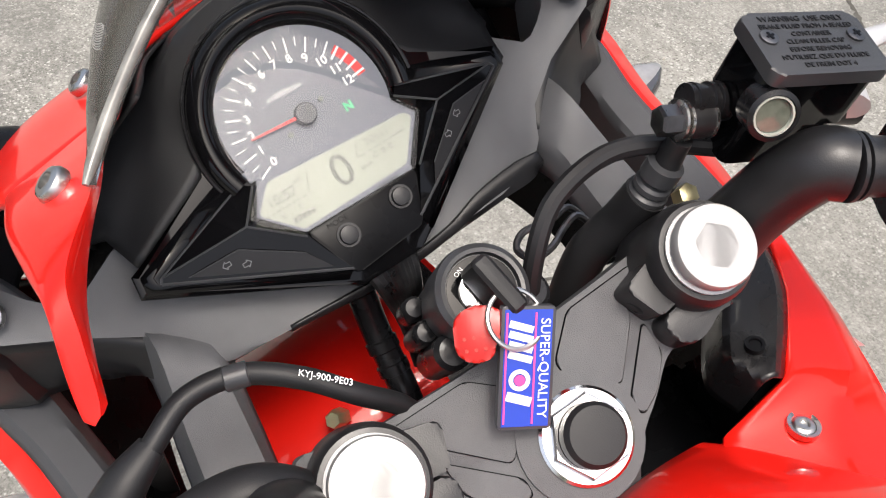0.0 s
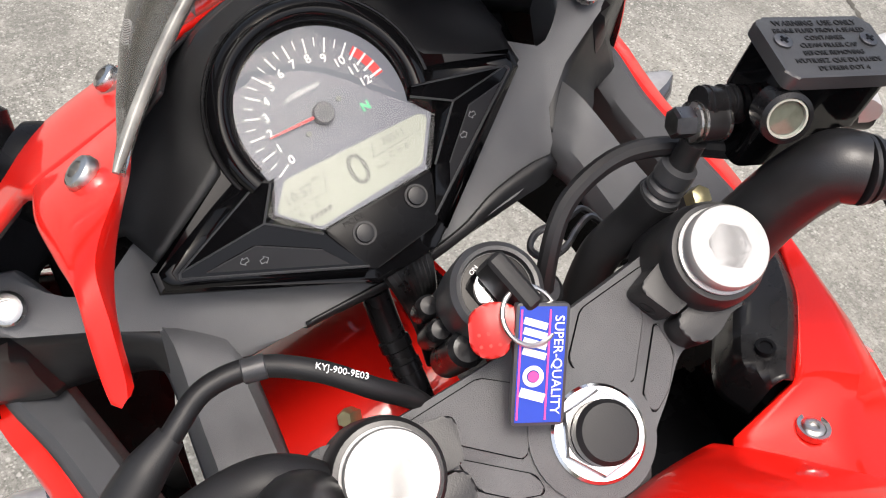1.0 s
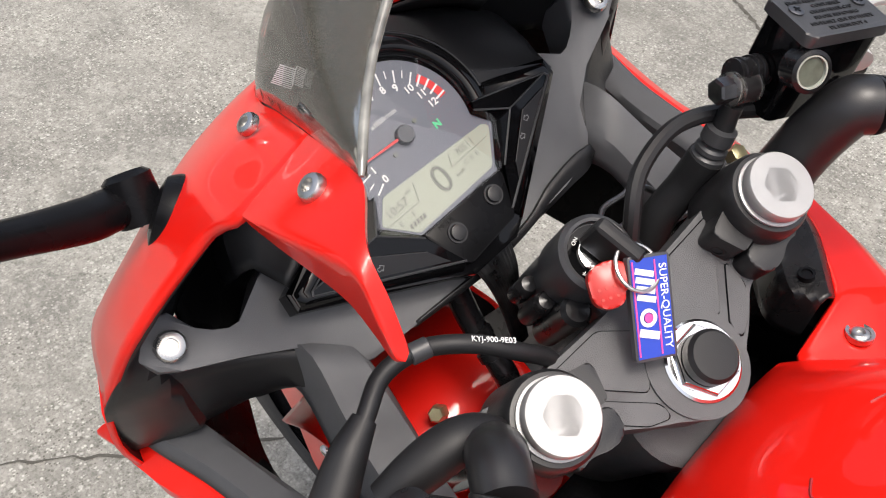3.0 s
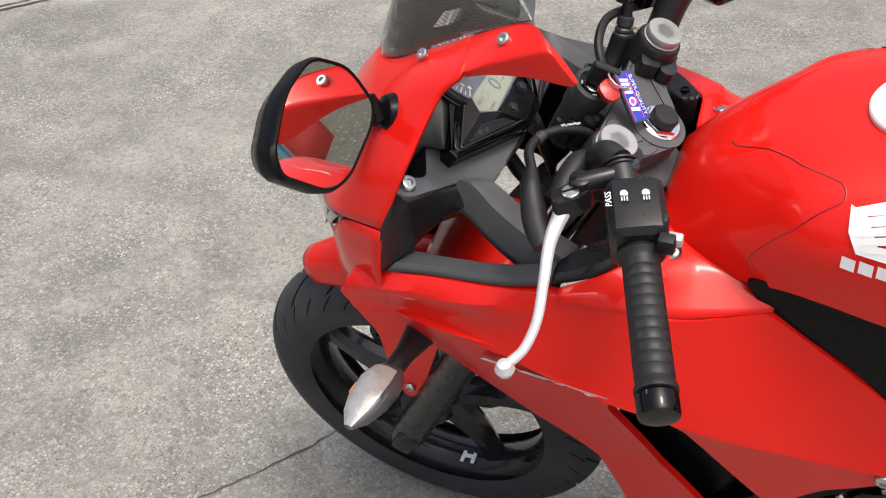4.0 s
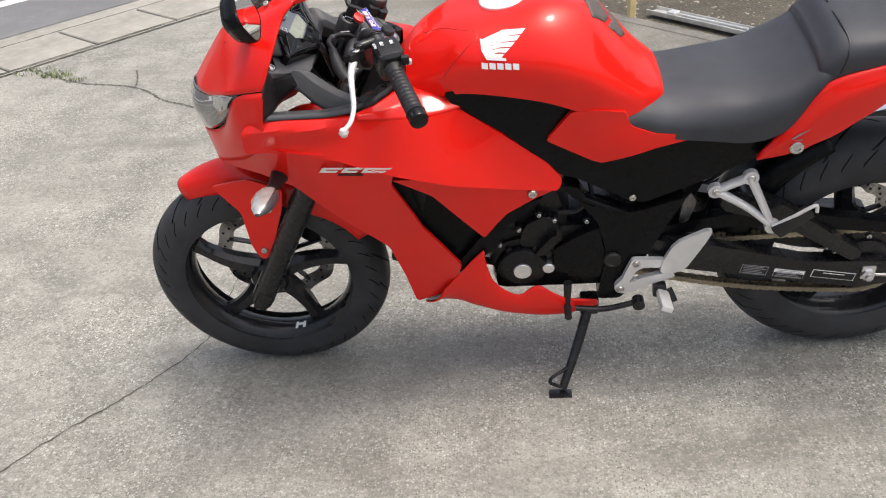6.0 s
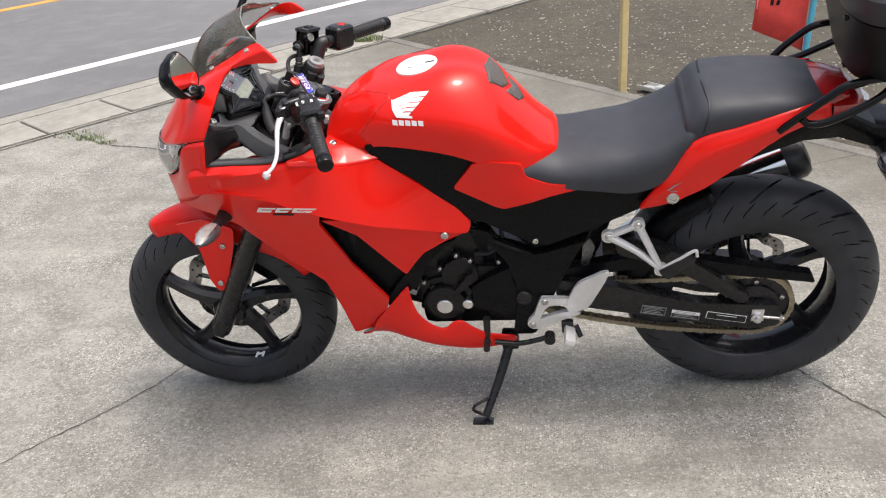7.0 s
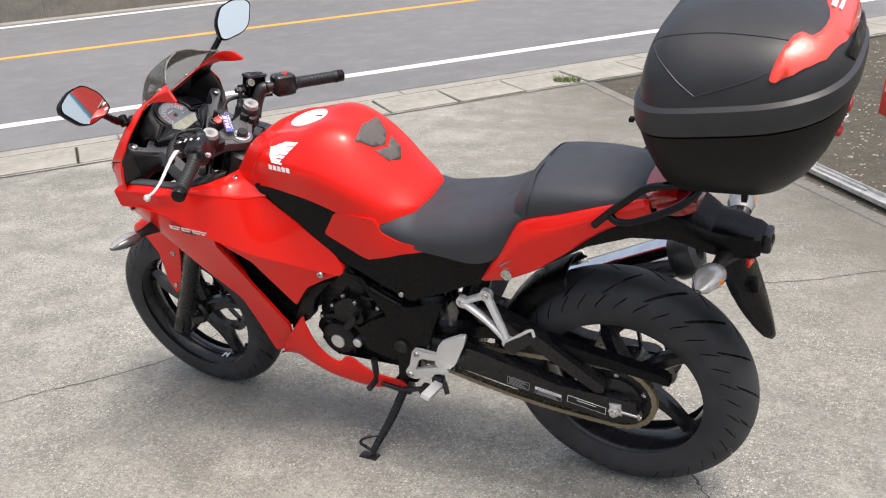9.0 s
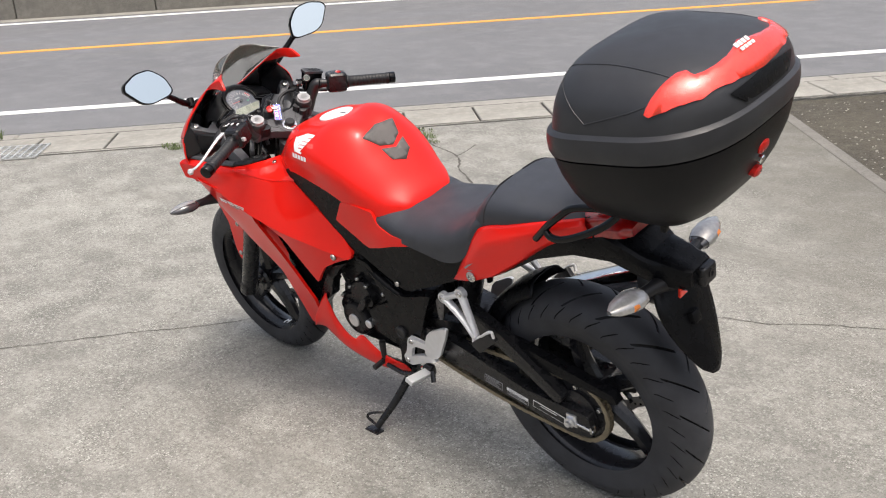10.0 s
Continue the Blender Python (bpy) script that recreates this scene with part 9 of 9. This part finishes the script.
tuft("weeds", -3.60, 1.22, 120, 0.10, 0.03)

# stones on the soil and grit on the concrete
ico = B()
bmesh.ops.create_icosphere(ico, subdivisions=1, radius=1.0)
iv, jf = [v.co.copy() for v in ico.verts], [[v.index for v in f.verts] for f in ico.faces]
ico.free()


def scatter(name, count, where, size, mat, label, z):
    verts, faces = [], []
    for _ in range(count):
        x, y = where()
        s_ = size * rng.uniform(0.4, 1.0) ** 2
        if rng.random() < 0.02:
            s_ *= 2.0
        r = Matrix.Rotation(rng.uniform(0, 6.28), 3, "Z") @ Matrix.Diagonal((s_, s_ * rng.uniform(0.6, 1), s_ * rng.uniform(0.4, 0.7)))
        b0 = len(verts)
        verts += [tuple(r @ (v * rng.uniform(0.8, 1.15)) + Vector((x, y, z + s_ * 0.1))) for v in iv]
        faces += [[b0 + i for i in f] for f in jf]
    me = bpy.data.meshes.new(name)
    me.from_pydata(verts, [], faces)
    me.materials.append(mat)
    return tagged(new(name, me), label, "stones", kind="stuff")


def on_soil():
    while True:
        x, y = rng.uniform(-1.2, 4.0), rng.uniform(1.2, 7.5)
        p = Vector((x, y))
        e = EDGE_A - p
        if ed.x * (p.y - EDGE_A.y) - ed.y * (p.x - EDGE_A.x) > 0.03 and RN.x * x + RN.y * y < 3.45:
            return x, y


scatter("soil_stones", 5000, on_soil, 0.011, STONE, "small pale and dark stones on the soil", -0.012)
scatter("grit", 900, lambda: (rng.uniform(-2.2, 2.0), rng.uniform(-1.6, 2.2)), 0.0035, STONE, "fine grit on the concrete", 0.0)
# border strip between concrete and soil
bm = B()
mid = (EDGE_A + EDGE_B + ed * 4) / 2
L_ = (EDGE_B + ed * 4 - EDGE_A).length
block(bm, (L_, 0.09, 0.07), Matrix.Translation((mid.x, mid.y, -0.030)) @ Matrix.Rotation(math.atan2(ed.y, ed.x), 4, "Z"), 0.01, 1)
tagged(part("border_kerb", bm, WALLCON), "worn concrete edging beside the soil bed", "edging", kind="structure")


def moss_patch(x, y, n, rad):
    bm = B()
    for _ in range(n):
        a, r = rng.uniform(0, 6.28), rad * math.sqrt(rng.random())
        px, py = x + 1.5 * r * math.cos(a), y + r * math.sin(a)
        s_ = rng.uniform(0.006, 0.018)
        q = [bm.verts.new((px + s_ * math.cos(t), py + s_ * math.sin(t), -0.010 + rng.uniform(0, 0.012))) for t in (0.3, 1.8, 3.4, 4.9)]
        t_ = bm.verts.new((px, py, 0.004 + rng.uniform(0, 0.015)))
        for i in range(4):
            bm.faces.new((q[i], q[(i + 1) % 4], t_))
    tagged(part("moss", bm, MOSS), "bright green moss on the soil", "moss", kind="stuff")


moss_patch(1.52, 2.30, 500, 0.10)

# wooden stake
st = thing("stake", "pale square wooden stake driven into the soil", "stake", pose(0.485, 2.72, -0.02, 0, 2, 20))
bm = B()
block(bm, (0.036, 0.036, 1.25), pose(0, 0, 0.60), 0.003, 1)
part("post", bm, WOOD, st)

# flag on a blue pole
fl = thing("banner", "red and white banner hanging on a blue pole", "banner", pose(1.225, 2.05, 0, 0, 5, 0))
bm = B()
tube(bm, [(0, 0, -0.02), (0, 0, 2.2)], 0.014, 12)
part("pole", bm, BLUEPOLE, fl, "light blue pole")
bm = B()
rows = []
for z in np.linspace(0.335, 1.9, 14):
    rows.append([(-0.012 - 0.24 * t, 0.03 * math.sin(4 * t + 2 * z), z + 0.10 * t * (1 if z < 0.6 else 0.4)) for t in np.linspace(0, 1, 9)])
grid_faces(bm, rows)
cl = part("cloth", bm, CLOTHRED, fl, "red banner cloth", thick=0.002)
bm = B()
grid_faces(bm, [[(-0.245 + 0.11 * t, 0.028 * math.sin(4 * (0.95 - 0.45 * t)) - 0.012, z) for t in np.linspace(0, 1, 5)] for z in (0.525, 0.585)])
wl = part("label", bm, CLOTHWHITE, cl, "white label on the banner", thick=0.001)
bm = B()
for k in range(4):
    block(bm, (0.014, 0.003, 0.022), pose(-0.232 + 0.026 * k, -0.020, 0.553, 0, 10 * (k % 2), 0))
part("print_bar", bm, GLOSS, wl, "dark print bars")

# metal rail lying on the soil
rl = thing("metal_rail", "galvanised metal rail lying beside the concrete", "rail", Matrix.Translation((0.90, 2.41, 0.006)) @ Matrix.Rotation(math.atan2(-0.70, 0.60), 4, "Z"))
bm = B()
block(bm, (0.94, 0.08, 0.006), pose(0, 0, 0.003), 0.002, 1)
for y in (-0.048, 0.048):
    block(bm, (0.94, 0.006, 0.022), pose(0, y * 0.8, 0.011), 0.001, 1)
part("channel", bm, GALV, rl)
bm = B()
block(bm, (0.05, 0.05, 0.022), pose(-0.33, 0, 0.017), 0.004, 1)
part("bracket", bm, GALV, rl)
bm = B()
tube(bm, [(-0.30, 0.015, 0.012), (0.1, 0.02, 0.012)], 0.007, 8)
part("rod", bm, GALV, rl)

# wall beyond the road
fw_ = tagged(new("wall_far"), "low stained concrete wall beyond the road", "wall", kind="structure")
bm = B()
block(bm, (1.985, 0.25, 1.0), Matrix(), 0.012, 1)
wm = finish(bm)
wm.materials.append(WALLCON)
for k in range(-14, 16):
    ob = new("wall_block", wm)
    ob.parent = fw_
    ob.matrix_world = Matrix.Translation(road_point(2.0 * k, 12.18, 0.45 + rng.uniform(-0.006, 0.006))) @ Matrix.Rotation(ROAD_A, 4, "Z")
road_slab("gutter_far", 11.75, 12.06, -0.030, 0.05, GUTTER)
